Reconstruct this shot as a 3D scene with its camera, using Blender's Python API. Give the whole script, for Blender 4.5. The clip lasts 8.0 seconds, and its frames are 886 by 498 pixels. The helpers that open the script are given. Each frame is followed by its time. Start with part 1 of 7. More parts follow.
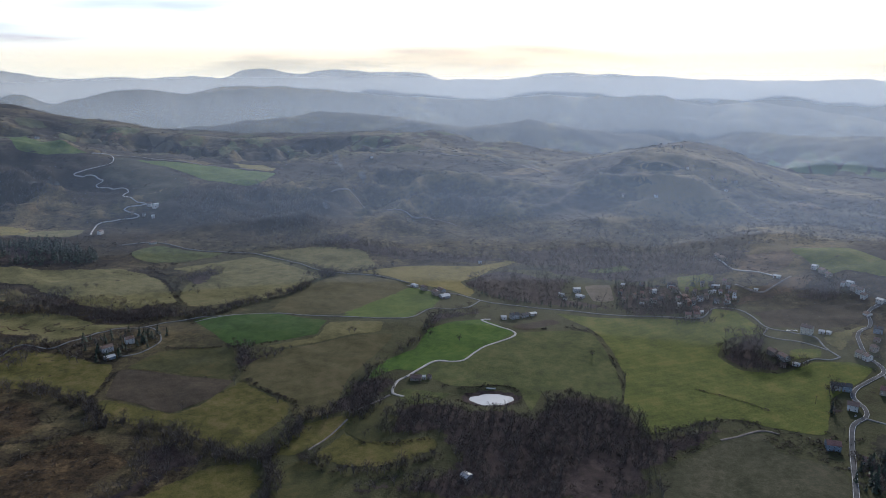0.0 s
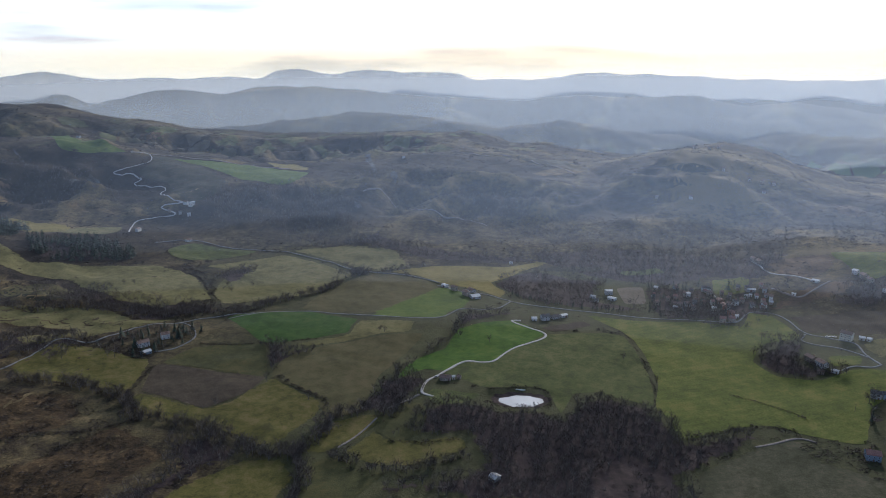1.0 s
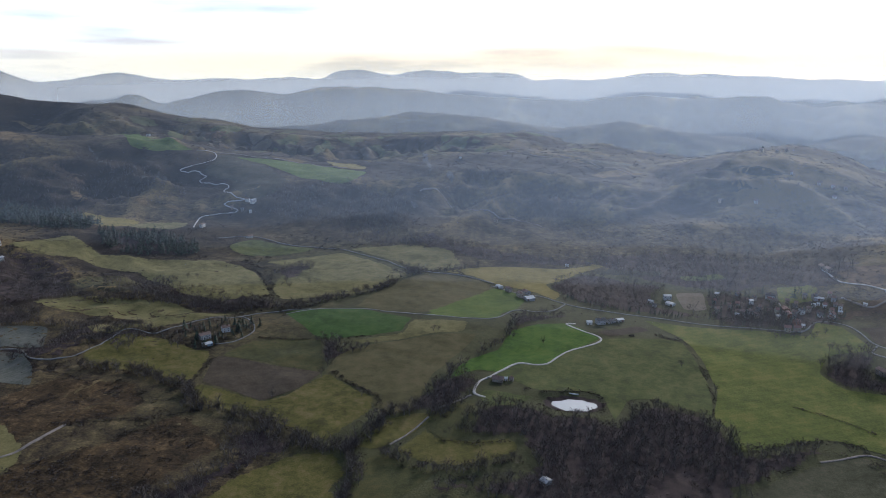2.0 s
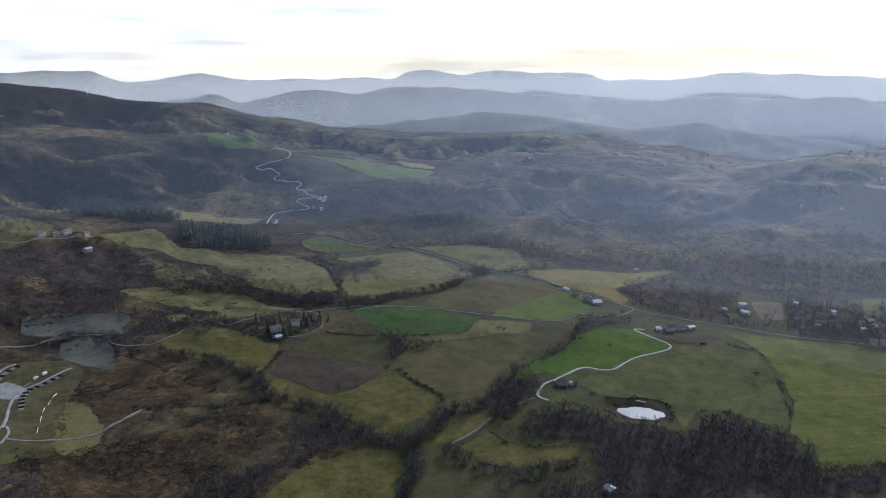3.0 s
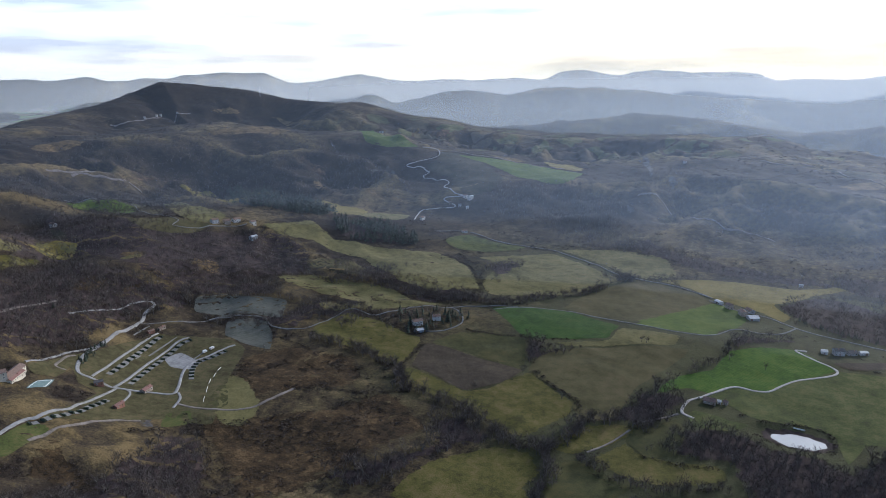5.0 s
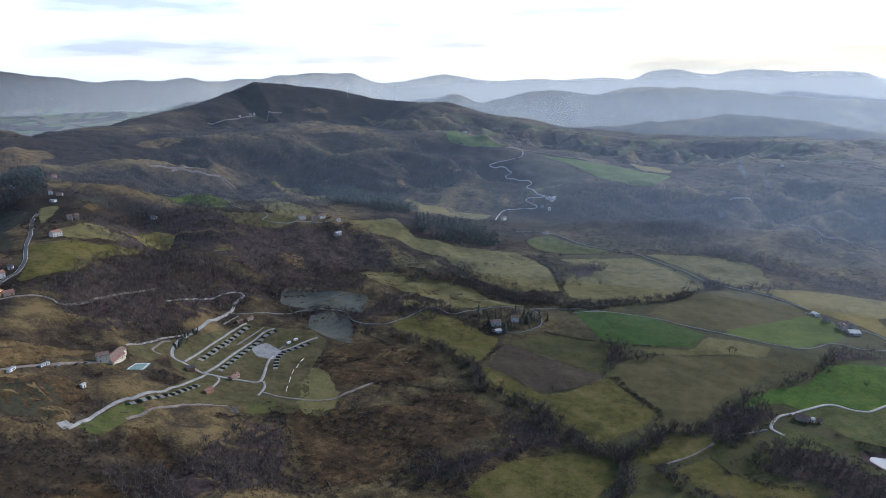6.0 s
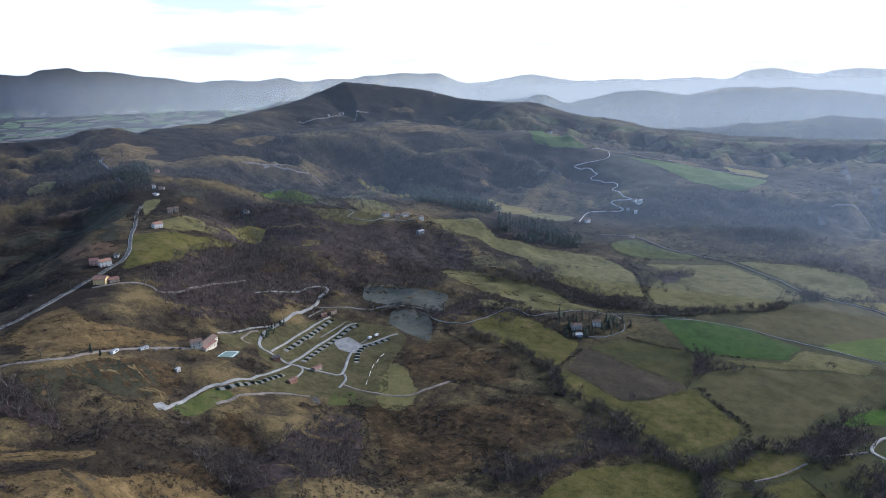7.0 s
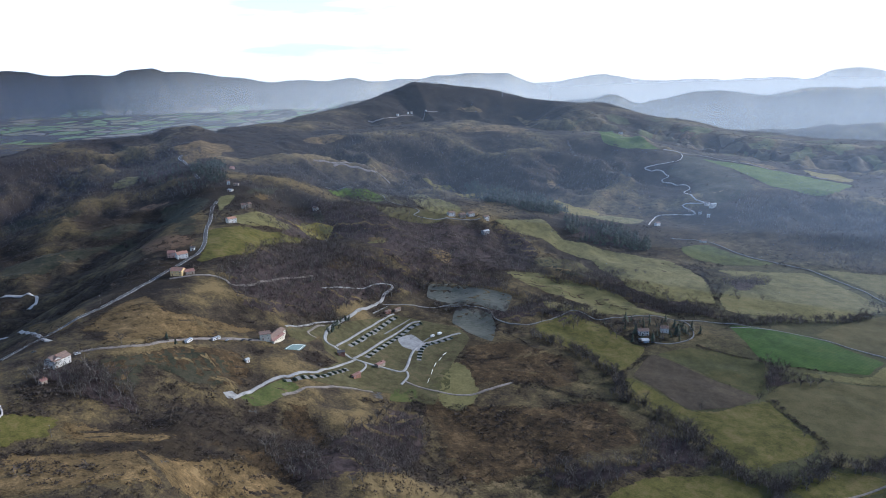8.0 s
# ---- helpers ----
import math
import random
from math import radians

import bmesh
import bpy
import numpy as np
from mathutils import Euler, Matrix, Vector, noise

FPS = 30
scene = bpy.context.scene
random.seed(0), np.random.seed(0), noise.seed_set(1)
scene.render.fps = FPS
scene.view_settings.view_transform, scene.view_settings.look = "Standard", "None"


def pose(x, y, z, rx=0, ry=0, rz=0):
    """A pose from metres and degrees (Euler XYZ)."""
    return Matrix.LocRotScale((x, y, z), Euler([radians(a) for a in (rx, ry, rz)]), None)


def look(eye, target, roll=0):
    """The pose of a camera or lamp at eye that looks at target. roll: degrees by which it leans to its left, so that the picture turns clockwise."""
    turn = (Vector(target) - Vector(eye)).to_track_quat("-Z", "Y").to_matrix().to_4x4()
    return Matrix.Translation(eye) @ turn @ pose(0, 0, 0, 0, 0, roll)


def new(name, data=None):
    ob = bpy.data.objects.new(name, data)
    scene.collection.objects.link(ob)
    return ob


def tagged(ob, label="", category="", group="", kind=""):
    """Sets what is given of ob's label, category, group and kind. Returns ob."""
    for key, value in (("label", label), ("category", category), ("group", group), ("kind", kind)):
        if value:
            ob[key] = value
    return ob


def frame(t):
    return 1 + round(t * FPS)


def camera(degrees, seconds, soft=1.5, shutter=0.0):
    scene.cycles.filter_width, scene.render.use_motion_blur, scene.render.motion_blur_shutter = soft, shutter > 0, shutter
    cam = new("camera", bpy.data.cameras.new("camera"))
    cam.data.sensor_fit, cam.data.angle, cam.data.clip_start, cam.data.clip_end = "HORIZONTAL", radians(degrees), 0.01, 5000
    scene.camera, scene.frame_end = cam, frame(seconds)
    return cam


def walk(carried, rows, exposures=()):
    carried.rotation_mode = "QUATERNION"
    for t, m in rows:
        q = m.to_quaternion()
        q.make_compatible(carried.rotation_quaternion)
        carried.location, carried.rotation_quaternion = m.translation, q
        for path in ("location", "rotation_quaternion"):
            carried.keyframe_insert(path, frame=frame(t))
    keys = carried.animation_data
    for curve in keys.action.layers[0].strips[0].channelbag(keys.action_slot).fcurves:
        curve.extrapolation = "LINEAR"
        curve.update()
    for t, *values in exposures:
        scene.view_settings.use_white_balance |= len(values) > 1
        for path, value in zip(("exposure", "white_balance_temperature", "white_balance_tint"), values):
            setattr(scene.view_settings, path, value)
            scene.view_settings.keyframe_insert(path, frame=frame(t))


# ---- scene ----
# The camera hovers high over the valley and pans slowly to its left.
cam = camera(65.9, 8.0, soft=0.6)
EYE = 336.0
ROWS = [
    (0.0, 0.0, -14.66, 0.25), (0.5, 0.78, -14.65, 0.28), (1.0, 2.65, -14.63, 0.33),
    (2.5, 10.12, -14.54, 0.46), (3.0, 13.11, -14.51, 0.52), (3.5, 16.12, -14.48, 0.57),
    (4.0, 19.12, -14.44, 0.60), (4.5, 22.14, -14.39, 0.69), (6.0, 32.28, -14.24, 0.91),
    (6.5, 35.74, -14.19, 0.97), (7.0, 39.28, -14.13, 1.02), (7.5, 42.79, -14.08, 1.05),
    (8.0, 44.86, -14.05, 1.05),
]
walk(cam, [(t, pose(0, 0, EYE, 90 + pitch, roll, yaw)) for t, yaw, pitch, roll in ROWS],
     exposures=[(0.0, -0.24, 5200, 11.5), (4.0, -0.08, 5100, 11.5), (6.0, -0.01, 5000, 11), (8.0, 0.33, 4900, 10.5)])

# ---- light: a low veiled sun behind thin cloud, ahead of the first view ----
SUN_AZ, SUN_EL = 18.0, 22.0
world = bpy.data.worlds.new("sky")
scene.world = world
world.use_nodes = True
wn, wl = world.node_tree.nodes, world.node_tree.links
wn.clear()
w_out = wn.new("ShaderNodeOutputWorld")
w_bg = wn.new("ShaderNodeBackground")
w_sky = wn.new("ShaderNodeTexSky")
w_sky.sky_type = "NISHITA"
w_sky.sun_disc = False
w_sky.sun_elevation = radians(SUN_EL)
w_sky.sun_rotation = radians(SUN_AZ)
w_sky.air_density, w_sky.dust_density = 1.0, 2.0
w_geo = wn.new("ShaderNodeTexCoord")
w_map = wn.new("ShaderNodeMapping")
w_map.inputs["Scale"].default_value = (1.0, 1.0, 9.0)
w_noise = wn.new("ShaderNodeTexNoise")
w_noise.inputs["Scale"].default_value = 2.2
w_noise.inputs["Detail"].default_value = 7.0
w_noise.inputs["Roughness"].default_value = 0.55
w_ramp = wn.new("ShaderNodeValToRGB")
w_ramp.color_ramp.elements[0].position = 0.37
w_ramp.color_ramp.elements[0].color = (0.92, 0.91, 0.94, 1)
w_ramp.color_ramp.elements[1].position = 0.47
w_ramp.color_ramp.elements[1].color = (1.52, 1.47, 1.40, 1)
w_mix = wn.new("ShaderNodeMix")
w_mix.data_type = "RGBA"
w_high = wn.new("ShaderNodeMapRange")
w_high.interpolation_type = "SMOOTHSTEP"
w_high.inputs["From Min"].default_value, w_high.inputs["From Max"].default_value = 0.09, 0.18
w_high.inputs["To Min"].default_value, w_high.inputs["To Max"].default_value = 0.88, 0.12
w_scale = wn.new("ShaderNodeVectorMath")
w_scale.operation = "SCALE"
w_scale.inputs["Scale"].default_value = 0.15
wl.new(w_geo.outputs["Generated"], w_map.inputs["Vector"])
wl.new(w_map.outputs["Vector"], w_noise.inputs["Vector"])
wl.new(w_noise.outputs["Fac"], w_ramp.inputs["Fac"])
wl.new(w_sky.outputs["Color"], w_scale.inputs[0])
wl.new(w_scale.outputs["Vector"], w_mix.inputs[6])
wl.new(w_ramp.outputs["Color"], w_mix.inputs[7])
# a warm band of light low over the hills
w_sep = wn.new("ShaderNodeSeparateXYZ")
w_low = wn.new("ShaderNodeMapRange")
w_low.interpolation_type = "SMOOTHSTEP"
w_low.inputs["From Min"].default_value, w_low.inputs["From Max"].default_value = 0.0, 0.075
w_tint = wn.new("ShaderNodeMix")
w_tint.data_type = "RGBA"
w_tint.inputs[7].default_value = (1.0, 1.0, 1.0, 1)
w_mul = wn.new("ShaderNodeMix")
w_mul.data_type, w_mul.blend_type = "RGBA", "MULTIPLY"
w_mul.inputs[0].default_value = 1.0
wl.new(w_geo.outputs["Generated"], w_sep.inputs[0])
w_side = wn.new("ShaderNodeMapRange")
w_side.interpolation_type = "SMOOTHSTEP"
w_side.inputs["From Min"].default_value, w_side.inputs["From Max"].default_value = -0.95, -0.35
w_glow = wn.new("ShaderNodeMix")
w_glow.data_type = "RGBA"
w_glow.inputs[6].default_value, w_glow.inputs[7].default_value = (0.90, 0.84, 0.72, 1), (0.95, 0.78, 0.46, 1)
wl.new(w_sep.outputs["X"], w_side.inputs["Value"])
wl.new(w_side.outputs["Result"], w_glow.inputs[0])
wl.new(w_glow.outputs[2], w_tint.inputs[6])
wl.new(w_sep.outputs["Z"], w_low.inputs["Value"])
wl.new(w_low.outputs["Result"], w_tint.inputs[0])
wl.new(w_sep.outputs["Z"], w_high.inputs["Value"])
wl.new(w_high.outputs["Result"], w_mix.inputs[0])
wl.new(w_mix.outputs[2], w_mul.inputs[6])
wl.new(w_tint.outputs[2], w_mul.inputs[7])
wl.new(w_mul.outputs[2], w_bg.inputs["Color"])
wl.new(w_bg.outputs["Background"], w_out.inputs["Surface"])
w_bg.inputs["Strength"].default_value = 1.0

sun = new("sun", bpy.data.lights.new("sun", "SUN"))
sun.data.energy, sun.data.angle, sun.data.color = 4.2, radians(2), (1.0, 0.82, 0.58)
sun.matrix_world = look((0, 0, 0), (-math.sin(radians(SUN_AZ)), -math.cos(radians(SUN_AZ)), -math.tan(radians(SUN_EL))))

# ---- materials ----
def rgb(*c):
    return (c[0], c[1], c[2], 1.0)


def land(name, colours, sizes=(60, 9, 1.6), rough_=0.95, bump=0.4, clay=None, rows=None, ragged=False, folds=None, far_fields=False, pasture=None):
    """Ground cover: colours blended by noise at three sizes in metres. clay: the colour of steep bare places."""
    m = bpy.data.materials.new(name)
    m.use_nodes = True
    n, l = m.node_tree.nodes, m.node_tree.links
    b = n["Principled BSDF"]
    b.inputs["Roughness"].default_value = rough_
    b.inputs["Specular IOR Level"].default_value = 0.1
    geo = n.new("ShaderNodeNewGeometry")
    noises = []
    for s in sizes:
        t = n.new("ShaderNodeTexNoise")
        t.inputs["Scale"].default_value = 1.0 / s
        t.inputs["Detail"].default_value = 4.0
        t.inputs["Roughness"].default_value = 0.6
        l.new(geo.outputs["Position"], t.inputs["Vector"])
        noises.append(t)
    a = n.new("ShaderNodeMath"); a.operation = "MULTIPLY_ADD"
    a.inputs[1].default_value = 0.36
    l.new(noises[0].outputs["Fac"], a.inputs[0])
    c = n.new("ShaderNodeMath"); c.operation = "MULTIPLY_ADD"
    c.inputs[1].default_value = 0.36
    l.new(noises[1].outputs["Fac"], c.inputs[0])
    d = n.new("ShaderNodeMath"); d.operation = "MULTIPLY"
    d.inputs[1].default_value = 0.28
    l.new(noises[2].outputs["Fac"], d.inputs[0])
    l.new(d.outputs[0], c.inputs[2])
    l.new(c.outputs[0], a.inputs[2])
    ramp = n.new("ShaderNodeValToRGB")
    e = ramp.color_ramp.elements
    e[0].position, e[0].color = 0.40, rgb(*[0.85 * q for q in colours[0]])
    e[1].position, e[1].color = 0.60, rgb(*[1.1 * q for q in colours[-1]])
    for k, col in enumerate(colours[1:-1], 1):
        x = e.new(0.40 + 0.20 * k / (len(colours) - 1))
        x.color = rgb(*col)
    l.new(a.outputs[0], ramp.inputs["Fac"])
    colour = ramp.outputs["Color"]
    if rows:
        turn, gap, dark = rows
        mp = n.new("ShaderNodeMapping")
        mp.inputs["Rotation"].default_value = (0, 0, radians(turn))
        wv = n.new("ShaderNodeTexWave")
        wv.inputs["Scale"].default_value = 0.314 / gap
        wv.inputs["Distortion"].default_value = 1.5
        wv.inputs["Detail Scale"].default_value = 0.3
        l.new(geo.outputs["Position"], mp.inputs["Vector"])
        l.new(mp.outputs["Vector"], wv.inputs["Vector"])
        mx = n.new("ShaderNodeMix"); mx.data_type = "RGBA"; mx.blend_type = "MULTIPLY"
        mx.inputs[7].default_value = (dark, dark, dark, 1)
        l.new(wv.outputs["Fac"], mx.inputs[0])
        l.new(colour, mx.inputs[6])
        colour = mx.outputs[2]
    if pasture:
        fr = n.new("ShaderNodeValToRGB")
        fe = fr.color_ramp.elements
        fe[0].position, fe[0].color = 0.40, rgb(*pasture[0])
        fe[1].position, fe[1].color = 0.62, rgb(*pasture[-1])
        for k, col in enumerate(pasture[1:-1], 1):
            fe.new(0.40 + 0.22 * k / (len(pasture) - 1)).color = rgb(*col)
        l.new(a.outputs[0], fr.inputs["Fac"])
        at = n.new("ShaderNodeAttribute")
        at.attribute_name = "meadow"
        mx = n.new("ShaderNodeMix"); mx.data_type = "RGBA"
        l.new(at.outputs["Fac"], mx.inputs[0])
        l.new(colour, mx.inputs[6])
        l.new(fr.outputs["Color"], mx.inputs[7])
        colour = mx.outputs[2]
    # pale spurs and dark gullies: part plant cover, part relief shade painted in
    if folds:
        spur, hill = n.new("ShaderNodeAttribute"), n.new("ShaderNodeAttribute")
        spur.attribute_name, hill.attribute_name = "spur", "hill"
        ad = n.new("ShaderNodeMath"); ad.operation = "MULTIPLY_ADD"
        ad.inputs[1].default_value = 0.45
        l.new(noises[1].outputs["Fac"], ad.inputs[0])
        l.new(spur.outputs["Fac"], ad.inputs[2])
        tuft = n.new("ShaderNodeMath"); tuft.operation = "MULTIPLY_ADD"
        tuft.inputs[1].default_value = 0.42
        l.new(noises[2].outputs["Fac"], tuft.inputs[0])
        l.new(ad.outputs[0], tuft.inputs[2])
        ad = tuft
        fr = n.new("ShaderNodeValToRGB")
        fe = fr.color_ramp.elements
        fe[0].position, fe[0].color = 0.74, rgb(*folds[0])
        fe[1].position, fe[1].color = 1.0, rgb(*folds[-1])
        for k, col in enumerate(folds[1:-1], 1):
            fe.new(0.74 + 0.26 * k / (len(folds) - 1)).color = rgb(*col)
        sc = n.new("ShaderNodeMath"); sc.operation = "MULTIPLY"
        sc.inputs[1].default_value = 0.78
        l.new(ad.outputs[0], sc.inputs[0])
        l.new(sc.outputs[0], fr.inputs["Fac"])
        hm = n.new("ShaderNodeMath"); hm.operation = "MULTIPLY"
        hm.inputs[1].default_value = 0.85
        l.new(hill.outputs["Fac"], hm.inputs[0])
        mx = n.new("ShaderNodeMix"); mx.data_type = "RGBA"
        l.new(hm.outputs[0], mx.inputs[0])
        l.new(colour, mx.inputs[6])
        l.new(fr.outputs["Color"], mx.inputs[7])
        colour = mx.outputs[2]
    if far_fields:
        at, vo, ve = n.new("ShaderNodeAttribute"), n.new("ShaderNodeTexVoronoi"), n.new("ShaderNodeTexVoronoi")
        at.attribute_name = "tilled"
        mp = n.new("ShaderNodeMapping")
        mp.inputs["Rotation"].default_value = (0, 0, 0.5)
        mp.inputs["Scale"].default_value = (1.0, 0.55, 0.02)
        wb = n.new("ShaderNodeVectorMath"); wb.operation = "MULTIPLY_ADD"
        wb.inputs[1].default_value = (60, 60, 0)
        l.new(noises[0].outputs["Color"], wb.inputs[0])
        l.new(geo.outputs["Position"], wb.inputs[2])
        l.new(wb.outputs[0], mp.inputs["Vector"])
        ve.feature = "DISTANCE_TO_EDGE"
        for q in (vo, ve):
            q.inputs["Scale"].default_value = 1 / 75.0
            l.new(mp.outputs["Vector"], q.inputs["Vector"])
        sp = n.new("ShaderNodeSeparateXYZ")
        l.new(vo.outputs["Color"], sp.inputs[0])
        cr = n.new("ShaderNodeValToRGB")
        cr.color_ramp.interpolation = "CONSTANT"
        ce = cr.color_ramp.elements
        ce[0].position, ce[0].color = 0.0, rgb(0.060, 0.052, 0.044)
        ce[1].position, ce[1].color = 0.85, rgb(0.16, 0.135, 0.10)
        for p, col in ((0.22, (0.105, 0.138, 0.051)), (0.42, (0.143, 0.132, 0.078)), (0.58, (0.044, 0.040, 0.038)), (0.72, (0.123, 0.165, 0.060))):
            ce.new(p).color = rgb(*col)
        l.new(sp.outputs[0], cr.inputs["Fac"])
        hd = n.new("ShaderNodeMath"); hd.operation = "GREATER_THAN"
        hd.inputs[1].default_value = 0.07
        l.new(ve.outputs["Distance"], hd.inputs[0])
        am = n.new("ShaderNodeMath"); am.operation = "MULTIPLY"
        l.new(hd.outputs[0], am.inputs[0])
        l.new(at.outputs["Fac"], am.inputs[1])
        mx = n.new("ShaderNodeMix"); mx.data_type = "RGBA"
        l.new(am.outputs[0], mx.inputs[0])
        l.new(colour, mx.inputs[6])
        l.new(cr.outputs["Color"], mx.inputs[7])
        colour = mx.outputs[2]
    if clay:
        sep = n.new("ShaderNodeSeparateXYZ")
        l.new(geo.outputs["Normal"], sep.inputs[0])
        st = n.new("ShaderNodeTexNoise")
        st.inputs["Scale"].default_value = 1 / 35.0
        st.inputs["Detail"].default_value = 5.0
        l.new(geo.outputs["Position"], st.inputs["Vector"])
        ad = n.new("ShaderNodeMath"); ad.operation = "MULTIPLY_ADD"
        ad.inputs[1].default_value = -0.30
        l.new(st.outputs["Fac"], ad.inputs[0])
        l.new(sep.outputs["Z"], ad.inputs[2])
        mr = n.new("ShaderNodeMapRange")
        mr.inputs["From Min"].default_value, mr.inputs["From Max"].default_value = 0.40, 0.30
        l.new(ad.outputs[0], mr.inputs["Value"])
        mx = n.new("ShaderNodeMix"); mx.data_type = "RGBA"
        mx.inputs[7].default_value = rgb(*clay)
        at = n.new("ShaderNodeAttribute")
        at.attribute_name = "bare"
        bm_ = n.new("ShaderNodeMath"); bm_.operation = "MULTIPLY"
        l.new(mr.outputs["Result"], bm_.inputs[0])
        l.new(at.outputs["Fac"], bm_.inputs[1])
        l.new(bm_.outputs[0], mx.inputs[0])
        l.new(colour, mx.inputs[6])
        colour = mx.outputs[2]
    l.new(colour, b.inputs["Base Color"])
    if ragged:
        rim = n.new("ShaderNodeAttribute")
        rim.attribute_name = "rim"
        cut = n.new("ShaderNodeMath"); cut.operation = "GREATER_THAN"
        rg = n.new("ShaderNodeTexNoise")
        rg.inputs["Scale"].default_value, rg.inputs["Detail"].default_value, rg.inputs["Roughness"].default_value = 1 / 7.0, 8.0, 0.75
        l.new(geo.outputs["Position"], rg.inputs["Vector"])
        st = n.new("ShaderNodeMapRange")
        st.inputs["From Min"].default_value, st.inputs["From Max"].default_value = 0.3, 0.7
        l.new(rg.outputs["Fac"], st.inputs["Value"])
        l.new(rim.outputs["Fac"], cut.inputs[0])
        l.new(st.outputs["Result"], cut.inputs[1])
        l.new(cut.outputs[0], b.inputs["Alpha"])
    if bump:
        bp = n.new("ShaderNodeBump")
        bp.inputs["Strength"].default_value = bump
        bp.inputs["Distance"].default_value = 0.8
        l.new(noises[2].outputs["Fac"], bp.inputs["Height"])
        if clay:
            l.new(at.outputs["Fac"], bp.inputs["Strength"])
        l.new(bp.outputs["Normal"], b.inputs["Normal"])
    return m


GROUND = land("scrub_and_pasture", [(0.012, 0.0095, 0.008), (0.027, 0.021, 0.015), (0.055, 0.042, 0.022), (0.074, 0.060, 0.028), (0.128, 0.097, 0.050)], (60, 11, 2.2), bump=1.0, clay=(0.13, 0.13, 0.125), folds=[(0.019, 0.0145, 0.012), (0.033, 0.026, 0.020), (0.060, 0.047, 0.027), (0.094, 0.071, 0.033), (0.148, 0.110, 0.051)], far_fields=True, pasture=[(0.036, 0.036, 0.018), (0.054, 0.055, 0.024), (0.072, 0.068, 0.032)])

FIELDS = {
    "vivid": land("young_wheat", [(0.036, 0.075, 0.010), (0.053, 0.100, 0.012), (0.077, 0.107, 0.017)], (45, 8, 1.5), rows=(25, 3.2, 0.86)),
    "green": land("short_meadow", [(0.062, 0.073, 0.016), (0.085, 0.101, 0.018), (0.121, 0.115, 0.028)], (70, 16, 2), rows=(70, 9, 0.9)),
    "meadow": land("damp_meadow", [(0.043, 0.051, 0.019), (0.061, 0.073, 0.021), (0.089, 0.086, 0.031)], (40, 9, 1.8)),
    "dusk": land("dim_pasture", [(0.034, 0.036, 0.019), (0.049, 0.050, 0.027), (0.072, 0.062, 0.040)], (30, 7, 1.6), ragged=True),
    "yellow": land("yellow_grass", [(0.111, 0.094, 0.025), (0.144, 0.119, 0.031), (0.165, 0.128, 0.041)], (60, 12, 2.5)),
    "dull": land("fallow", [(0.055, 0.051, 0.022), (0.070, 0.063, 0.026), (0.085, 0.071, 0.034)], (70, 11, 1.5), rows=(-40, 4.5, 0.97)),
    "spring": land("sprouting_field", [(0.050, 0.078, 0.015), (0.070, 0.102, 0.017), (0.090, 0.112, 0.023)], (50, 9, 1.5), rows=(-35, 4, 0.88)),
    "crop": land("deep_crop", [(0.025, 0.054, 0.011), (0.034, 0.071, 0.013), (0.051, 0.075, 0.018)], (45, 8, 1.5), rows=(10, 4, 0.88)),
    "olive": land("olive_pasture", [(0.078, 0.072, 0.028), (0.109, 0.100, 0.039), (0.137, 0.118, 0.052)], (55, 13, 2.2), ragged=True),
    "darkgreen": land("dark_pasture", [(0.035, 0.039, 0.016), (0.050, 0.051, 0.019), (0.068, 0.058, 0.022)], (40, 8, 1.5)),
    "plough": land("ploughed_soil", [(0.042, 0.034, 0.026), (0.056, 0.045, 0.031), (0.070, 0.056, 0.036)], (40, 7, 1.2), rows=(35, 2.2, 0.8)),
    "grass": land("mottled_grass", [(0.049, 0.048, 0.015), (0.079, 0.073, 0.018), (0.108, 0.086, 0.034)], (30, 7, 1.4), ragged=True),
    "dullgreen": land("dull_pasture", [(0.021, 0.023, 0.016), (0.033, 0.033, 0.021), (0.050, 0.043, 0.028)], (38, 10, 2.4), ragged=True),
    "ochre": land("rough_slope", [(0.017, 0.013, 0.008), (0.036, 0.025, 0.014), (0.059, 0.040, 0.019), (0.100, 0.067, 0.033)], (26, 7, 1.9), bump=1.0, ragged=True),
    "clay": land("grey_clay", [(0.070, 0.074, 0.059), (0.087, 0.091, 0.077), (0.104, 0.103, 0.086)], (35, 8, 1.5), rows=(20, 5, 0.9)),
    "straw": land("dry_grass", [(0.034, 0.024, 0.011), (0.085, 0.060, 0.027), (0.112, 0.078, 0.034), (0.171, 0.119, 0.056)], (24, 7, 1.8), bump=1.0, ragged=True),
    "lawn": land("camp_lawn", [(0.047, 0.041, 0.021), (0.066, 0.061, 0.027), (0.091, 0.074, 0.038)], (22, 6, 1.3)),
    "rust": land("rust_slope", [(0.061, 0.042, 0.027), (0.090, 0.059, 0.036), (0.119, 0.079, 0.048)], (40, 9, 2), ragged=True),
    "sport": land("worn_pitch", [(0.105, 0.089, 0.063), (0.137, 0.115, 0.089)], (25, 6, 1.5)),
    "scree": land("grey_scree", [(0.049, 0.047, 0.049), (0.073, 0.070, 0.070), (0.106, 0.097, 0.098)], (14, 4, 0.9), bump=0.9, ragged=True),
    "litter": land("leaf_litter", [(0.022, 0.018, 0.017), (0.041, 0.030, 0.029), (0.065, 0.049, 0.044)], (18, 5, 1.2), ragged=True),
}
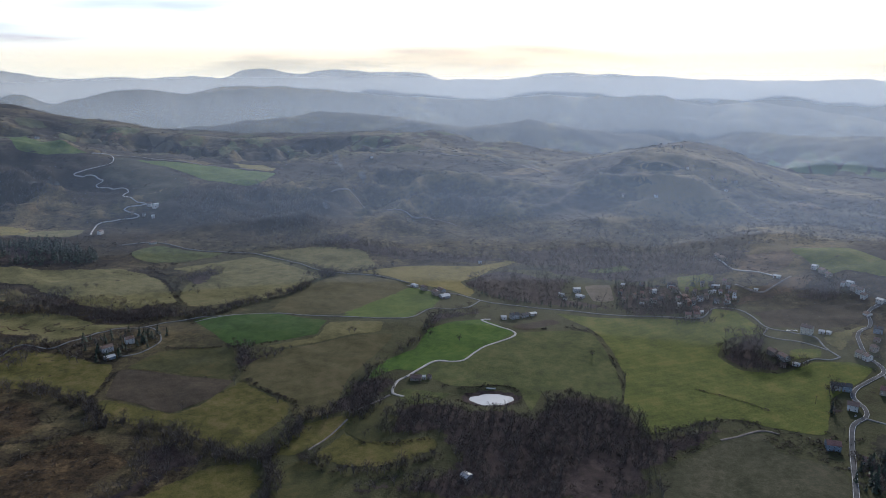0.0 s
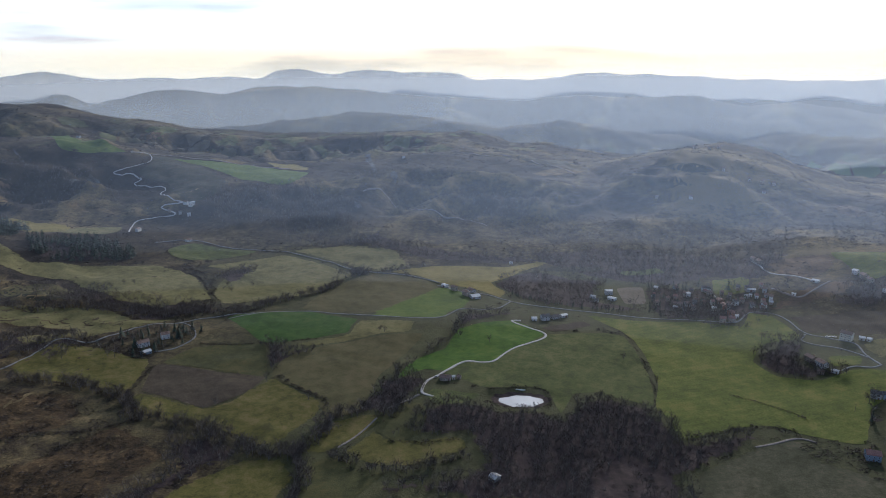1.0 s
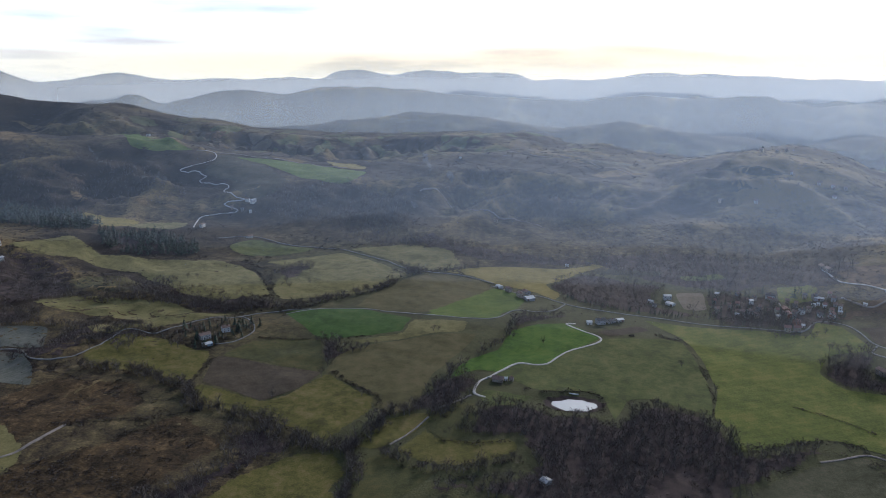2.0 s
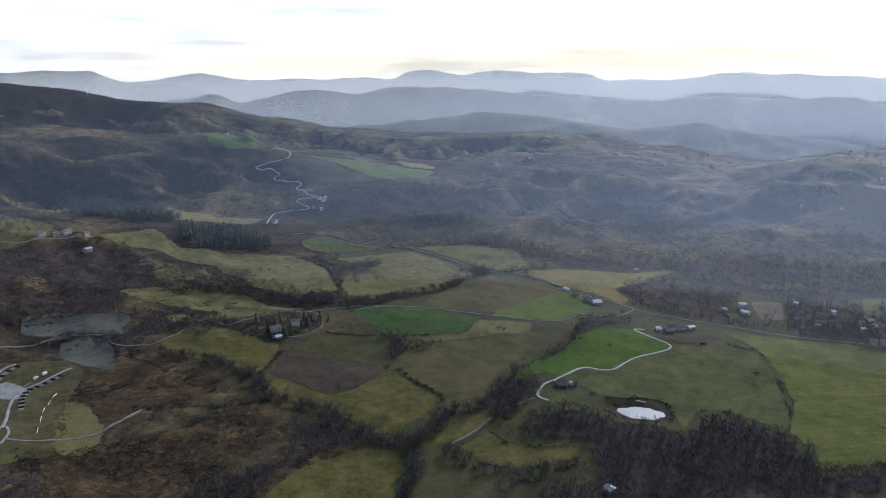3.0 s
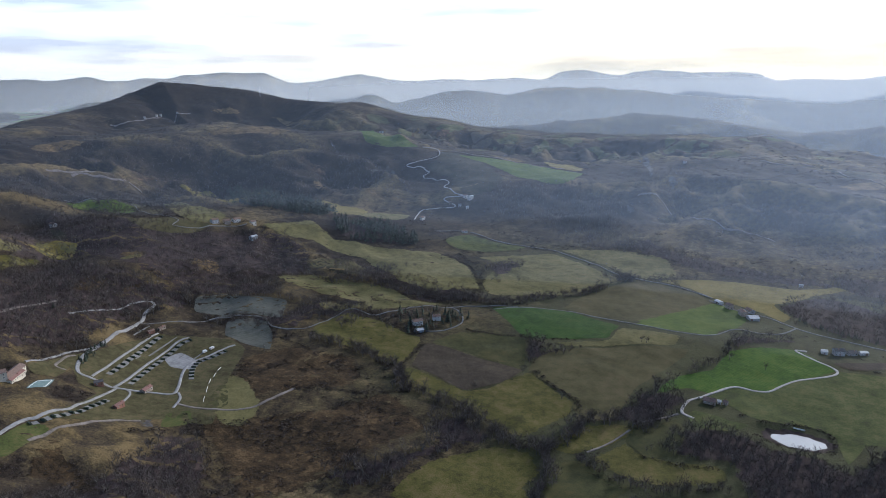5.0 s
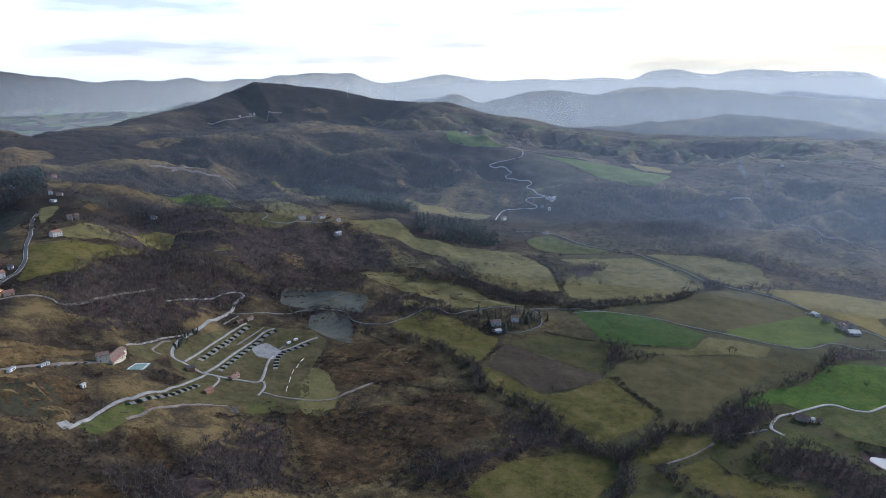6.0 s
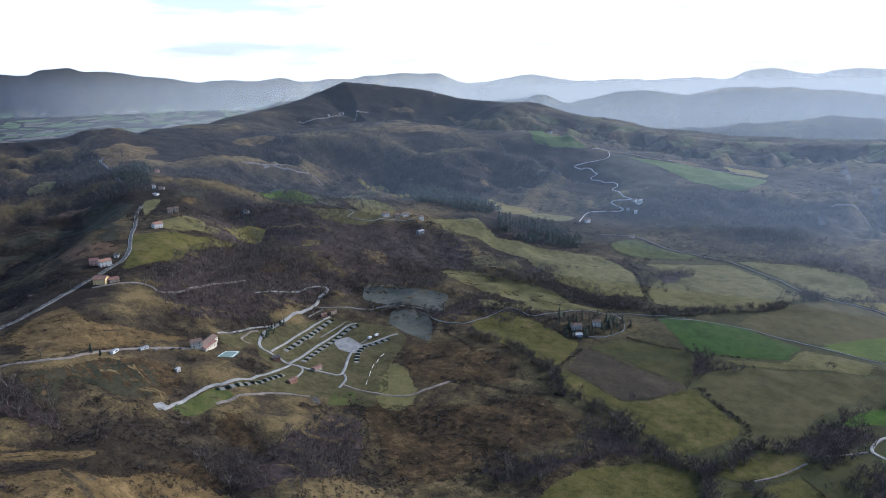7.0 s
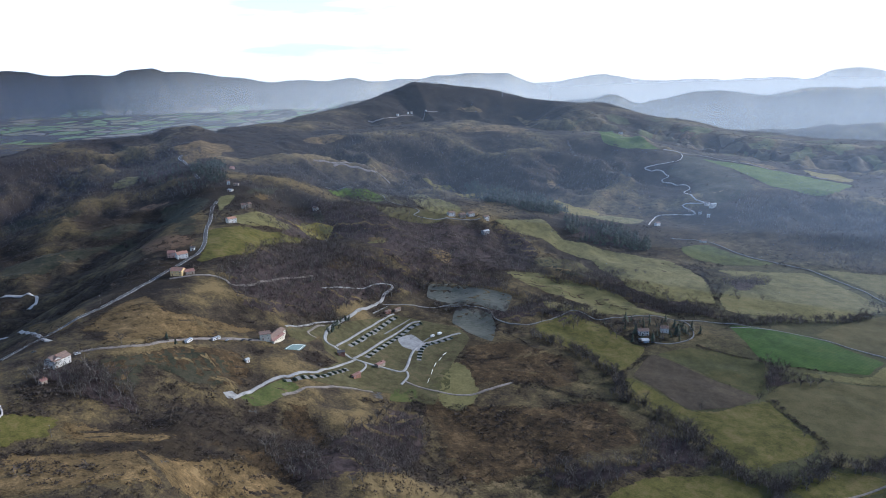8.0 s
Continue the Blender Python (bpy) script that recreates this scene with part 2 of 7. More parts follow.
ROADS = {
    "track": land("pale_gravel", [(0.3, 0.28, 0.26), (0.4, 0.375, 0.35)], (12, 3, 0.6), bump=0.1),
    "lane": land("grey_asphalt", [(0.14, 0.14, 0.14), (0.20, 0.197, 0.19)], (14, 3, 0.6), bump=0.1),
    "road": land("road_asphalt", [(0.070, 0.070, 0.073), (0.105, 0.104, 0.102)], (14, 3, 0.6), bump=0.1),
    "gravel": land("camp_gravel", [(0.19, 0.19, 0.19), (0.27, 0.265, 0.26)], (10, 3, 0.6), bump=0.1),
    "earth": land("bare_earth", [(0.13, 0.115, 0.1), (0.2, 0.175, 0.16)], (10, 3, 0.7), bump=0.2),
}


def plain(name, colour, rough_=0.7, metal=0.0, grain=0.25, size=0.8, spread=0.0):
    """A solid surface with grime at two sizes; spread: how far each piece differs."""
    m = bpy.data.materials.new(name)
    m.use_nodes = True
    n, l = m.node_tree.nodes, m.node_tree.links
    b = n["Principled BSDF"]
    b.inputs["Roughness"].default_value, b.inputs["Metallic"].default_value = rough_, metal
    geo = n.new("ShaderNodeNewGeometry")
    t = n.new("ShaderNodeTexNoise")
    t.inputs["Scale"].default_value, t.inputs["Detail"].default_value = 1.0 / size, 6.0
    l.new(geo.outputs["Position"], t.inputs["Vector"])
    ramp = n.new("ShaderNodeValToRGB")
    e = ramp.color_ramp.elements
    e[0].position, e[1].position = 0.3, 0.7
    e[0].color = rgb(*[c * (1 - grain) for c in colour])
    e[1].color = rgb(*[min(1, c * (1 + grain * 0.6)) for c in colour])
    l.new(t.outputs["Fac"], ramp.inputs["Fac"])
    col = ramp.outputs["Color"]
    if spread:
        hs = n.new("ShaderNodeHueSaturation")
        mr = n.new("ShaderNodeMapRange")
        mr.inputs["To Min"].default_value, mr.inputs["To Max"].default_value = 1 - spread, 1 + spread
        l.new(geo.outputs["Random Per Island"], mr.inputs["Value"])
        l.new(mr.outputs["Result"], hs.inputs["Value"])
        l.new(col, hs.inputs["Color"])
        col = hs.outputs["Color"]
    l.new(col, b.inputs["Base Color"])
    return m


WHITE = plain("white_paint", (0.70, 0.70, 0.68))
TWIG = plain("bare_twigs", (0.057, 0.045, 0.040), 0.9, size=9, grain=0.35, spread=0.38)
BRUSH = plain("brown_brush", (0.046, 0.034, 0.026), 0.9, size=7, grain=0.4, spread=0.42)
NEEDLE = plain("dark_needles", (0.026, 0.040, 0.024), 0.85, size=8, grain=0.35, spread=0.5)
BARK = plain("grey_bark", (0.105, 0.094, 0.084), 0.9, size=1.5)

# ---- the lie of the land ----
def polar(az, r):
    """A place in plan: degrees clockwise from straight ahead, metres from the point under the camera."""
    return r * math.sin(radians(az)), r * math.cos(radians(az))


def lattice(ix, iy, seed):
    h = (ix * 374761393 + iy * 668265263 + seed * 1442695041) & 0xFFFFFFFF
    h = ((h ^ (h >> 13)) * 1274126177) & 0xFFFFFFFF
    return ((h ^ (h >> 16)) & 0xFFFF) / 65535.0


def value_noise(x, y, seed):
    ix, iy = np.floor(x).astype(np.int64), np.floor(y).astype(np.int64)
    fx, fy = x - ix, y - iy
    fx, fy = fx * fx * fx * (fx * (fx * 6 - 15) + 10), fy * fy * fy * (fy * (fy * 6 - 15) + 10)
    a, b = lattice(ix, iy, seed), lattice(ix + 1, iy, seed)
    c, d = lattice(ix, iy + 1, seed), lattice(ix + 1, iy + 1, seed)
    return (a * (1 - fx) + b * fx) * (1 - fy) + (c * (1 - fx) + d * fx) * fy


def rough(x, y, size, octaves=4, seed=0, ridged=False):
    """Fractal noise between about -1 and 1 (ridged: 0 to 1), its largest lumps about size metres."""
    total, amp, norm = np.zeros_like(x), 1.0, 0.0
    for k in range(octaves):
        turn = 0.6 * k + 0.35
        u = (x * math.cos(turn) - y * math.sin(turn)) / size * 2 ** k
        v = (x * math.sin(turn) + y * math.cos(turn)) / size * 2 ** k
        n = value_noise(u + 17.3 * k, v - 9.1 * k, seed + k)
        total += amp * (1 - np.abs(2 * n - 1) if ridged else 2 * n - 1)
        norm += amp
        amp *= 0.5
    return total / norm


POND = (50.0, 654.0, 24.0, 12.6, 1.4)  # middle, half length and width, level


# crest lines: rows of (azimuth, distance, height above the valley floor); width of the flank, flat top, steepness
RIDGES = [
    # the road's ridge, from beside the camera up to the knoll
    ([(-100, 462, 129), (-86, 518, 126), (-76.5, 602, 123), (-67.3, 812, 129), (-64.3, 1008, 139), (-62.6, 1260, 148), (-65, 1540, 169), (-66, 1960, 216)], 175, 21, 1.9),
    # the knoll, the long hill and its peak, and down to the plateau
    ([(-65, 1540, 169), (-62, 2100, 199), (-56.6, 2520, 196), (-53.4, 2800, 220), (-49.2, 3052, 284), (-47.0, 3080, 328), (-45.6, 3080, 318), (-43.6, 3080, 298), (-40.9, 3080, 277), (-38.2, 3038, 240), (-36.6, 3010, 237), (-32, 2800, 213), (-28, 2730, 169)], 546, 0, 1.7),
    # the long hill's shoulder above the pines
    ([(-56, 2100, 179), (-50, 2170, 185), (-44, 2310, 193), (-37, 2170, 165), (-33, 2170, 160)], 420, 56, 1.8),
    # away to the west
    ([(-66, 1960, 214), (-71.6, 1960, 202), (-77.8, 1820, 179), (-90, 1750, 154), (-110, 1680, 126)], 462, 0, 1.8),
    # the plateau's far crest
    ([(-32, 2800, 214), (-28, 2730, 169), (-21.6, 2660, 130), (-16.6, 2590, 112), (-12.2, 2590, 111), (-6.7, 2520, 116), (-2, 2380, 123), (2, 2240, 91), (10, 2100, 69), (14.6, 2030, 106), (18.4, 1960, 140), (21.4, 1960, 122), (24.7, 1960, 81), (28.3, 1960, 45), (33.2, 2030, 32), (45, 2100, 35)], 364, 84, 2.0),
    # the brow of the bare scarp below the plateau
    ([(-33, 2170, 158), (-25.7, 2030, 122), (-20, 1862, 98), (-13, 1806, 81), (-8, 1876, 87), (-4, 1960, 100), (3, 1830, 80), (10, 1800, 62), (16, 1840, 70), (20, 1860, 66)], 322, 70, 2.4),
    # the wooded knoll behind the camp
    ([(-62, 840, 101), (-57, 966, 92), (-52, 1064, 84)], 154, 14, 2.2),
    # slopes under the pines
    ([(-52, 1260, 109), (-44, 1372, 87), (-37, 1400, 67), (-30, 1428, 36)], 266, 28, 2.0),
    # the shelf of the camp
    ([(-61, 700, 62), (-53, 700, 36), (-46, 728, 28)], 126, 35, 2.4),
    # rough pasture under the camera's left
    ([(-100, 350, 118), (-80, 420, 115), (-69, 483, 95), (-60, 462, 56)], 105, 21, 2.2),
    # bare knolls behind the village
    ([(25, 1162, 34), (28, 1120, 39)], 105, 14, 2.4),
    ([(29, 1302, 59), (34, 1260, 64), (46, 1204, 73)], 210, 28, 2.2),
    # distant ranges
    ([(-24, 3560, 72), (-18.3, 3560, 71), (-10.3, 3605, 128), (-4, 3605, 109), (2.1, 3560, 63), (6.8, 3526, 94), (10, 3491, 62), (16, 3457, 22)], 420, 0, 2.0),
    ([(22, 3650, 8), (27, 3560, 41), (34, 3423, 44), (45, 3354, 78)], 490, 0, 2.0),
    ([(-48, 4246, 129), (-35, 4173, 155), (-29.7, 4173, 168), (-28.9, 4173, 181), (-25.5, 4173, 237), (-22.9, 4173, 239), (-20, 4173, 221), (-17.2, 4136, 261), (-12, 4136, 252), (-8.4, 4100, 226), (-3, 4100, 193), (3.5, 4100, 158), (9, 4055, 201), (11.7, 4055, 187), (17.7, 4055, 189), (21, 4055, 151), (24.2, 4055, 168), (28.4, 4055, 116), (33, 4055, 68), (45, 4055, 101)], 588, 0, 1.8),
    ([(-100, 4757, 455), (-77, 4830, 425), (-74.3, 4830, 397), (-69.9, 4830, 401), (-69.1, 4830, 428), (-67, 4830, 429), (-66.4, 4830, 408), (-59.9, 4830, 342), (-52.4, 4830, 323)], 330, 0, 1.7),
    ([(-52.4, 4830, 323), (-47.2, 4830, 340), (-45.3, 4830, 361), (-42.1, 4830, 369), (-39.7, 4830, 356), (-37.2, 4830, 299), (-32.3, 4830, 336), (-28.7, 4830, 300), (-22.3, 4830, 301), (-17.1, 4830, 294), (-15.7, 4830, 345), (-14.1, 4830, 354), (-10.8, 4830, 327), (-8.4, 4830, 341), (-4.3, 4830, 325), (-1.2, 4830, 317), (0.3, 4830, 279), (4.4, 4830, 277), (9.1, 4830, 317), (11.6, 4830, 308), (15.5, 4830, 286), (18.5, 4830, 275), (22.5, 4830, 274), (33, 4830, 269), (60, 4830, 261)], 728, 0, 1.7),
    ([(-96, 4400, 150), (-80, 4440, 130), (-74, 4480, 150), (-69, 4400, 60), (-60, 4440, 120), (-54, 4400, 90)], 200, 0, 2.0),
]


def crest(x, y, line, width, flat, steep, sink):
    best, level = np.full_like(x, 1e9), np.zeros_like(x)
    pts = [(*polar(az, r), z) for az, r, z in line]
    for (ax, ay, az), (bx, by, bz) in zip(pts, pts[1:]):
        ux, uy = bx - ax, by - ay
        s = np.clip(((x - ax) * ux + (y - ay) * uy) / (ux * ux + uy * uy), 0, 1)
        d = np.hypot(x - ax - s * ux, y - ay - s * uy)
        near = d < best
        best = np.where(near, d, best)
        level = np.where(near, az + s * (bz - az), level)
    d = np.maximum(best - flat, 0) / width
    return (level + sink) / (1 + d ** steep) * np.exp(-(d / 2.1) ** 2), d


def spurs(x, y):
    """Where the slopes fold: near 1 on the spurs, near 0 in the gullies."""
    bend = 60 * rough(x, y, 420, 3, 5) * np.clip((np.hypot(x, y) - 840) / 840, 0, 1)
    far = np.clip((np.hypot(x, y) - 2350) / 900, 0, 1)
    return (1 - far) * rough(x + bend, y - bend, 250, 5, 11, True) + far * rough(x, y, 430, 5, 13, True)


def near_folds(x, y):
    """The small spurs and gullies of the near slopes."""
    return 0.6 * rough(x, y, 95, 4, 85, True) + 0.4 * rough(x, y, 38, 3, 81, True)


def height(x, y):
    """The ground's height over the valley floor."""
    x, y = np.asarray(x, float), np.asarray(y, float)
    r = np.hypot(x, y)
    bend = 60 * rough(x, y, 420, 3, 5) * np.clip((r - 840) / 840, 0, 1)
    far = np.clip((r - 2350) / 900, 0, 1)
    sink = 200 * far * far * (3 - 2 * far)
    scarp = np.clip((r - 1190) / 350, 0, 1)
    ravine = (1 - far) * rough(x + bend, y - bend, 250, 5, 11, True) + far * rough(x, y, 430, 5, 13, True) - 0.64
    # the smooth grassy spur that the hairpin track comes down
    u, v = x + 640, y - 1620
    calm = np.exp(-((u * 0.92 + v * 0.39) / 190) ** 2 - ((v * 0.92 - u * 0.39) / 330) ** 2)
    calm = np.maximum(calm, np.exp(-(((x + 680) / 230) ** 2 + ((y - 1290) / 210) ** 2) ** 2))
    az = np.degrees(np.arctan2(x, y))
    calm = np.maximum(calm, 0.3 * np.clip((-31 - az) / 6, 0, 1) * (1 - far))
    calm = np.maximum(calm, 0.6 * np.clip((az - 5) / 5, 0, 1) * (1 - far))
    ravine = ravine * (1 - 0.8 * calm)
    total, tops = np.zeros_like(x), []
    for line, width, flat, steep in RIDGES:
        h, d = crest(x + bend * 0.5, y + bend * 0.5, line, width, flat, steep, sink)
        h = h * (1 + ravine * (0.5 + 1.2 * scarp) * (1 - 0.72 * far) * d * d / (d * d + 0.35))
        total += np.maximum(h, 0) ** 20
        tops.append((h, np.exp(-(d / 0.5) ** 2)))
    total = total ** 0.05
    # the gullies fade out towards the crests
    crown = np.zeros_like(x)
    for h, near in tops:
        crown = np.maximum(crown, near * np.clip((h / np.maximum(total, 1) - 0.75) * 5, 0, 1))
    cut = 1 - 0.85 * crown
    plain = 4.5 * rough(x, y, 350, 3, 21) + 1.3 * rough(x, y, 80, 2, 31)
    slope = np.clip(total / 56, 0, 1) * (1 - far)
    z = total - sink + plain * (1 - 0.3 * slope) + slope * (1.7 + 1.2 * scarp) * rough(x, y, 60, 3, 41)
    z = z + scarp * slope * cut * (1 - 0.85 * calm) * (115 * (rough(x + bend, y, 170, 5, 51, True) - 0.6) + 36 * (rough(x, y + bend, 60, 4, 53, True) - 0.6)) + far * (22 * rough(x, y, 240, 5, 71) + 70 * cut * (rough(x, y, 230, 5, 73, True) - 0.6))
    # the wide tilled plain to the west and its low swells
    apron = 45 + 115 * np.clip((r - 3000) / 1500, 0, 1) + 16 * rough(x, y, 500, 4, 77)
    west = np.clip((-46 - az) / 8, 0, 1) * np.clip((r - 2500) / 500, 0, 1)
    z = z + west * (np.maximum(z, apron) - z)
    camp = np.exp(-(((x + 570) / 95) ** 2 + ((y - 455) / 135) ** 2) ** 2)
    z = z + 30 * (1 - scarp) * slope * cut * (1 - 0.95 * camp) * (near_folds(x, y) - 0.6)
    # the farm pond's level basin and its bank
    d = np.hypot((x - POND[0]) / POND[2], (y - POND[1]) / POND[3])
    k = np.clip((1.9 - d) / 0.5, 0, 1)
    return z * (1 - k) + k * (POND[4] + 1.3 * np.exp(-((d - 1.28) / 0.16) ** 2) - 1.2 * np.clip((1.15 - d) / 0.25, 0, 1))


def axis(spans):
    out = []
    for a, b, step in spans:
        out += list(np.linspace(a, b, max(2, round((b - a) / step) + 1))[:-1])
    return np.array(out + [spans[-1][1]])


GX = axis([(-4950, -2660, 19), (-2660, -1060, 12), (-1060, 590, 7.5), (590, 1400, 14), (1400, 2800, 26), (2800, 4950, 60)])
GY = axis([(-4950, -280, 130), (-280, 170, 28), (170, 1260, 7.5), (1260, 2700, 11), (2700, 4950, 17)])
GRID = height(*np.meshgrid(GX, GY))


def ground_z(x, y):
    """The height of the ground sheet itself at a place, or at many."""
    x, y = np.asarray(x, float), np.asarray(y, float)
    i = np.clip(np.searchsorted(GX, x) - 1, 0, len(GX) - 2)
    j = np.clip(np.searchsorted(GY, y) - 1, 0, len(GY) - 2)
    a, b = (x - GX[i]) / (GX[i + 1] - GX[i]), (y - GY[j]) / (GY[j + 1] - GY[j])
    return (GRID[j, i] * (1 - a) + GRID[j, i + 1] * a) * (1 - b) + (GRID[j + 1, i] * (1 - a) + GRID[j + 1, i + 1] * a) * b


def mesh_of(name, verts, faces, material, smooth=False):
    me = bpy.data.meshes.new(name)
    me.from_pydata([tuple(v) for v in verts], [], [tuple(f) for f in faces])
    if smooth:
        me.polygons.foreach_set("use_smooth", np.ones(len(faces), bool))
    me.materials.append(material)
    return me


def build_ground():
    X, Y = np.meshgrid(GX, GY)
    nx, ny = len(GX), len(GY)
    i = np.arange(nx * ny).reshape(ny, nx)
    faces = np.stack([i[:-1, :-1], i[:-1, 1:], i[1:, 1:], i[1:, :-1]], -1).reshape(-1, 4)
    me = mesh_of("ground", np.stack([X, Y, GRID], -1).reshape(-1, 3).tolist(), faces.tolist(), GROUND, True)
    # dry grass on the hills' spurs, bare woods in gullies, with painted relief shade
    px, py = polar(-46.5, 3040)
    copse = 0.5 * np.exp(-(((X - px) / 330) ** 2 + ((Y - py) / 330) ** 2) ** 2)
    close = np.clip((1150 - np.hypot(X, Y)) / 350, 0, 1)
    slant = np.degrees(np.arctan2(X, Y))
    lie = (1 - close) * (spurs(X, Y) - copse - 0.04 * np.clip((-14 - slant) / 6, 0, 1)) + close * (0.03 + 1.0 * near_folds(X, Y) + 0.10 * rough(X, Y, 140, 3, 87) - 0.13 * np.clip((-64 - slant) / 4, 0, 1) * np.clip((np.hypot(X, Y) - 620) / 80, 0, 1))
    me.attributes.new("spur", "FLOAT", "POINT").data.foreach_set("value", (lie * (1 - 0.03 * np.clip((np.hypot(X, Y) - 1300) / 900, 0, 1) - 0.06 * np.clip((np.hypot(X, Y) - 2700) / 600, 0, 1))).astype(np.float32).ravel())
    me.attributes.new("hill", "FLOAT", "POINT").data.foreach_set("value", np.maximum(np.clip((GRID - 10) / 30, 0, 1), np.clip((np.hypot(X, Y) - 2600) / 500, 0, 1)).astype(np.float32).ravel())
    me.attributes.new("bare", "FLOAT", "POINT").data.foreach_set("value", np.clip((2600 - np.hypot(X, Y)) / 300, 0, 1).astype(np.float32).ravel())
    az, far = np.degrees(np.arctan2(X, Y)), np.hypot(X, Y)
    floor = np.clip((20 - GRID) / 10, 0, 1) * np.clip((1170 + 170 * np.clip((-8 - az) / 6, 0, 1) - far) / 100, 0, 1) * np.clip(np.clip((az + 24) / 6, 0, 1) + np.clip((far - 600) / 90, 0, 1), 0, 1) * np.clip((far - 430) / 60, 0, 1) * np.clip((az + 40) / 6, 0, 1)
    me.attributes.new("meadow", "FLOAT", "POINT").data.foreach_set("value", floor.astype(np.float32).ravel())
    vale = np.clip((np.hypot(X, Y) - 2700) / 400, 0, 1) * np.clip((10 - GRID) / 60, 0, 1)
    vale = np.maximum(vale, np.clip((far - 2900) / 200, 0, 1) * np.clip((-46 - az) / 6, 0, 1) * np.clip((200 - GRID) / 40, 0, 1))
    plateau = np.clip((np.hypot(X, Y) - 1980) / 200, 0, 1) * np.clip((2800 - np.hypot(X, Y)) / 300, 0, 1) * np.clip((az + 36) / 5, 0, 1) * np.clip((8 - az) / 5, 0, 1)
    me.attributes.new("tilled", "FLOAT", "POINT").data.foreach_set("value", np.maximum(0.85 * vale, 0.35 * plateau).astype(np.float32).ravel())
    return tagged(new("ground", me), "rough winter pasture, scrub and bare clay slopes", "ground", kind="structure")


build_ground()
from mathutils.geometry import delaunay_2d_cdt


def smooth_line(pts, step, closed=False, pull=1.0):
    """A rounded curve through places in plan, with a point about every step metres."""
    p = [np.array(q, float) for q in pts]
    n = len(p)
    out = []
    for k in range(n if closed else n - 1):
        if closed:
            a, b, c, d = p[k - 1], p[k], p[(k + 1) % n], p[(k + 2) % n]
        else:
            a, b, c, d = p[max(k - 1, 0)], p[k], p[k + 1], p[min(k + 2, n - 1)]
        m = max(1, int(np.hypot(*(c - b)) / step))
        u, w = (c - a) * 0.5 * pull, (d - b) * 0.5 * pull
        for s in np.arange(m) / m:
            s2, s3 = s * s, s ** 3
            out.append((2 * s3 - 3 * s2 + 1) * b + (s3 - 2 * s2 + s) * u + (3 * s2 - 2 * s3) * c + (s3 - s2) * w)
    if not closed:
        out.append(p[-1])
    return np.array(out)


def inside(x, y, poly):
    r = np.zeros(x.shape, bool)
    px, py = poly[:, 0], poly[:, 1]
    for k in range(len(poly)):
        x1, y1, x2, y2 = px[k - 1], py[k - 1], px[k], py[k]
        if y1 == y2:
            continue
        r ^= ((y1 > y) != (y2 > y)) & (x < (x2 - x1) * (y - y1) / (y2 - y1) + x1)
    return r


def draped(name, pts, material, lift, wobble=0.8, rim=14.0):
    """A thin turf sheet that follows the ground inside an outline."""
    far = np.hypot(*np.mean(pts, axis=0))
    step = 6.0 if far < 1120 else 8.0
    edge = smooth_line(pts, step, True, 0.45)
    edge = edge + wobble * np.stack([rough(edge[:, 0], edge[:, 1], 14, 2, 61), rough(edge[:, 0], edge[:, 1], 14, 2, 71)], -1) * (1 if far < 1120 else 2)
    lo, hi = edge.min(0), edge.max(0)
    gx, gy = np.meshgrid(np.arange(lo[0], hi[0], step), np.arange(lo[1], hi[1], step))
    gx, gy = gx.ravel(), gy.ravel()
    ok = inside(gx, gy, edge)
    flat = np.concatenate([edge, np.stack([gx[ok], gy[ok]], -1)])
    n = len(edge)
    v, _, f, *_ = delaunay_2d_cdt([Vector(q) for q in flat], [(k, (k + 1) % n) for k in range(n)], [], 0, 0.01)
    v = np.array([tuple(q) for q in v])
    f = [t for t in f if len(t) == 3]
    mid = v[np.array(f)].mean(1)
    keep = inside(mid[:, 0], mid[:, 1], edge)
    z = ground_z(v[:, 0], v[:, 1]) + lift * (1 if far < 1120 else 2.6)
    me = mesh_of(name, np.column_stack([v, z]), [t for t, k in zip(f, keep) if k], material, True)
    # how far in from the edge each point lies
    deep = np.min(np.hypot(v[:, None, 0] - edge[None, :, 0], v[:, None, 1] - edge[None, :, 1]), axis=1)
    me.attributes.new("rim", "FLOAT", "POINT").data.foreach_set("value", np.clip(deep / rim, 0, 1).astype(np.float32))
    return me


FIELD_LABELS = {
    "vivid": "vivid green field of young winter wheat", "green": "large bright green meadow of short grass",
    "meadow": "green meadow with darker damp patches", "dusk": "dim olive green pasture beside the wood",
    "yellow": "yellowish green field of dry winter grass", "dull": "grey-green fallow field with faint tractor lines",
    "spring": "fresh green field of sprouting corn", "crop": "deep green rectangular crop field",
    "olive": "olive green pasture in low winter grass", "darkgreen": "dark green pasture between hedges",
    "plough": "grey-brown ploughed field of bare soil", "grass": "mottled olive green grass field",
    "dullgreen": "dull greyish green hillside pasture", "ochre": "ochre and brown rough grass slope",
    "clay": "grey clay field, bare and smooth", "straw": "straw-coloured dry grass slope",
    "lawn": "short olive lawn of the camping ground", "rust": "rusty brown bare hillside", "sport": "pale worn sports pitch",
    "scree": "bare grey clay scree on a steep bank",
    "litter": "dark brown leaf litter under bare trees",
}


DRY = []  # dry grass with few bushes
TILLED = []  # outlines that wild scrub keeps out of


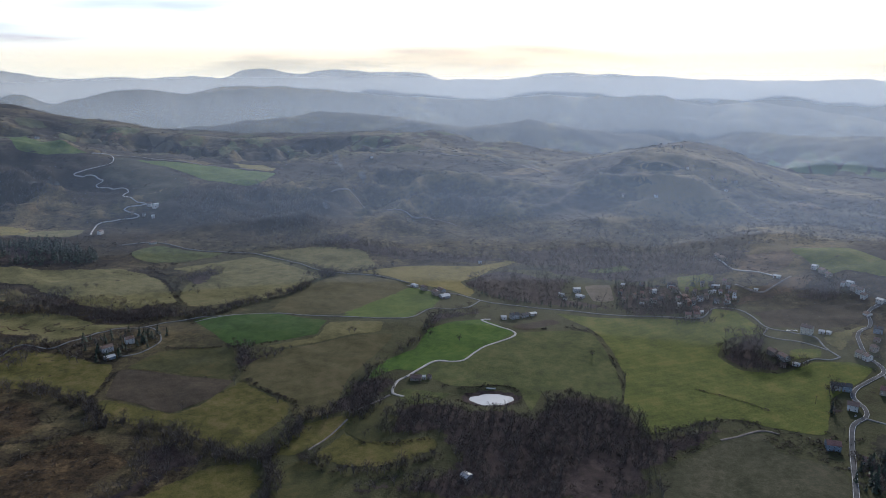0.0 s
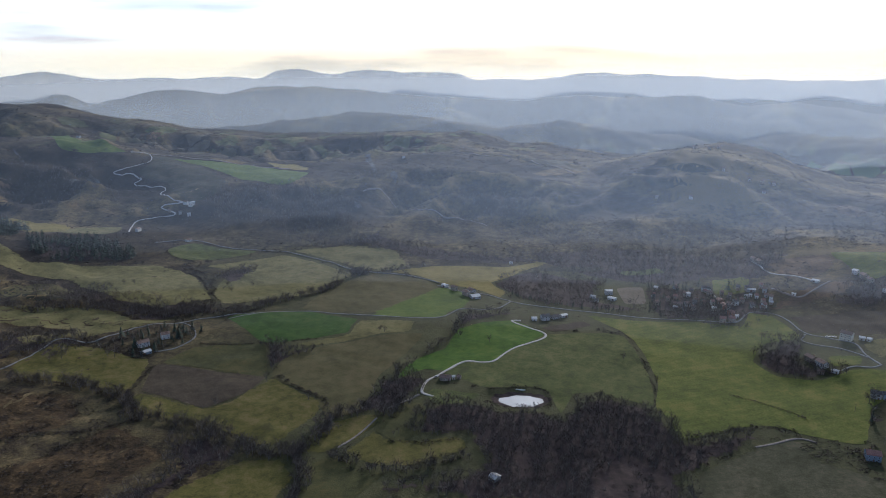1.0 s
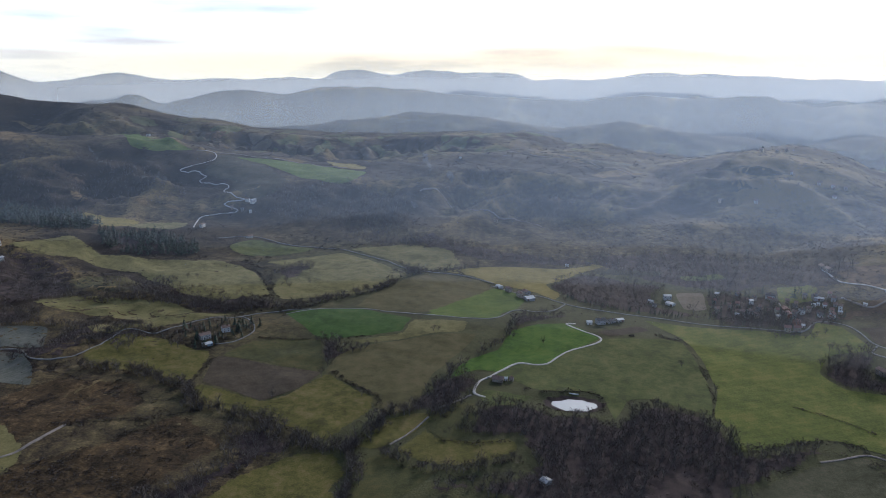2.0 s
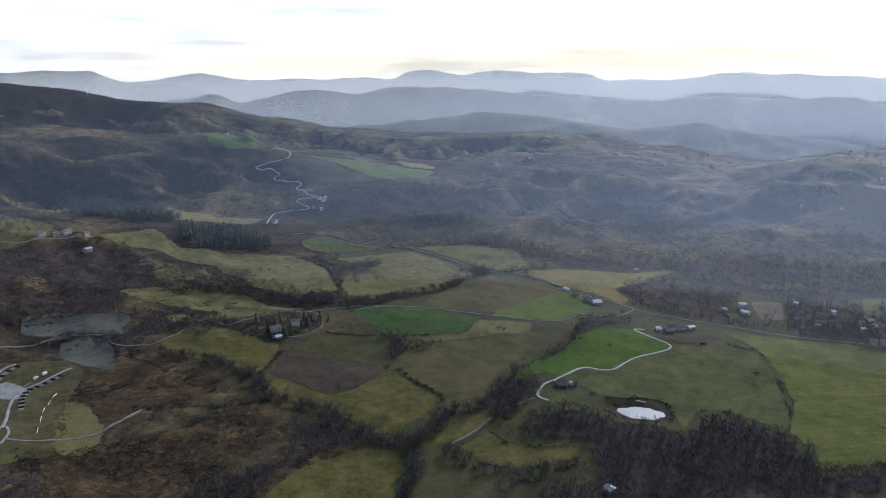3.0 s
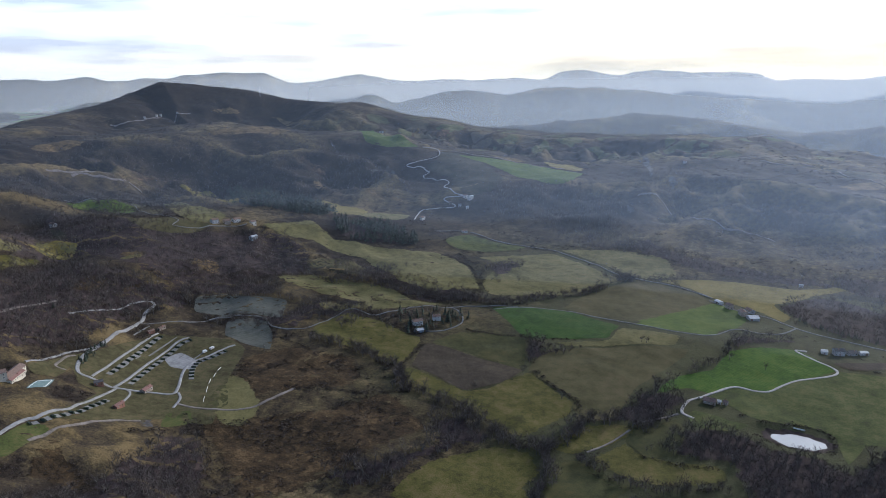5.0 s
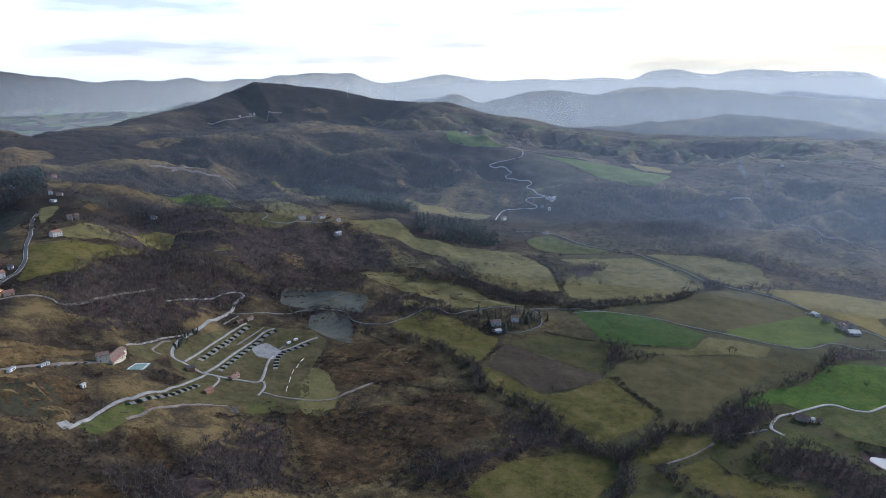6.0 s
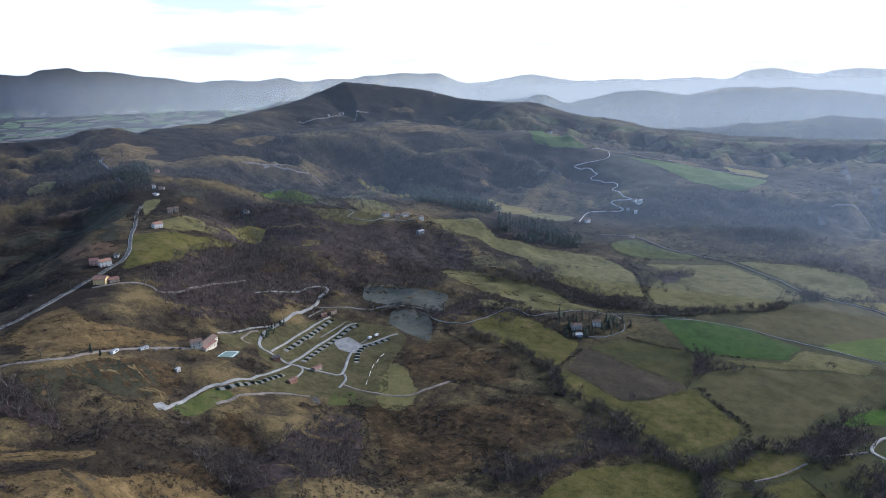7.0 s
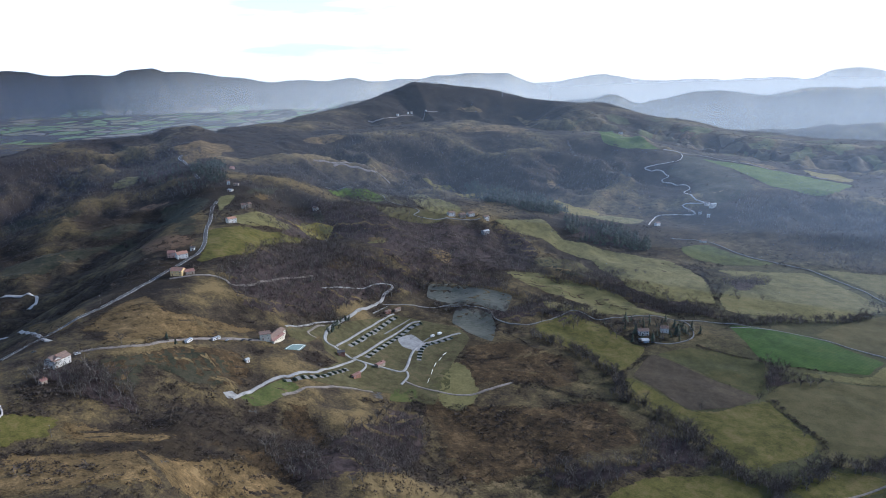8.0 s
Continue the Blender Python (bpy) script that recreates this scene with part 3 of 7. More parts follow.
def field(kind, pts, lift=0.30):
    if kind in ("ochre", "straw", "rust", "scree", "dullgreen"):
        lift = 0.2
    if kind not in ("litter", "ochre", "straw", "rust", "scree", "dullgreen"):
        TILLED.append(np.array(pts, float))
    if kind in ("straw", "dullgreen"):
        DRY.append(np.array(pts, float))
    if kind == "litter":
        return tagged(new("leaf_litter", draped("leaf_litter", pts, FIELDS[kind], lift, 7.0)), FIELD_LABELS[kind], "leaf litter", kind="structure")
    return tagged(new("field", draped("field", pts, FIELDS[kind], lift, 0.8, 5.0 if kind in ("olive", "grass", "dusk") else 12.0)), FIELD_LABELS[kind], "field", kind="structure")


ROAD_LABELS = {"track": "pale gravel farm track between meadows", "lane": "narrow grey asphalt lane through the valley",
               "road": "two-lane asphalt road with pale edges", "gravel": "pale gravel lane of the camping ground",
               "earth": "narrow bare earth track on the slope"}


def lay_road(kind, width, pts):
    far = np.hypot(*np.mean(pts, axis=0))
    c = smooth_line(pts, 3.0 if far < 1120 else 7.0)
    t = np.gradient(c, axis=0)
    t /= np.maximum(np.hypot(t[:, 0], t[:, 1]), 1e-6)[:, None]
    side = np.stack([-t[:, 1], t[:, 0]], -1)
    width = width * (0.68 if kind in ("track", "lane") else 1.0)
    w = width * (1 + 0.10 * rough(c[:, 0], c[:, 1], 25, 2, 81)) / 2
    lift = 0.6 if far < 1120 else 1.5
    rows = []
    for k, drop in ((-1.12, -0.9), (-1.0, 0.0), (-0.5, 0.05), (0.0, 0.08), (0.5, 0.05), (1.0, 0.0), (1.12, -0.9)):
        q = c + side * (w * k)[:, None]
        rows.append(np.column_stack([q, ground_z(q[:, 0], q[:, 1]) + lift + drop]))
    n, m = len(c), len(rows)
    v = np.stack(rows, 1).reshape(-1, 3)
    f = [(i * m + k, i * m + k + 1, (i + 1) * m + k + 1, (i + 1) * m + k) for i in range(n - 1) for k in range(m - 1)]
    ob = new("road" if kind in ("road", "lane") else "track", mesh_of("road", v, f, ROADS[kind], True))
    tagged(ob, ROAD_LABELS[kind], "road" if kind in ("road", "lane") else "track", kind="structure")
    if kind == "road":
        for s in (-0.86, 0.86):
            a, b = c + side * (w * (s - 0.035))[:, None], c + side * (w * (s + 0.035))[:, None]
            za, zb = ground_z(a[:, 0], a[:, 1]) + lift + 0.06, ground_z(b[:, 0], b[:, 1]) + lift + 0.06
            v = np.concatenate([np.column_stack([a, za]), np.column_stack([b, zb])])
            part("edge_line", mesh_of("edge_line", v, [(i, i + 1, n + i + 1, n + i) for i in range(n - 1)], WHITE), ob)
    return ob


def part(name, me, parent, label=""):
    """One mesh as a part of a thing."""
    ob = new(name, me)
    ob.parent = parent
    return tagged(ob, label) if label else ob

# ---- fields ----
field("vivid", [(-83.5, 690.7), (-76.6, 723.6), (-64.2, 748.2), (-35.3, 778.2), (-27.3, 813.4), (-19.3, 841.8), (10.8, 869.1), (51.2, 881.1), (71.4, 862.4), (89.8, 832.9), (70.8, 807.3), (44.5, 782.8), (23.9, 746.5), (-10.7, 742.6), (-32.8, 714.4), (-55.4, 717)])
field("meadow", [(-32.5, 706.7), (-10.7, 739.4), (23.8, 743.7), (44.3, 779.5), (89.4, 829.2), (121.5, 838.9), (167.5, 847.4), (192, 839.1), (196.5, 809.4), (197.6, 726), (191.2, 674.8), (182.9, 646.5), (151.9, 661.5), (130.2, 674.7), (104.7, 666.6), (87.4, 625), (80.1, 673.8), (57.6, 682.5), (14.4, 673.7), (2.2, 681.8), (-16.5, 698.3)])
field("green", [(158.4, 907.1), (208.3, 898.4), (305.8, 883.4), (353.5, 866.2), (376.8, 904.4), (403.1, 895.2), (412.7, 845.7), (409.5, 822.1), (361.8, 811), (329.2, 763.4), (340.3, 724.9), (379.2, 711.4), (410.8, 724.1), (428.4, 733.2), (466.4, 731.6), (484.6, 713.1), (461.6, 689.9), (430.7, 668.1), (400.4, 645.4), (361.2, 583), (309.3, 598.6), (306.2, 604), (287.8, 613), (251.5, 606), (194.5, 581.8), (194.2, 619.5), (186, 642.7), (203.2, 702.5), (205.7, 764.7), (203.4, 824.1), (192.4, 859.3)])
field("dusk", [(184.6, 515.3), (206.2, 536.6), (261.3, 574.5), (304.6, 588.3), (304.4, 553.8), (332, 538), (346.9, 520.3), (323, 476.7), (176.5, 474.8), (162.8, 489.8)])
field("yellow", [(-139.4, 1110.5), (-84, 1142.3), (-25.1, 1149.3), (53.6, 1141.5), (115, 1169), (125.9, 1157.9), (81.1, 1114.2), (55.4, 1079.4), (26.8, 1052.8), (47.5, 1007.1), (37.7, 977.7), (12.6, 1009.5), (-22.9, 1031), (-50.4, 1045.9), (-89.8, 1088.5)])
field("dull", [(-242.2, 904.9), (-226.8, 981.8), (-175.4, 1095.4), (-137.6, 1094.9), (-78.8, 1063.8), (-56.3, 1020.5), (-104.3, 950.4), (-138.3, 897.4), (-191.9, 890.3)])
field("spring", [(-138, 895.3), (-104.3, 950.4), (-56.3, 1020.5), (-22.4, 1006), (-6.5, 964.2), (-16.8, 924.2), (-36.4, 908.2), (-43.3, 884.1), (-74.2, 882.3)])
field("crop", [(-333.4, 856), (-323.6, 864.3), (-256.9, 893.9), (-171, 875.4), (-158.4, 870.6), (-162.9, 843.1), (-163.6, 820.7), (-206.5, 797.6), (-239, 780), (-260.6, 776.8)])
field("olive", [(-222.9, 776.1), (-162.2, 814), (-157.2, 864.3), (-101.1, 867), (-80.1, 863.7), (-81.7, 827.3), (-122, 811.8), (-185.8, 773.9)])
field("dull", [(-184.9, 770.3), (-121.4, 808.1), (-67.3, 823), (-73.5, 786.3), (-90.1, 735.7), (-103.5, 699.6), (-107.9, 671), (-112.6, 617.7), (-142.8, 599.3), (-166.4, 645.1), (-221.2, 678.4), (-223.5, 729.5), (-204, 760.9)])
field("darkgreen", [(-353.3, 704.5), (-335.5, 750.4), (-302.1, 763.9), (-258.8, 771.2), (-247.2, 747.4), (-229.8, 684.1), (-274.7, 693), (-305.3, 697.4)])
field("plough", [(-345.5, 637), (-356.6, 698.8), (-303.4, 692.9), (-273.6, 690), (-228.8, 681), (-238.4, 641.6), (-269, 611.5), (-307.5, 623.4)])
field("grass", [(-348, 619), (-341.9, 630.2), (-306.3, 620.8), (-269, 611.5), (-250.9, 623), (-224.8, 669.1), (-218.2, 679.3), (-179.5, 647.5), (-153.7, 631.1), (-154.6, 600.3), (-165.7, 578), (-178.7, 546.8), (-193.8, 542.1), (-220, 558.9), (-259.7, 575), (-293.8, 580.6), (-323.5, 587.9)])
field("grass", [(-505.1, 667.2), (-496.6, 729.5), (-459, 737.7), (-388.5, 713.2), (-366.2, 707.5), (-358.3, 654.9), (-356.2, 630.5), (-378.5, 625.3), (-409.8, 641.2), (-445.1, 637.3), (-483.2, 641.8)])
field("grass", [(-251.5, 411.1), (-239.5, 478.9), (-222.2, 501.1), (-197.1, 520.4), (-168.9, 524.7), (-156.1, 509.2), (-148.7, 493.1), (-153.7, 469.7), (-144.7, 448.9)])
field("darkgreen", [(-132, 453.3), (-145.4, 498.9), (-138.8, 520.6), (-125.7, 529.8), (-97.7, 516.7), (-76.5, 506.4), (-86.7, 485.6), (-100.6, 464.6)])
field("grass", [(-155.6, 539.2), (-154.9, 559.5), (-140.1, 588.3), (-105.5, 610.3), (-87, 598.7), (-103, 568.6), (-127.9, 538.5), (-142.2, 533.3)])
field("grass", [(-117.2, 537.2), (-94, 577.1), (-81.5, 565.1), (-55.9, 564.4), (-12.3, 576.1), (-6.2, 549.9), (-45.9, 522.1), (-73.7, 518.1), (-99.4, 525)])
field("darkgreen", [(-93.9, 578.4), (-91.4, 599.7), (-77.1, 619.7), (-56.3, 642.5), (-45.6, 611.9), (-51.1, 574.6), (-70.6, 558.8)])
field("meadow", [(-48.3, 655), (-43, 667.3), (-9.8, 660.7), (8.1, 658.1), (-15.3, 636.3), (-41.3, 635.9)])
field("olive", [(-454.5, 1101.6), (-351.8, 1184.8), (-317.2, 1178.2), (-216.3, 1097), (-188.2, 1074.4), (-212.7, 1034.1), (-232, 980.1), (-289.2, 944.3), (-360, 913.8), (-392.8, 961.3), (-401.9, 1022.1), (-370.5, 1076.2), (-424.9, 1081.7)])
field("olive", [(-339, 1217.2), (-238.2, 1257.1), (-149.2, 1229.8), (-116.2, 1139.9), (-169.8, 1104.1), (-207.1, 1124), (-287.6, 1187.9)])
field("olive", [(-749.4, 982), (-714.9, 1015.7), (-632.9, 1051.8), (-532.5, 1077.5), (-449.7, 1038.3), (-384.5, 933.5), (-437.3, 879.5), (-498.2, 887.1), (-532.9, 914.4), (-629.1, 970.3), (-706.5, 969.7)])
field("meadow", [(-553.8, 1172.2), (-528.4, 1224.2), (-477.7, 1218.1), (-404.2, 1208.7), (-416.6, 1178.5), (-487.6, 1127.9), (-534.3, 1142.5)])
field("ochre", [(-677.8, 812.6), (-645.1, 837), (-591.2, 831.9), (-527.9, 823.2), (-458.3, 813.4), (-465.6, 794.4), (-524.3, 772.8), (-567.4, 768.8), (-612.4, 779.2)])
field("dullgreen", [(-668.2, 869.2), (-656.5, 912.9), (-592.9, 912.1), (-533, 896.9), (-535.3, 883.7), (-595, 852.4)])
field("olive", [(-546.6, 738.9), (-495.5, 784.3), (-417.9, 839.1), (-397.8, 834), (-430.8, 794.7), (-498.4, 732.4), (-525.7, 721.3)])
field("clay", [(-691.2, 661), (-675.7, 684.1), (-611.8, 717.4), (-586.5, 719.6), (-557.6, 670.2), (-600.5, 659.4), (-633.9, 637.2), (-671.6, 635.4)])
field("clay", [(-593.6, 606.7), (-614, 634.4), (-585.9, 652.1), (-568.6, 653.7), (-537.2, 627.7), (-509.8, 588.1), (-549.5, 588.6), (-582.8, 594.3)])
field("olive", [(-824.1, 950.5), (-792.5, 1047.8), (-758.4, 1047.3), (-702.7, 1014.9), (-723, 973.5), (-780.8, 947.8)])
field("olive", [(-971.6, 626.8), (-931.6, 667.2), (-901.1, 638.4), (-909.5, 595.7)])
field("grass", [(-505.2, 80), (-498.1, 100.7), (-490.2, 115.3), (-471.3, 102.5), (-470.8, 89.5), (-468.3, 70.6)])
field("straw", [(-490.2, 115.3), (-482.4, 130.1), (-457.5, 166), (-447.2, 181.5), (-431, 162.8), (-450.6, 126.3), (-471.3, 102.5)])
field("straw", [(-693.6, 258.5), (-640.6, 258.5), (-617.2, 328.2), (-601.8, 338.1), (-593.8, 262.6), (-588.3, 204.9), (-629.6, 176.9), (-632.4, 163.7), (-676.4, 213)])
field("ochre", [(-559.9, 158.2), (-563.6, 190.2), (-577.2, 244), (-571.4, 289.8), (-543.1, 290.5), (-514.3, 267.8), (-509.8, 244.6), (-529.1, 220.4), (-544.7, 195.4), (-512.1, 172.6), (-519.9, 159.5)])
field("lawn", [(-622.9, 414.6), (-640.7, 548.5), (-574.8, 586), (-536.1, 575.9), (-485.5, 485), (-444, 427), (-461.5, 416.7), (-480.2, 407.3), (-499.1, 379.8), (-512.6, 336.8), (-520.2, 320.3), (-553.9, 393.8), (-575.1, 391.4), (-595.9, 402.9)])
field("lawn", [(-606.2, 366.5), (-628.1, 429.8), (-594.7, 393.3), (-585.6, 374.4), (-590.1, 360.6)])
field("meadow", [(-501.9, 252.7), (-521.9, 306.4), (-504.6, 312.9), (-489.8, 269.1), (-492.7, 255)])
field("meadow", [(-488.1, 414.2), (-476.6, 430.9), (-459.9, 419.1), (-473.3, 393.8)])
field("darkgreen", [(-469.5, 441.6), (-492.4, 487.6), (-488.4, 494.1), (-456.5, 459.8), (-462.9, 437.6)])
field("ochre", [(-486.8, 588.2), (-476.9, 605.8), (-412.7, 621.6), (-372.8, 579.5), (-378.9, 545.9), (-429.2, 521.8), (-477, 512.6), (-491.4, 555.7)])
field("straw", [(-792.8, 747.4), (-765.1, 783), (-734.2, 753.8), (-760, 733.7)])
field("rust", [(464.5, 1072.7), (547.4, 1077.1), (545.7, 1016.9), (471.4, 984.2), (458.4, 1013.8)])
field("rust", [(399.4, 925.7), (499, 971.7), (505.9, 951), (470.2, 924.4), (400.9, 909.2)])
field("plough", [(433.4, 884.4), (488.8, 880), (537.2, 858.2), (558.6, 838.7), (517.6, 822.9), (476, 825.2), (426.2, 842.7)])
field("green", [(561.4, 1068.7), (637.4, 1043.7), (660.3, 954.2), (639.5, 920.2), (593.8, 964.2), (560.5, 961.9), (560.5, 1012.1)])
field("green", [(372.7, 1041), (420.2, 1026.1), (399.1, 979.9), (359.9, 988.5)])
field("olive", [(468.8, 797.9), (545.5, 822.3), (513.5, 797.2), (473.6, 756.3)])
field("green", [(419.3, 768.2), (452, 765.9), (443.1, 746.3), (406.9, 742.4)])
field("sport", [(221.2, 1022.8), (260.1, 1026.3), (251.4, 963.3), (221.7, 961.8)])
field("meadow", [(242.8, 1107.4), (302.6, 1118.1), (310, 1091.3), (247.8, 1085.9)])
field("dullgreen", [(111.9, 1136.1), (229.4, 1137.7), (203.6, 1101), (109.1, 1105.2)])
field("plough", [(89.8, 856.3), (143.1, 884.8), (156.8, 873.1), (107.3, 844.2)])
field("ochre", [(-507.6, 507.4), (-495, 531.4), (-457, 536.3), (-431.8, 506.8), (-447.7, 454.8), (-482.6, 489.1)])
field("dullgreen", [(402, 579.9), (430.2, 582.7), (401.6, 537.8), (381.1, 549.1)])
field("dullgreen", [(448.2, 667.2), (473, 678.3), (438.4, 631.3), (428.7, 629.3)])
field("spring", [(-141.1, 881.4), (-121.7, 905.5), (-89.9, 952.8), (-47.4, 928.9), (-66.2, 884.5), (-95.4, 880.9)])
field("straw", [(-467.1, 70.3), (-452.8, 106.6), (-425, 160.2), (-425.6, 171.3), (-426.2, 208.4), (-399.3, 227.9), (-357.2, 228.2), (-406.5, 56.8)])
field("ochre", [(-448.5, 170.1), (-440.8, 207.6), (-424.9, 234.8), (-377.6, 242.5), (-398.4, 218.2), (-427.4, 200.4), (-435.6, 175.9)])
field("ochre", [(-486.7, 283.6), (-496.3, 313.2), (-464.4, 302.7), (-415.4, 290.4), (-411.8, 271.5), (-451.9, 271.6), (-462.4, 257.4)])
field("ochre", [(-450.7, 425.7), (-395.3, 481.2), (-332.3, 487.7), (-289.8, 478.7), (-313.9, 382.7), (-348.4, 352.3), (-396.1, 379.8)])
field("ochre", [(-453.7, 433.2), (-384, 495.5), (-338.4, 566.6), (-267.7, 526.2), (-286.3, 473.5), (-335.7, 426.9), (-382.9, 400.1), (-446.3, 405.2)])
field("scree", [(-420.6, 147.3), (-421.9, 158.8), (-403.8, 155.3), (-398.7, 143.4), (-407.7, 141.4)])
field("scree", [(-491.8, 250.4), (-490.7, 261.7), (-481.4, 263.9), (-477.3, 245.9)])
field("scree", [(-498.8, 386.5), (-487.9, 406.6), (-474.4, 391.2), (-474.5, 370.3)])
field("ochre", [(-753, 507.7), (-788.2, 571.5), (-762.4, 592.1), (-737.4, 552.2)])
field("dull", [(-952.5, 779.1), (-918.9, 844.5), (-857.3, 863.3), (-856, 814.1), (-894.6, 757.2)])
field("ochre", [(239.3, 688.5), (266, 688.6), (270, 660.1), (242.3, 654)])
field("ochre", [(250.5, 773.4), (274.4, 783.3), (274.3, 761.7), (252.9, 758.3)])
field("straw", [(-781.9, 737.1), (-777.4, 782.1), (-750.9, 776), (-736.2, 746.3), (-747.1, 725.8)])
field("olive", [(-671.8, 802), (-634.6, 841.1), (-561.3, 843), (-498.4, 852.1), (-446.3, 824.8), (-482.8, 782.2), (-554.9, 776.5), (-618.8, 778.4)])
field("dull", [(-672.6, 890.7), (-643.6, 930.8), (-586.1, 928.1), (-597.8, 880.9), (-643.5, 867.6)])
field("ochre", [(-751.4, 583.2), (-748.5, 622.9), (-732.2, 619.4), (-728.1, 574.3)])
field("straw", [(-856.2, 673.1), (-835.8, 709.7), (-809.2, 680.8), (-820.3, 655.4)])
field("rust", [(492.4, 1083.8), (558.7, 1070.6), (552, 1024.8), (513.3, 1013.2), (477.7, 1033)])
field("rust", [(421.2, 940.3), (460.5, 948.6), (513.4, 973.9), (556.1, 969.3), (518, 928.6), (464.8, 917.4)])
field("plough", [(424, 885.9), (512.5, 886.7), (564.2, 871.2), (535, 828.8), (456.2, 843.8)])
field("ochre", [(-526.4, 554.7), (-490.1, 610.6), (-425.7, 604.9), (-394.4, 552.4), (-440.7, 492.2), (-482.1, 500.9)])
field("straw", [(-1556.1, 684.5), (-1560.4, 714.1), (-1453.8, 691.8), (-1382.0, 647.1), (-1383.6, 629.3), (-1454.3, 647.7)])
field("straw", [(-1618.2, 692.2), (-1585.4, 726.6), (-1667.8, 809.8), (-1641.4, 849.0), (-1532.8, 827.7), (-1490.3, 775.6), (-1404.8, 710.0), (-1428.7, 670.0), (-1507.6, 675.5)])
field("olive", [(-1383.5, 472.6), (-1412.1, 505.9), (-1420.9, 545.3), (-1364.2, 520.0), (-1336.0, 487.0), (-1357.8, 473.5)])
field("dullgreen", [(-1185.5, 511.1), (-1146.3, 530.2), (-1084.1, 530.7), (-1017.2, 489.9), (-987.8, 458.4), (-981.3, 426.5), (-1136.7, 461.9), (-1180.4, 476.5)])
field("rust", [(-1221.8, 449.8), (-1236.9, 483.3), (-1204.5, 520.0), (-1194.7, 510.0), (-1197.5, 466.0)])
field("dullgreen", [(-1175.6, 361.8), (-1184.8, 428.8), (-1135.9, 466.6), (-956.3, 443.1), (-932.4, 433.0), (-939.7, 409.3), (-1108.9, 426.3), (-1119.6, 375.9), (-1135.2, 346.8)])
field("dullgreen", [(-939.7, 396.7), (-924.3, 429.1), (-880.9, 406.1), (-880.3, 377.9)])
field("rust", [(-1013.5, 370.1), (-937.9, 366.6), (-911.0, 379.8), (-864.5, 393.9), (-830.3, 377.4), (-824.2, 341.1), (-854.9, 317.6)])
field("dullgreen", [(-1141.7, 221.7), (-1157.6, 271.4), (-1136.3, 321.9), (-1108.4, 371.6), (-1104.9, 405.7), (-1029.2, 385.3), (-1087.2, 346.2), (-1074.6, 293.7), (-1064.1, 245.4), (-1074.5, 205.4)])
field("dullgreen", [(-1413.2, 286.6), (-1374.3, 332.7), (-1287.2, 365.1), (-1273.5, 397.1), (-1249.3, 352.2), (-1316.5, 316.3), (-1335.4, 267.8)])
field("olive", [(-1083.5, 540.8), (-1067.7, 569.2), (-994.4, 508.8), (-968.2, 480.7)])
field("olive", [(-935.5, 479.0), (-944.4, 505.1), (-970.1, 553.7), (-947.8, 570.0), (-938.6, 594.4), (-897.5, 552.7), (-893.2, 517.0), (-886.8, 472.9)])
field("dullgreen", [(-1147.1, 653.1), (-1091.3, 593.0), (-1059.3, 591.0), (-1102.0, 643.3), (-1150.8, 709.6), (-1161.6, 691.8)])
field("grass", [(-876.2, 416.1), (-882.5, 448.7), (-881.5, 474.3), (-877.0, 507.0), (-894.4, 565.2), (-890.6, 587.7), (-844.9, 514.1), (-814.7, 464.9), (-777.7, 430.7), (-767.2, 386.3), (-758.1, 352.4), (-771.9, 348.6), (-804.5, 376.0)])
field("straw", [(-1225.8, 651.2), (-1213.8, 656.5), (-1177.4, 644.1), (-1178.9, 628.6)])
field("straw", [(-1068.0, 596.0), (-1126.1, 669.3), (-1111.0, 671.2), (-1029.1, 599.5)])
field("spring", [(-1144.0, 810.5), (-1176.6, 877.9), (-1103.6, 880.8), (-1065.0, 893.2), (-1011.2, 826.5), (-1104.7, 837.1), (-1129.5, 813.5)])
field("yellow", [(-946.1, 599.4), (-959.2, 652.4), (-927.4, 666.4), (-917.7, 650.8), (-898.7, 630.9), (-911.1, 601.9), (-938.1, 604.5)])
field("dullgreen", [(-1062.2, 705.3), (-997.3, 697.5), (-947.3, 669.5), (-971.7, 655.3)])
field("olive", [(-872.6, 532.0), (-892.9, 584.2), (-873.4, 560.9), (-854.1, 520.0)])
field("olive", [(-831.5, 659.0), (-830.7, 693.3), (-811.8, 683.1), (-817.2, 649.7)])
field("straw", [(-781.2, 734.1), (-779.1, 783.6), (-747.5, 771.2), (-725.8, 742.1), (-739.3, 724.4), (-762.3, 722.1)])
field("olive", [(-1116.4, 1001.8), (-1059.3, 1016.3), (-948.1, 972.2), (-887.9, 941.3), (-863.4, 877.4), (-885.2, 848.2), (-970.2, 892.1)])
field("yellow", [(-1307.6, 1231.1), (-1275.3, 1287.2), (-1146.8, 1268.4), (-980.8, 1103.0), (-1027.0, 1071.2), (-1273.2, 1232.5)])
field("dull", [(-1215.8, 987.0), (-1109.1, 946.4), (-1003.6, 900.0), (-974.7, 845.0), (-1071.7, 891.4)])
field("straw", [(-1479.1, 1521.6), (-1501.2, 1676.0), (-1442.2, 1747.8), (-1338.5, 1733.3), (-1315.0, 1647.5), (-1395.0, 1583.1)])
field("straw", [(-1655.1, 1086.8), (-1693.0, 1191.1), (-1615.5, 1235.8), (-1611.5, 1191.2), (-1614.4, 1114.9)])
field("rust", [(-1346.5, 1060.5), (-1373.0, 1194.6), (-1351.2, 1298.5), (-1329.1, 1298.3), (-1352.2, 1176.0), (-1326.4, 1044.0)])
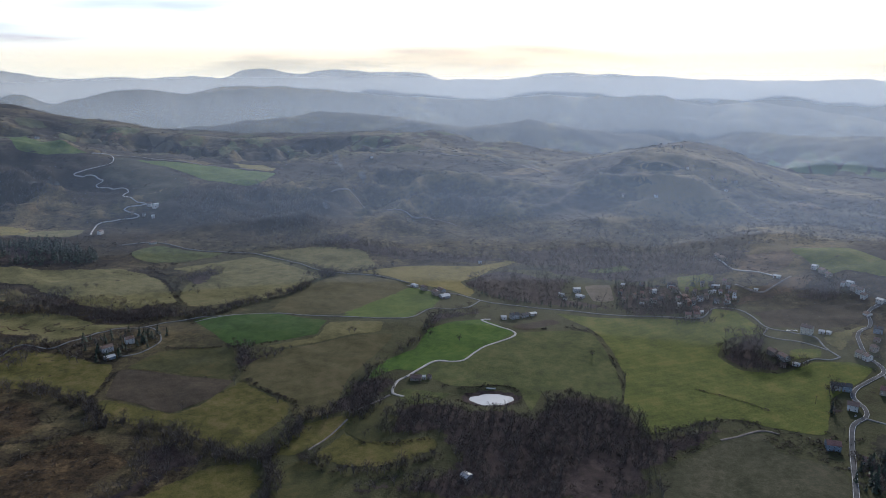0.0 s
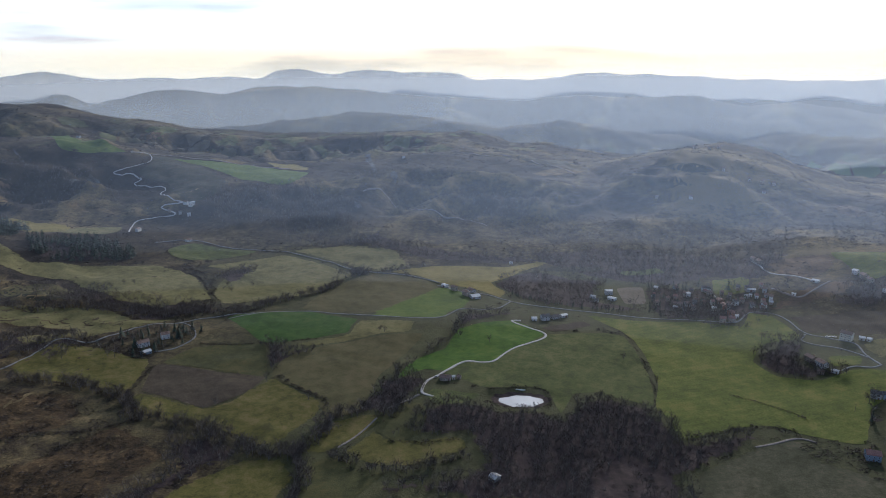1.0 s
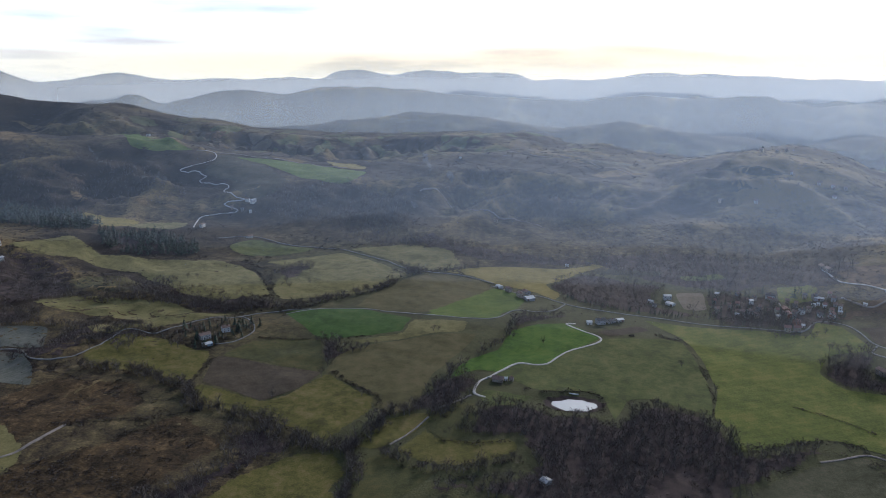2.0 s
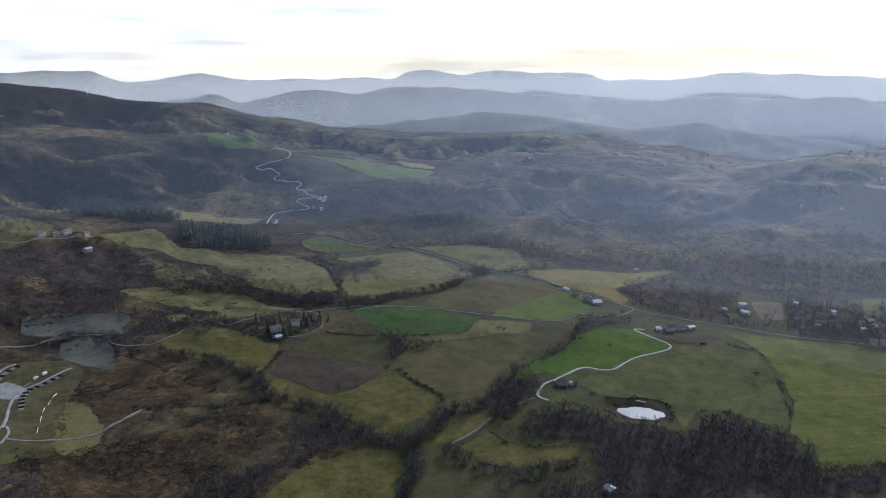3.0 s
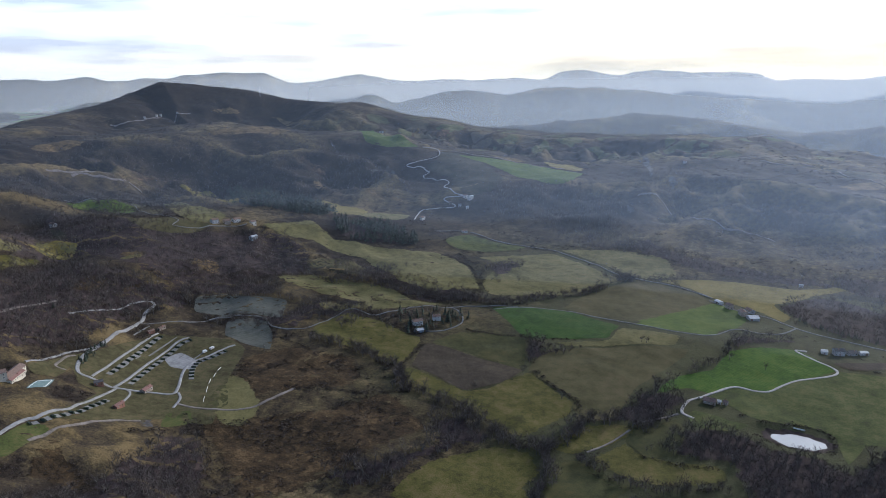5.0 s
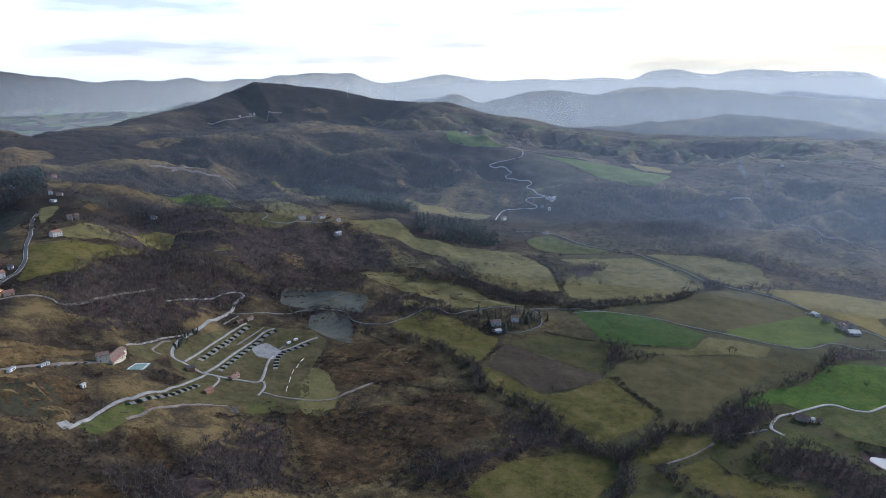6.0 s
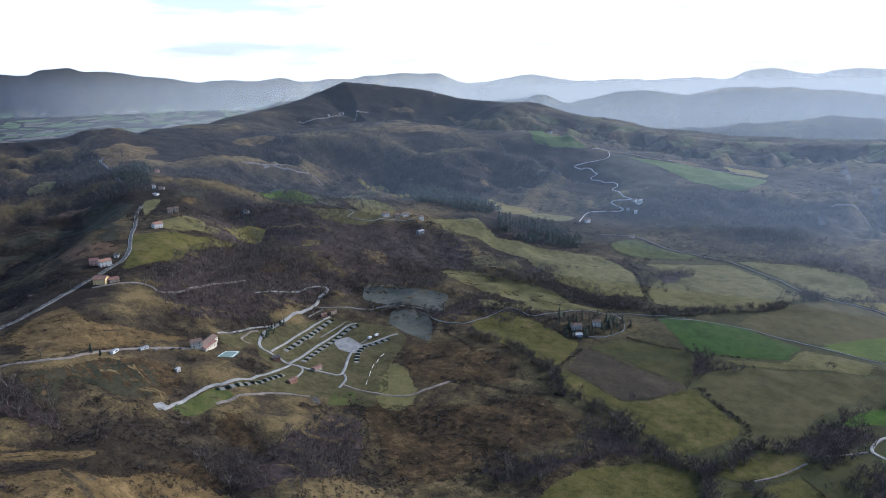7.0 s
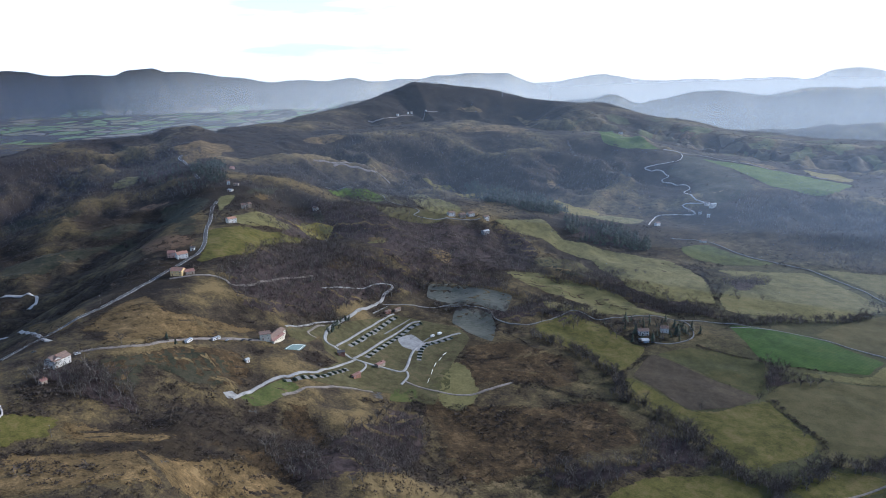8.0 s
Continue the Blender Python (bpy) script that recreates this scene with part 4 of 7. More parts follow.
field("dullgreen", [(-561.1, 154.5), (-562.2, 185.3), (-569.3, 240.5), (-551.6, 278.7), (-509.3, 244.6), (-519.0, 215.7), (-539.9, 197.9), (-512.0, 174.8), (-518.5, 161.1), (-542.0, 156.0)])
field("straw", [(-652.0, 206.9), (-653.5, 236.6), (-616.1, 263.2), (-599.8, 294.1), (-591.0, 277.8), (-578.5, 205.7), (-588.2, 172.6)])
field("straw", [(-841.2, 174.2), (-823.3, 199.0), (-683.6, 202.6), (-664.8, 188.6), (-648.6, 164.0), (-682.9, 149.3)])
field("olive", [(-464.6, 447.4), (-503.2, 512.1), (-478.6, 513.6), (-428.7, 476.6), (-418.1, 440.0), (-438.7, 429.6)])
field("straw", [(-1521.2, 2073.9), (-1450.3, 2053.5), (-1385.2, 2040.2), (-1406.6, 2035.2), (-1474.0, 2053.8)])
field("rust", [(-1144.2, 1491.7), (-1141.4, 1519.0), (-1109.4, 1517.8), (-1060.2, 1516.1), (-1067.2, 1489.1), (-1096.5, 1465.1)])
field("straw", [(-1025.5, 1385.8), (-1034.6, 1441.0), (-944.2, 1343.4), (-958.4, 1330.8), (-994.7, 1351.4)])
field("scree", [(-1168.0, 1672.5), (-1149.0, 1676.0), (-1064.9, 1597.7), (-1068.2, 1571.3), (-1137.2, 1645.2)])
field("straw", [(-893.2, 1392.1), (-822.9, 1397.7), (-734.8, 1394.2), (-661.0, 1386.5), (-695.0, 1369.8), (-779.3, 1369.9), (-843.3, 1357.4)])
field("olive", [(-793.3, 1228.1), (-767.9, 1297.8), (-709.9, 1316.8), (-695.0, 1263.4), (-752.4, 1204.3)])
field("yellow", [(-1199.0, 1302.0), (-1096.8, 1293.6), (-1024.6, 1278.0), (-935.5, 1275.8), (-881.1, 1289.8), (-801.2, 1284.6), (-775.4, 1220.5), (-820.2, 1178.7), (-928.1, 1226.4), (-1079.4, 1271.6)])
field("dullgreen", [(-861.9, 1789.2), (-816.2, 1804.0), (-733.2, 1770.2), (-635.0, 1643.6), (-578.7, 1572.9), (-569.7, 1508.0), (-591.7, 1454.2), (-612.0, 1434.9), (-641.0, 1437.6), (-704.1, 1514.3), (-721.9, 1554.6), (-795.4, 1594.6), (-839.0, 1651.1), (-828.0, 1699.0)])
field("spring", [(-801.1, 1777.8), (-755.3, 1782.6), (-675.8, 1795.0), (-587.7, 1779.4), (-485.0, 1756.3), (-428.2, 1746.3), (-426.7, 1596.0), (-447.8, 1569.4), (-476.7, 1571.3), (-557.8, 1597.4), (-622.9, 1652.5), (-695.1, 1716.6)])
field("yellow", [(-573.1, 1863.9), (-460.6, 1845.4), (-448.0, 1794.9), (-503.9, 1767.6)])
field("rust", [(-1093.0, 2105.2), (-1113.9, 2276.1), (-1023.7, 2245.7), (-1040.6, 2211.4), (-1057.9, 2116.3)])
field("spring", [(-1335.9, 2113.1), (-1101.0, 1863.0), (-965.3, 1785.8), (-915.9, 1757.7), (-969.7, 1726.3), (-1078.9, 1731.3)])
field("straw", [(-957.9, 2033.7), (-918.0, 2219.7), (-753.1, 2162.6), (-799.6, 2180.0), (-805.2, 1902.6)])
field("straw", [(-748.3, 1850.4), (-607.0, 1838.4), (-654.9, 1783.6)])
field("straw", [(-2002.5, 2067.1), (-1983.8, 2129.0), (-1923.6, 2172.9), (-1916.3, 2133.8), (-1972.0, 2085.2)])
field("straw", [(-1874.1, 2202.6), (-1785.9, 2249.2), (-1566.1, 2152.6), (-1531.0, 2071.7), (-1791.2, 2221.9)])
field("dullgreen", [(377.4, 1561.0), (440.8, 1581.7), (474.3, 1517.6), (492.9, 1494.8), (414.0, 1524.8)])
field("rust", [(779.7, 1535.4), (833.8, 1515.8), (833.7, 1444.7), (788.1, 1426.8), (761.8, 1447.8)])
field("dullgreen", [(433.5, 1660.3), (485.3, 1652.2), (543.3, 1619.3), (594.4, 1609.8), (532.6, 1582.8), (461.6, 1611.2)])
field("straw", [(142.0, 1796.4), (225.4, 1872.5), (318.2, 1869.1), (264.7, 1818.8), (182.2, 1750.5)])
field("dullgreen", [(65.0, 2231.1), (163.1, 2071.6), (293.6, 2024.8), (245.4, 1908.3), (137.2, 1945.2)])
field("scree", [(-328.2, 1993.2), (-307.6, 2020.7), (-255.5, 1783.8), (-266.5, 1755.9)])
field("scree", [(-272.0, 1473.1), (-259.5, 1509.9), (-241.4, 1470.3), (-256.9, 1451.4)])
field("scree", [(-222.4, 1729.8), (-209.9, 1773.6), (-187.7, 1697.7), (-201.2, 1665.9)])

# ---- roads and tracks ----
lay_road("track", 4, [(63.6, 881.8), (51.1, 878.9), (70.9, 856), (88.3, 840.2), (92.1, 827.2), (82.1, 813.2), (51.7, 788.3), (36.8, 767.9), (23.9, 746.5), (9.2, 741.9), (-10.7, 742.6), (-29.7, 717.7), (-40.5, 700.4), (-50.3, 687.1), (-54.7, 670.3), (-53.9, 658.6), (-42.1, 651)])
lay_road("lane", 3, [(-330.4, 852.1), (-269.1, 887.8), (-191.9, 890.3), (-112.6, 879), (-50.9, 881.1), (-20.7, 917.2), (11.4, 919.9), (36, 930.8), (53.7, 959)])
lay_road("lane", 3.4, [(-59, 1037), (-22.4, 1006), (12.4, 994.3), (53.7, 959), (93.9, 941.2), (133.5, 929.5), (172.8, 921.6), (249.2, 904.5), (322.2, 886.5), (350.7, 879.6), (377.6, 906.4), (407.2, 905.2), (418.9, 877.4), (423, 839), (443, 816.8), (463.1, 800.5), (460.7, 769.7), (464.4, 743.2)])
lay_road("lane", 2.7, [(464.4, 743.2), (450.5, 738.1), (431.9, 740.1), (414.3, 731)])
lay_road("lane", 3, [(459.9, 761.9), (441.9, 786.3), (415.6, 804), (408.7, 817), (421.2, 835.1)])
lay_road("lane", 3, [(355.8, 994.4), (354, 958.4), (348.6, 895.5), (355.2, 881.3)])
lay_road("track", 3.8, [(451.1, 1084.7), (453.8, 1023.5), (478.6, 1001), (491.8, 974)])
lay_road("road", 4.8, [(605.3, 851.1), (587, 859.1), (568.8, 856.2), (556, 846.5), (543, 818), (518, 799), (504.7, 776), (494.6, 741.2), (495.1, 714.7), (487.6, 700.3), (459.9, 681.8), (439.5, 667.7), (426.3, 650), (424.1, 626.3), (415.3, 609.6), (394.9, 595.4), (375.5, 563.1), (351.7, 518.5), (329, 476.8)])
lay_road("lane", 3, [(412.8, 607.3), (426.9, 596.2), (440.5, 590.4)])
lay_road("lane", 3, [(487.6, 700.3), (477, 665.3), (460.4, 630)])
lay_road("lane", 2.7, [(-593, 1203.8), (-547.8, 1240.9), (-468.5, 1225.3), (-406.7, 1216.1), (-353.4, 1209.2), (-309.2, 1188.4), (-258.1, 1151.7), (-203, 1102.6), (-168.8, 1097.8), (-112.1, 1089.2), (-55.8, 1048.2)])
lay_road("gravel", 3.3, [(-707.8, 597.8), (-700.1, 596.1), (-691.9, 573.6), (-674.7, 550.9), (-654.9, 504.7), (-640.1, 471.2), (-625.9, 439.9), (-607, 416), (-591.8, 405), (-583.9, 408.7), (-574.1, 412.5), (-561.2, 414)])
lay_road("gravel", 1.9, [(-707.8, 597.8), (-709.3, 568.5), (-698, 503.1), (-695.1, 474.8)])
lay_road("gravel", 1.9, [(-609.6, 366.6), (-628, 418.2), (-637, 468.8)])
lay_road("gravel", 2.4, [(-583.6, 412.3), (-611.7, 469.8), (-635, 519.8), (-643.6, 548.2)])
lay_road("gravel", 2.7, [(-561.2, 414), (-561.6, 424.3), (-592.1, 487.8), (-612.8, 542.7), (-612.2, 564.9)])
lay_road("gravel", 3, [(-559.6, 416.5), (-530.6, 435.6), (-515.1, 446.1), (-522.3, 460.7), (-549.8, 494.4), (-561.9, 519.3), (-558.7, 539.8), (-556.3, 566.8), (-552.8, 578.3)])
lay_road("gravel", 2.4, [(-512.8, 452.1), (-501, 443), (-491.8, 425.2)])
lay_road("gravel", 2.7, [(-557.5, 418.7), (-545.4, 387.4), (-530.3, 349.4), (-523.3, 319.4), (-525.3, 306.8), (-516.1, 279.8), (-498.8, 244.4)])
lay_road("gravel", 2.1, [(-552.1, 422.1), (-540.5, 418.8), (-522.9, 388)])
lay_road("earth", 3, [(-723.2, 295.7), (-717.3, 312.3), (-710.6, 335.2), (-698, 348.5), (-689, 350.3), (-691, 379.1), (-716.1, 431.8), (-722.3, 468.7), (-724.3, 483)])
lay_road("earth", 3, [(-582.8, 153), (-571.6, 193.5), (-579.5, 230), (-588.8, 260.1), (-589.5, 288.3), (-585.5, 322)])
lay_road("earth", 2.2, [(-597.5, 396.7), (-606.3, 392), (-621, 413.2), (-623.2, 426.2)])
lay_road("track", 4.8, [(-917.4, 154.6), (-836.6, 172.5), (-671.2, 151), (-633.2, 150.3)])
lay_road("track", 5.4, [(-1056, 186.8), (-1029.4, 207), (-999.4, 226.3), (-978, 223.7), (-962.8, 209.5)])
lay_road("lane", 2.7, [(-670.3, 546.8), (-644.5, 602.2), (-631.7, 634.8), (-595.9, 654), (-574.4, 658.9), (-555.9, 646.2), (-537.1, 643.4), (-511.5, 653.3), (-502.5, 687.3), (-498.4, 732.4), (-491.9, 742.6), (-458.1, 750.6), (-430.8, 794.7)])
lay_road("lane", 2.4, [(-430.8, 794.7), (-385.7, 826.7), (-357.7, 801.8), (-346.3, 775.4), (-356.2, 743.8), (-374, 731.3)])
lay_road("lane", 2.7, [(-385.7, 826.7), (-373.2, 837.4), (-340.4, 863.1), (-302.3, 876.4)])
lay_road("earth", 2.5, [(-495.2, 433.2), (-476.9, 437.6), (-459.3, 446.3), (-437.5, 465.4), (-429.6, 487.7), (-423.2, 522.7)])
lay_road("earth", 2.5, [(-498.9, 291.4), (-504.1, 330.8), (-504.2, 356.5), (-492.6, 388.6)])
lay_road("earth", 2, [(-94.2, 599.8), (-108.2, 568.3), (-122, 544.7)])
lay_road("earth", 2.5, [(-57.2, 654.9), (-73.1, 635.9), (-93.5, 615.2)])
lay_road("earth", 4, [(-1354.3, 980.6), (-1351.1, 1081.4), (-1290.1, 1103.1)])
lay_road("earth", 4, [(-75.1, 2047), (92, 2014.5), (265, 1827.9)])
lay_road("track", 1.6, [(-515.9, 85.8), (-503.6, 84.1), (-497.5, 78.2)])
lay_road("earth", 2.2, [(318.3, 583), (302.7, 590.1), (273, 577.3), (258, 572.8)])
lay_road("earth", 3, [(434, 973.3), (460.1, 938), (514.7, 969.6)])
lay_road("track", 3.4, [(-905.8, 1765.2), (-886.4, 1786.2), (-871.2, 1798.0), (-847.4, 1758.5), (-838.8, 1718.2), (-857.0, 1689.0), (-877.6, 1662.6), (-894.0, 1644.7), (-879.1, 1641.4), (-845.7, 1647.7), (-802.7, 1599.9), (-818.1, 1594.4), (-789.8, 1566.1), (-760.5, 1553.9), (-724.2, 1542.5), (-710.6, 1522.3), (-715.7, 1506.7), (-664.2, 1442.4), (-646.9, 1434.9), (-628.1, 1430.2), (-649.8, 1424.8), (-669.8, 1422.2), (-674.1, 1415.7), (-660.3, 1406.7), (-633.4, 1392.7), (-651.3, 1380.0), (-680.4, 1368.1), (-698.5, 1356.8), (-698.4, 1334.3), (-672.9, 1266.3)])
lay_road("earth", 4.5, [(-866.1, 1798.3), (-822.6, 1818.6), (-746.0, 1801.7), (-679.9, 1806.3), (-587.7, 1779.4), (-490.3, 1775.5)])
lay_road("road", 5.0, [(-635.3, 111.7), (-653.7, 142.2), (-668.5, 174.8), (-684.3, 210.7), (-719.4, 257.2), (-746.4, 296.2), (-761.5, 317.4), (-783.6, 347.1), (-795.2, 365.2), (-820.9, 385.8), (-864.1, 409.1), (-899.7, 429.6), (-932.0, 450.2), (-969.6, 471.2), (-1011.5, 494.6), (-1051.1, 522.9)])
lay_road("road", 5.8, [(-1237.2, 583.7), (-1285.9, 597.6), (-1338.0, 618.4), (-1393.5, 631.6), (-1454.3, 647.7), (-1486.8, 668.1)])
lay_road("lane", 2.6, [(-1207.6, 848.7), (-1174.1, 891.1), (-1216.7, 979.5), (-1069.6, 897.1), (-974.7, 845.0), (-926.0, 844.1), (-897.9, 834.8), (-886.5, 810.2), (-875.5, 817.7), (-853.8, 860.2), (-827.9, 923.1)])
lay_road("earth", 4.5, [(-1374.3, 938.2), (-1356.0, 998.6), (-1326.4, 1044.0), (-1315.8, 1079.5)])
lay_road("earth", 3, [(-255.0, 1532.9), (-196.4, 1565.7), (-127.6, 1480.5), (-75.8, 1454.0), (-27.5, 1439.7), (26.8, 1401.7)])
lay_road("earth", 4, [(-2107.6, 1700.4), (-2079.2, 1741.2), (-2077.4, 1820.2), (-2070.3, 1885.2), (-2047.6, 1950.6), (-2029.4, 2003.9)])

# ---- trees ----
def stick(a, b, ra, rb, sides=3):
    """A tapered limb between two points, as vertices and faces."""
    a, b = np.array(a, float), np.array(b, float)
    d = (b - a) / max(np.linalg.norm(b - a), 1e-6)
    u = np.cross(d, (0.3, 0.9, 0.2))
    u /= np.linalg.norm(u)
    w = np.cross(d, u)
    v, f = [], []
    for p, r in ((a, ra), (b, rb)):
        for k in range(sides):
            t = 2 * math.pi * k / sides
            v.append(p + r * (u * math.cos(t) + w * math.sin(t)))
    for k in range(sides):
        j = (k + 1) % sides
        f += [(k, j, sides + j), (k, sides + j, sides + k)]
    return v, f


def joined(bits):
    v, f = [], []
    for bv, bf in bits:
        f += [tuple(i + len(v) for i in t) for t in bf]
        v += list(bv)
    return np.array(v), np.array(f)


def bare_tree(rng, twigs, fine):
    """A leafless broad crown, one unit high: wood (trunk and limbs) and twigs."""
    wood = [stick((0, 0, -0.06), (0.02 * rng.normal(), 0.02 * rng.normal(), 0.42), 0.026, 0.016, 4 if fine else 3)]
    tips = []
    for k in range(6 if fine else 3):
        t = 2 * math.pi * (k + rng.random() * 0.7) / (6 if fine else 3)
        s = rng.uniform(0.2, 0.42)
        e = (rng.uniform(0.2, 0.32) * math.cos(t), rng.uniform(0.2, 0.32) * math.sin(t), rng.uniform(0.5, 0.85))
        wood.append(stick((0, 0, s), e, 0.014, 0.004, 3 if fine else 2))
        tips.append((np.array((0, 0, s)), np.array(e)))
    tw = []
    for _ in range(twigs):
        a, e = tips[rng.integers(len(tips))]
        q = a + (e - a) * rng.uniform(0.35, 1.1) + rng.normal(size=3) * 0.07
        out = q - np.array((0, 0, 0.42))
        d = out / np.linalg.norm(out) + rng.normal(size=3) * 0.45 + np.array((0, 0, 0.25))
        d /= np.linalg.norm(d)
        ln = rng.uniform(0.08, 0.17)
        u = np.cross(d, rng.normal(size=3))
        u *= (0.012 if fine else 0.021) / np.linalg.norm(u)
        tw.append(([q - u, q + u, q + d * ln + u * 0.2], [(0, 1, 2)]))
    return joined(wood), joined(tw)


def bush(rng, twigs):
    """A low dome of short bare twigs, about one unit across."""
    tw = []
    wide = 0.044 * math.sqrt(48 / twigs)
    for _ in range(twigs):
        t, up, r = rng.uniform(0, 2 * math.pi), rng.uniform(-0.1, 1.0), rng.uniform(0.5, 1.0) ** 0.5
        side = math.sqrt(max(0.0, 1 - up * up))
        d = np.array((math.cos(t) * side, math.sin(t) * side, up))
        q = d * r * (0.40, 0.40, 0.42)
        d = d + rng.normal(size=3) * 0.6 + (0, 0, 0.5)
        d /= np.linalg.norm(d)
        u = np.cross(d, rng.normal(size=3))
        u *= wide / np.linalg.norm(u)
        tw.append(([q - u, q + u, q + d * rng.uniform(0.16, 0.36)], [(0, 1, 2)]))
    return joined(tw)


def conifer(rng, tiers, spray):
    """A dark needle tree, one unit high, in ragged tiers of drooping sprays."""
    wood = [stick((0, 0, -0.05), (0, 0, 0.95), 0.022, 0.004, 4)]
    tw = []
    for k in range(tiers):
        z = 0.12 + 0.84 * k / tiers
        r = 0.24 * (1 - z) ** 0.8 + 0.02
        for _ in range(spray):
            t = rng.uniform(0, 2 * math.pi)
            c = np.array((math.cos(t), math.sin(t), 0))
            s = np.array((-math.sin(t), math.cos(t), 0)) * r * 0.42
            rr = r * rng.uniform(0.8, 1.15)
            tw.append(([(0, 0, z + 0.09), c * rr * 0.75 + s + (0, 0, z), c * rr * 1.05 + (0, 0, z - 0.045), c * rr * 0.75 - s + (0, 0, z)], [(0, 1, 2), (0, 2, 3)]))
    return joined(wood), joined(tw)


RNG = np.random.default_rng(7)
FINE = [bare_tree(RNG, 92, True) for _ in range(6)]
COARSE = [bare_tree(RNG, 38, False) for _ in range(6)]
BUSHES = [bush(RNG, 27) for _ in range(6)]
BUSHES_FAR = [bush(RNG, 11) for _ in range(6)]
PINES = [conifer(RNG, 7, 6) for _ in range(4)]
PINES_FAR = [conifer(RNG, 5, 4) for _ in range(4)]


def planted(name, kinds, places, material):
    """Many trees as one mesh: kinds are shapes, places rows of x, y, z, height, turn and spread."""
    vs, fs, n = [], [], 0
    pick = RNG.integers(len(kinds), size=len(places))
    for k, (v, f) in enumerate(kinds):
        p = places[pick == k]
        if not len(p):
            continue
        c, s = np.cos(p[:, 4])[:, None], np.sin(p[:, 4])[:, None]
        w = (p[:, 3] * p[:, 5])[:, None]
        x = p[:, 0:1] + w * (v[None, :, 0] * c - v[None, :, 1] * s)
        y = p[:, 1:2] + w * (v[None, :, 0] * s + v[None, :, 1] * c)
        z = p[:, 2:3] + p[:, 3:4] * v[None, :, 2]
        vs.append(np.stack([x, y, z], -1).reshape(-1, 3))
        fs.append((f[None] + n + (np.arange(len(p)) * len(v))[:, None, None]).reshape(-1, 3))
        n += len(p) * len(v)
    v, f = np.concatenate(vs), np.concatenate(fs)
    me = bpy.data.meshes.new(name)
    me.vertices.add(len(v))
    me.vertices.foreach_set("co", v.astype(np.float32).ravel())
    me.loops.add(len(f) * 3)
    me.loops.foreach_set("vertex_index", f.astype(np.int32).ravel())
    me.polygons.add(len(f))
    me.polygons.foreach_set("loop_start", np.arange(0, len(f) * 3, 3, dtype=np.int32))
    me.update()
    me.validate()
    me.materials.append(material)
    return me


def stand(name, kind, x, y, label, category, scale=1.0):
    """A wood or hedge: trunks and crowns of many trees, two meshes under one stuff object."""
    n = len(x)
    if not n:
        return
    far = np.hypot(x.mean(), y.mean()) > 1000
    size = {"bare": 9.5, "bush": 3.0, "pine": 15.0}[kind] * scale * np.exp(RNG.normal(size=n) * 0.22)
    if kind == "bush":
        size *= np.exp(RNG.normal(size=n) * 0.25)
    p = np.column_stack([x, y, ground_z(x, y), size, RNG.uniform(0, 6.28, n), RNG.uniform(0.85, 1.25, n) * (1.5 if kind == "bush" else 1)])
    if kind == "bush":
        return tagged(new(name, planted(name, BUSHES_FAR if far else BUSHES, p, BRUSH)), label, category, kind="stuff")
    kinds = {"bare": COARSE if far else FINE, "pine": PINES_FAR if far else PINES}[kind]
    state = RNG.bit_generator.state
    ob = tagged(new(name, planted(name, [k[1] for k in kinds], p, NEEDLE if kind == "pine" else TWIG)), label, category, kind="stuff")
    RNG.bit_generator.state = state
    part("trunks", planted("trunks", [k[0] for k in kinds], p, BARK), ob, "grey bare trunks and limbs")
    return ob


WOOD_LABELS = {"bare": "leafless grey-brown winter woodland on the slope", "bush": "brown leafless scrub and bramble thicket",
               "pine": "dark green conifer plantation", "mixed": "mixed stand of bare trees and dark conifers"}
HEDGE_LABELS = {"bare": "row of leafless trees along a field edge", "bush": "low brown hedge along a field edge", "mixed": "row of dark conifers and bare trees"}


def wood(kind, space, pts):
    poly = smooth_line(pts, 8, True)
    lo, hi = poly.min(0), poly.max(0)
    gx, gy = np.meshgrid(np.arange(lo[0], hi[0], space), np.arange(lo[1], hi[1], space))
    x, y = gx.ravel() + RNG.uniform(-0.55, 0.55, gx.size) * space, gy.ravel() + RNG.uniform(-0.55, 0.55, gx.size) * space
    wx, wy = x + 14 * rough(x, y, 40, 3, 93), y + 14 * rough(x, y, 28, 3, 94)
    ok = inside(wx, wy, poly) & (rough(x, y, 30, 2, 91) > -0.42 + 0.25 * (RNG.random(x.size) - 0.5))
    x, y = x[ok], y[ok]
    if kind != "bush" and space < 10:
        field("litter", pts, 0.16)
    if kind == "mixed":
        dark = RNG.random(len(x)) < 0.35
        stand("woodland", "bare", x[~dark], y[~dark], WOOD_LABELS["mixed"], "woodland")
        return stand("conifers", "pine", x[dark], y[dark], "dark conifers among bare trees", "conifers", 0.75)
    name = {"bare": "woodland", "bush": "scrub", "pine": "conifer_plantation"}[kind]
    return stand(name, kind, x, y, WOOD_LABELS[kind], name.replace("_", " "))


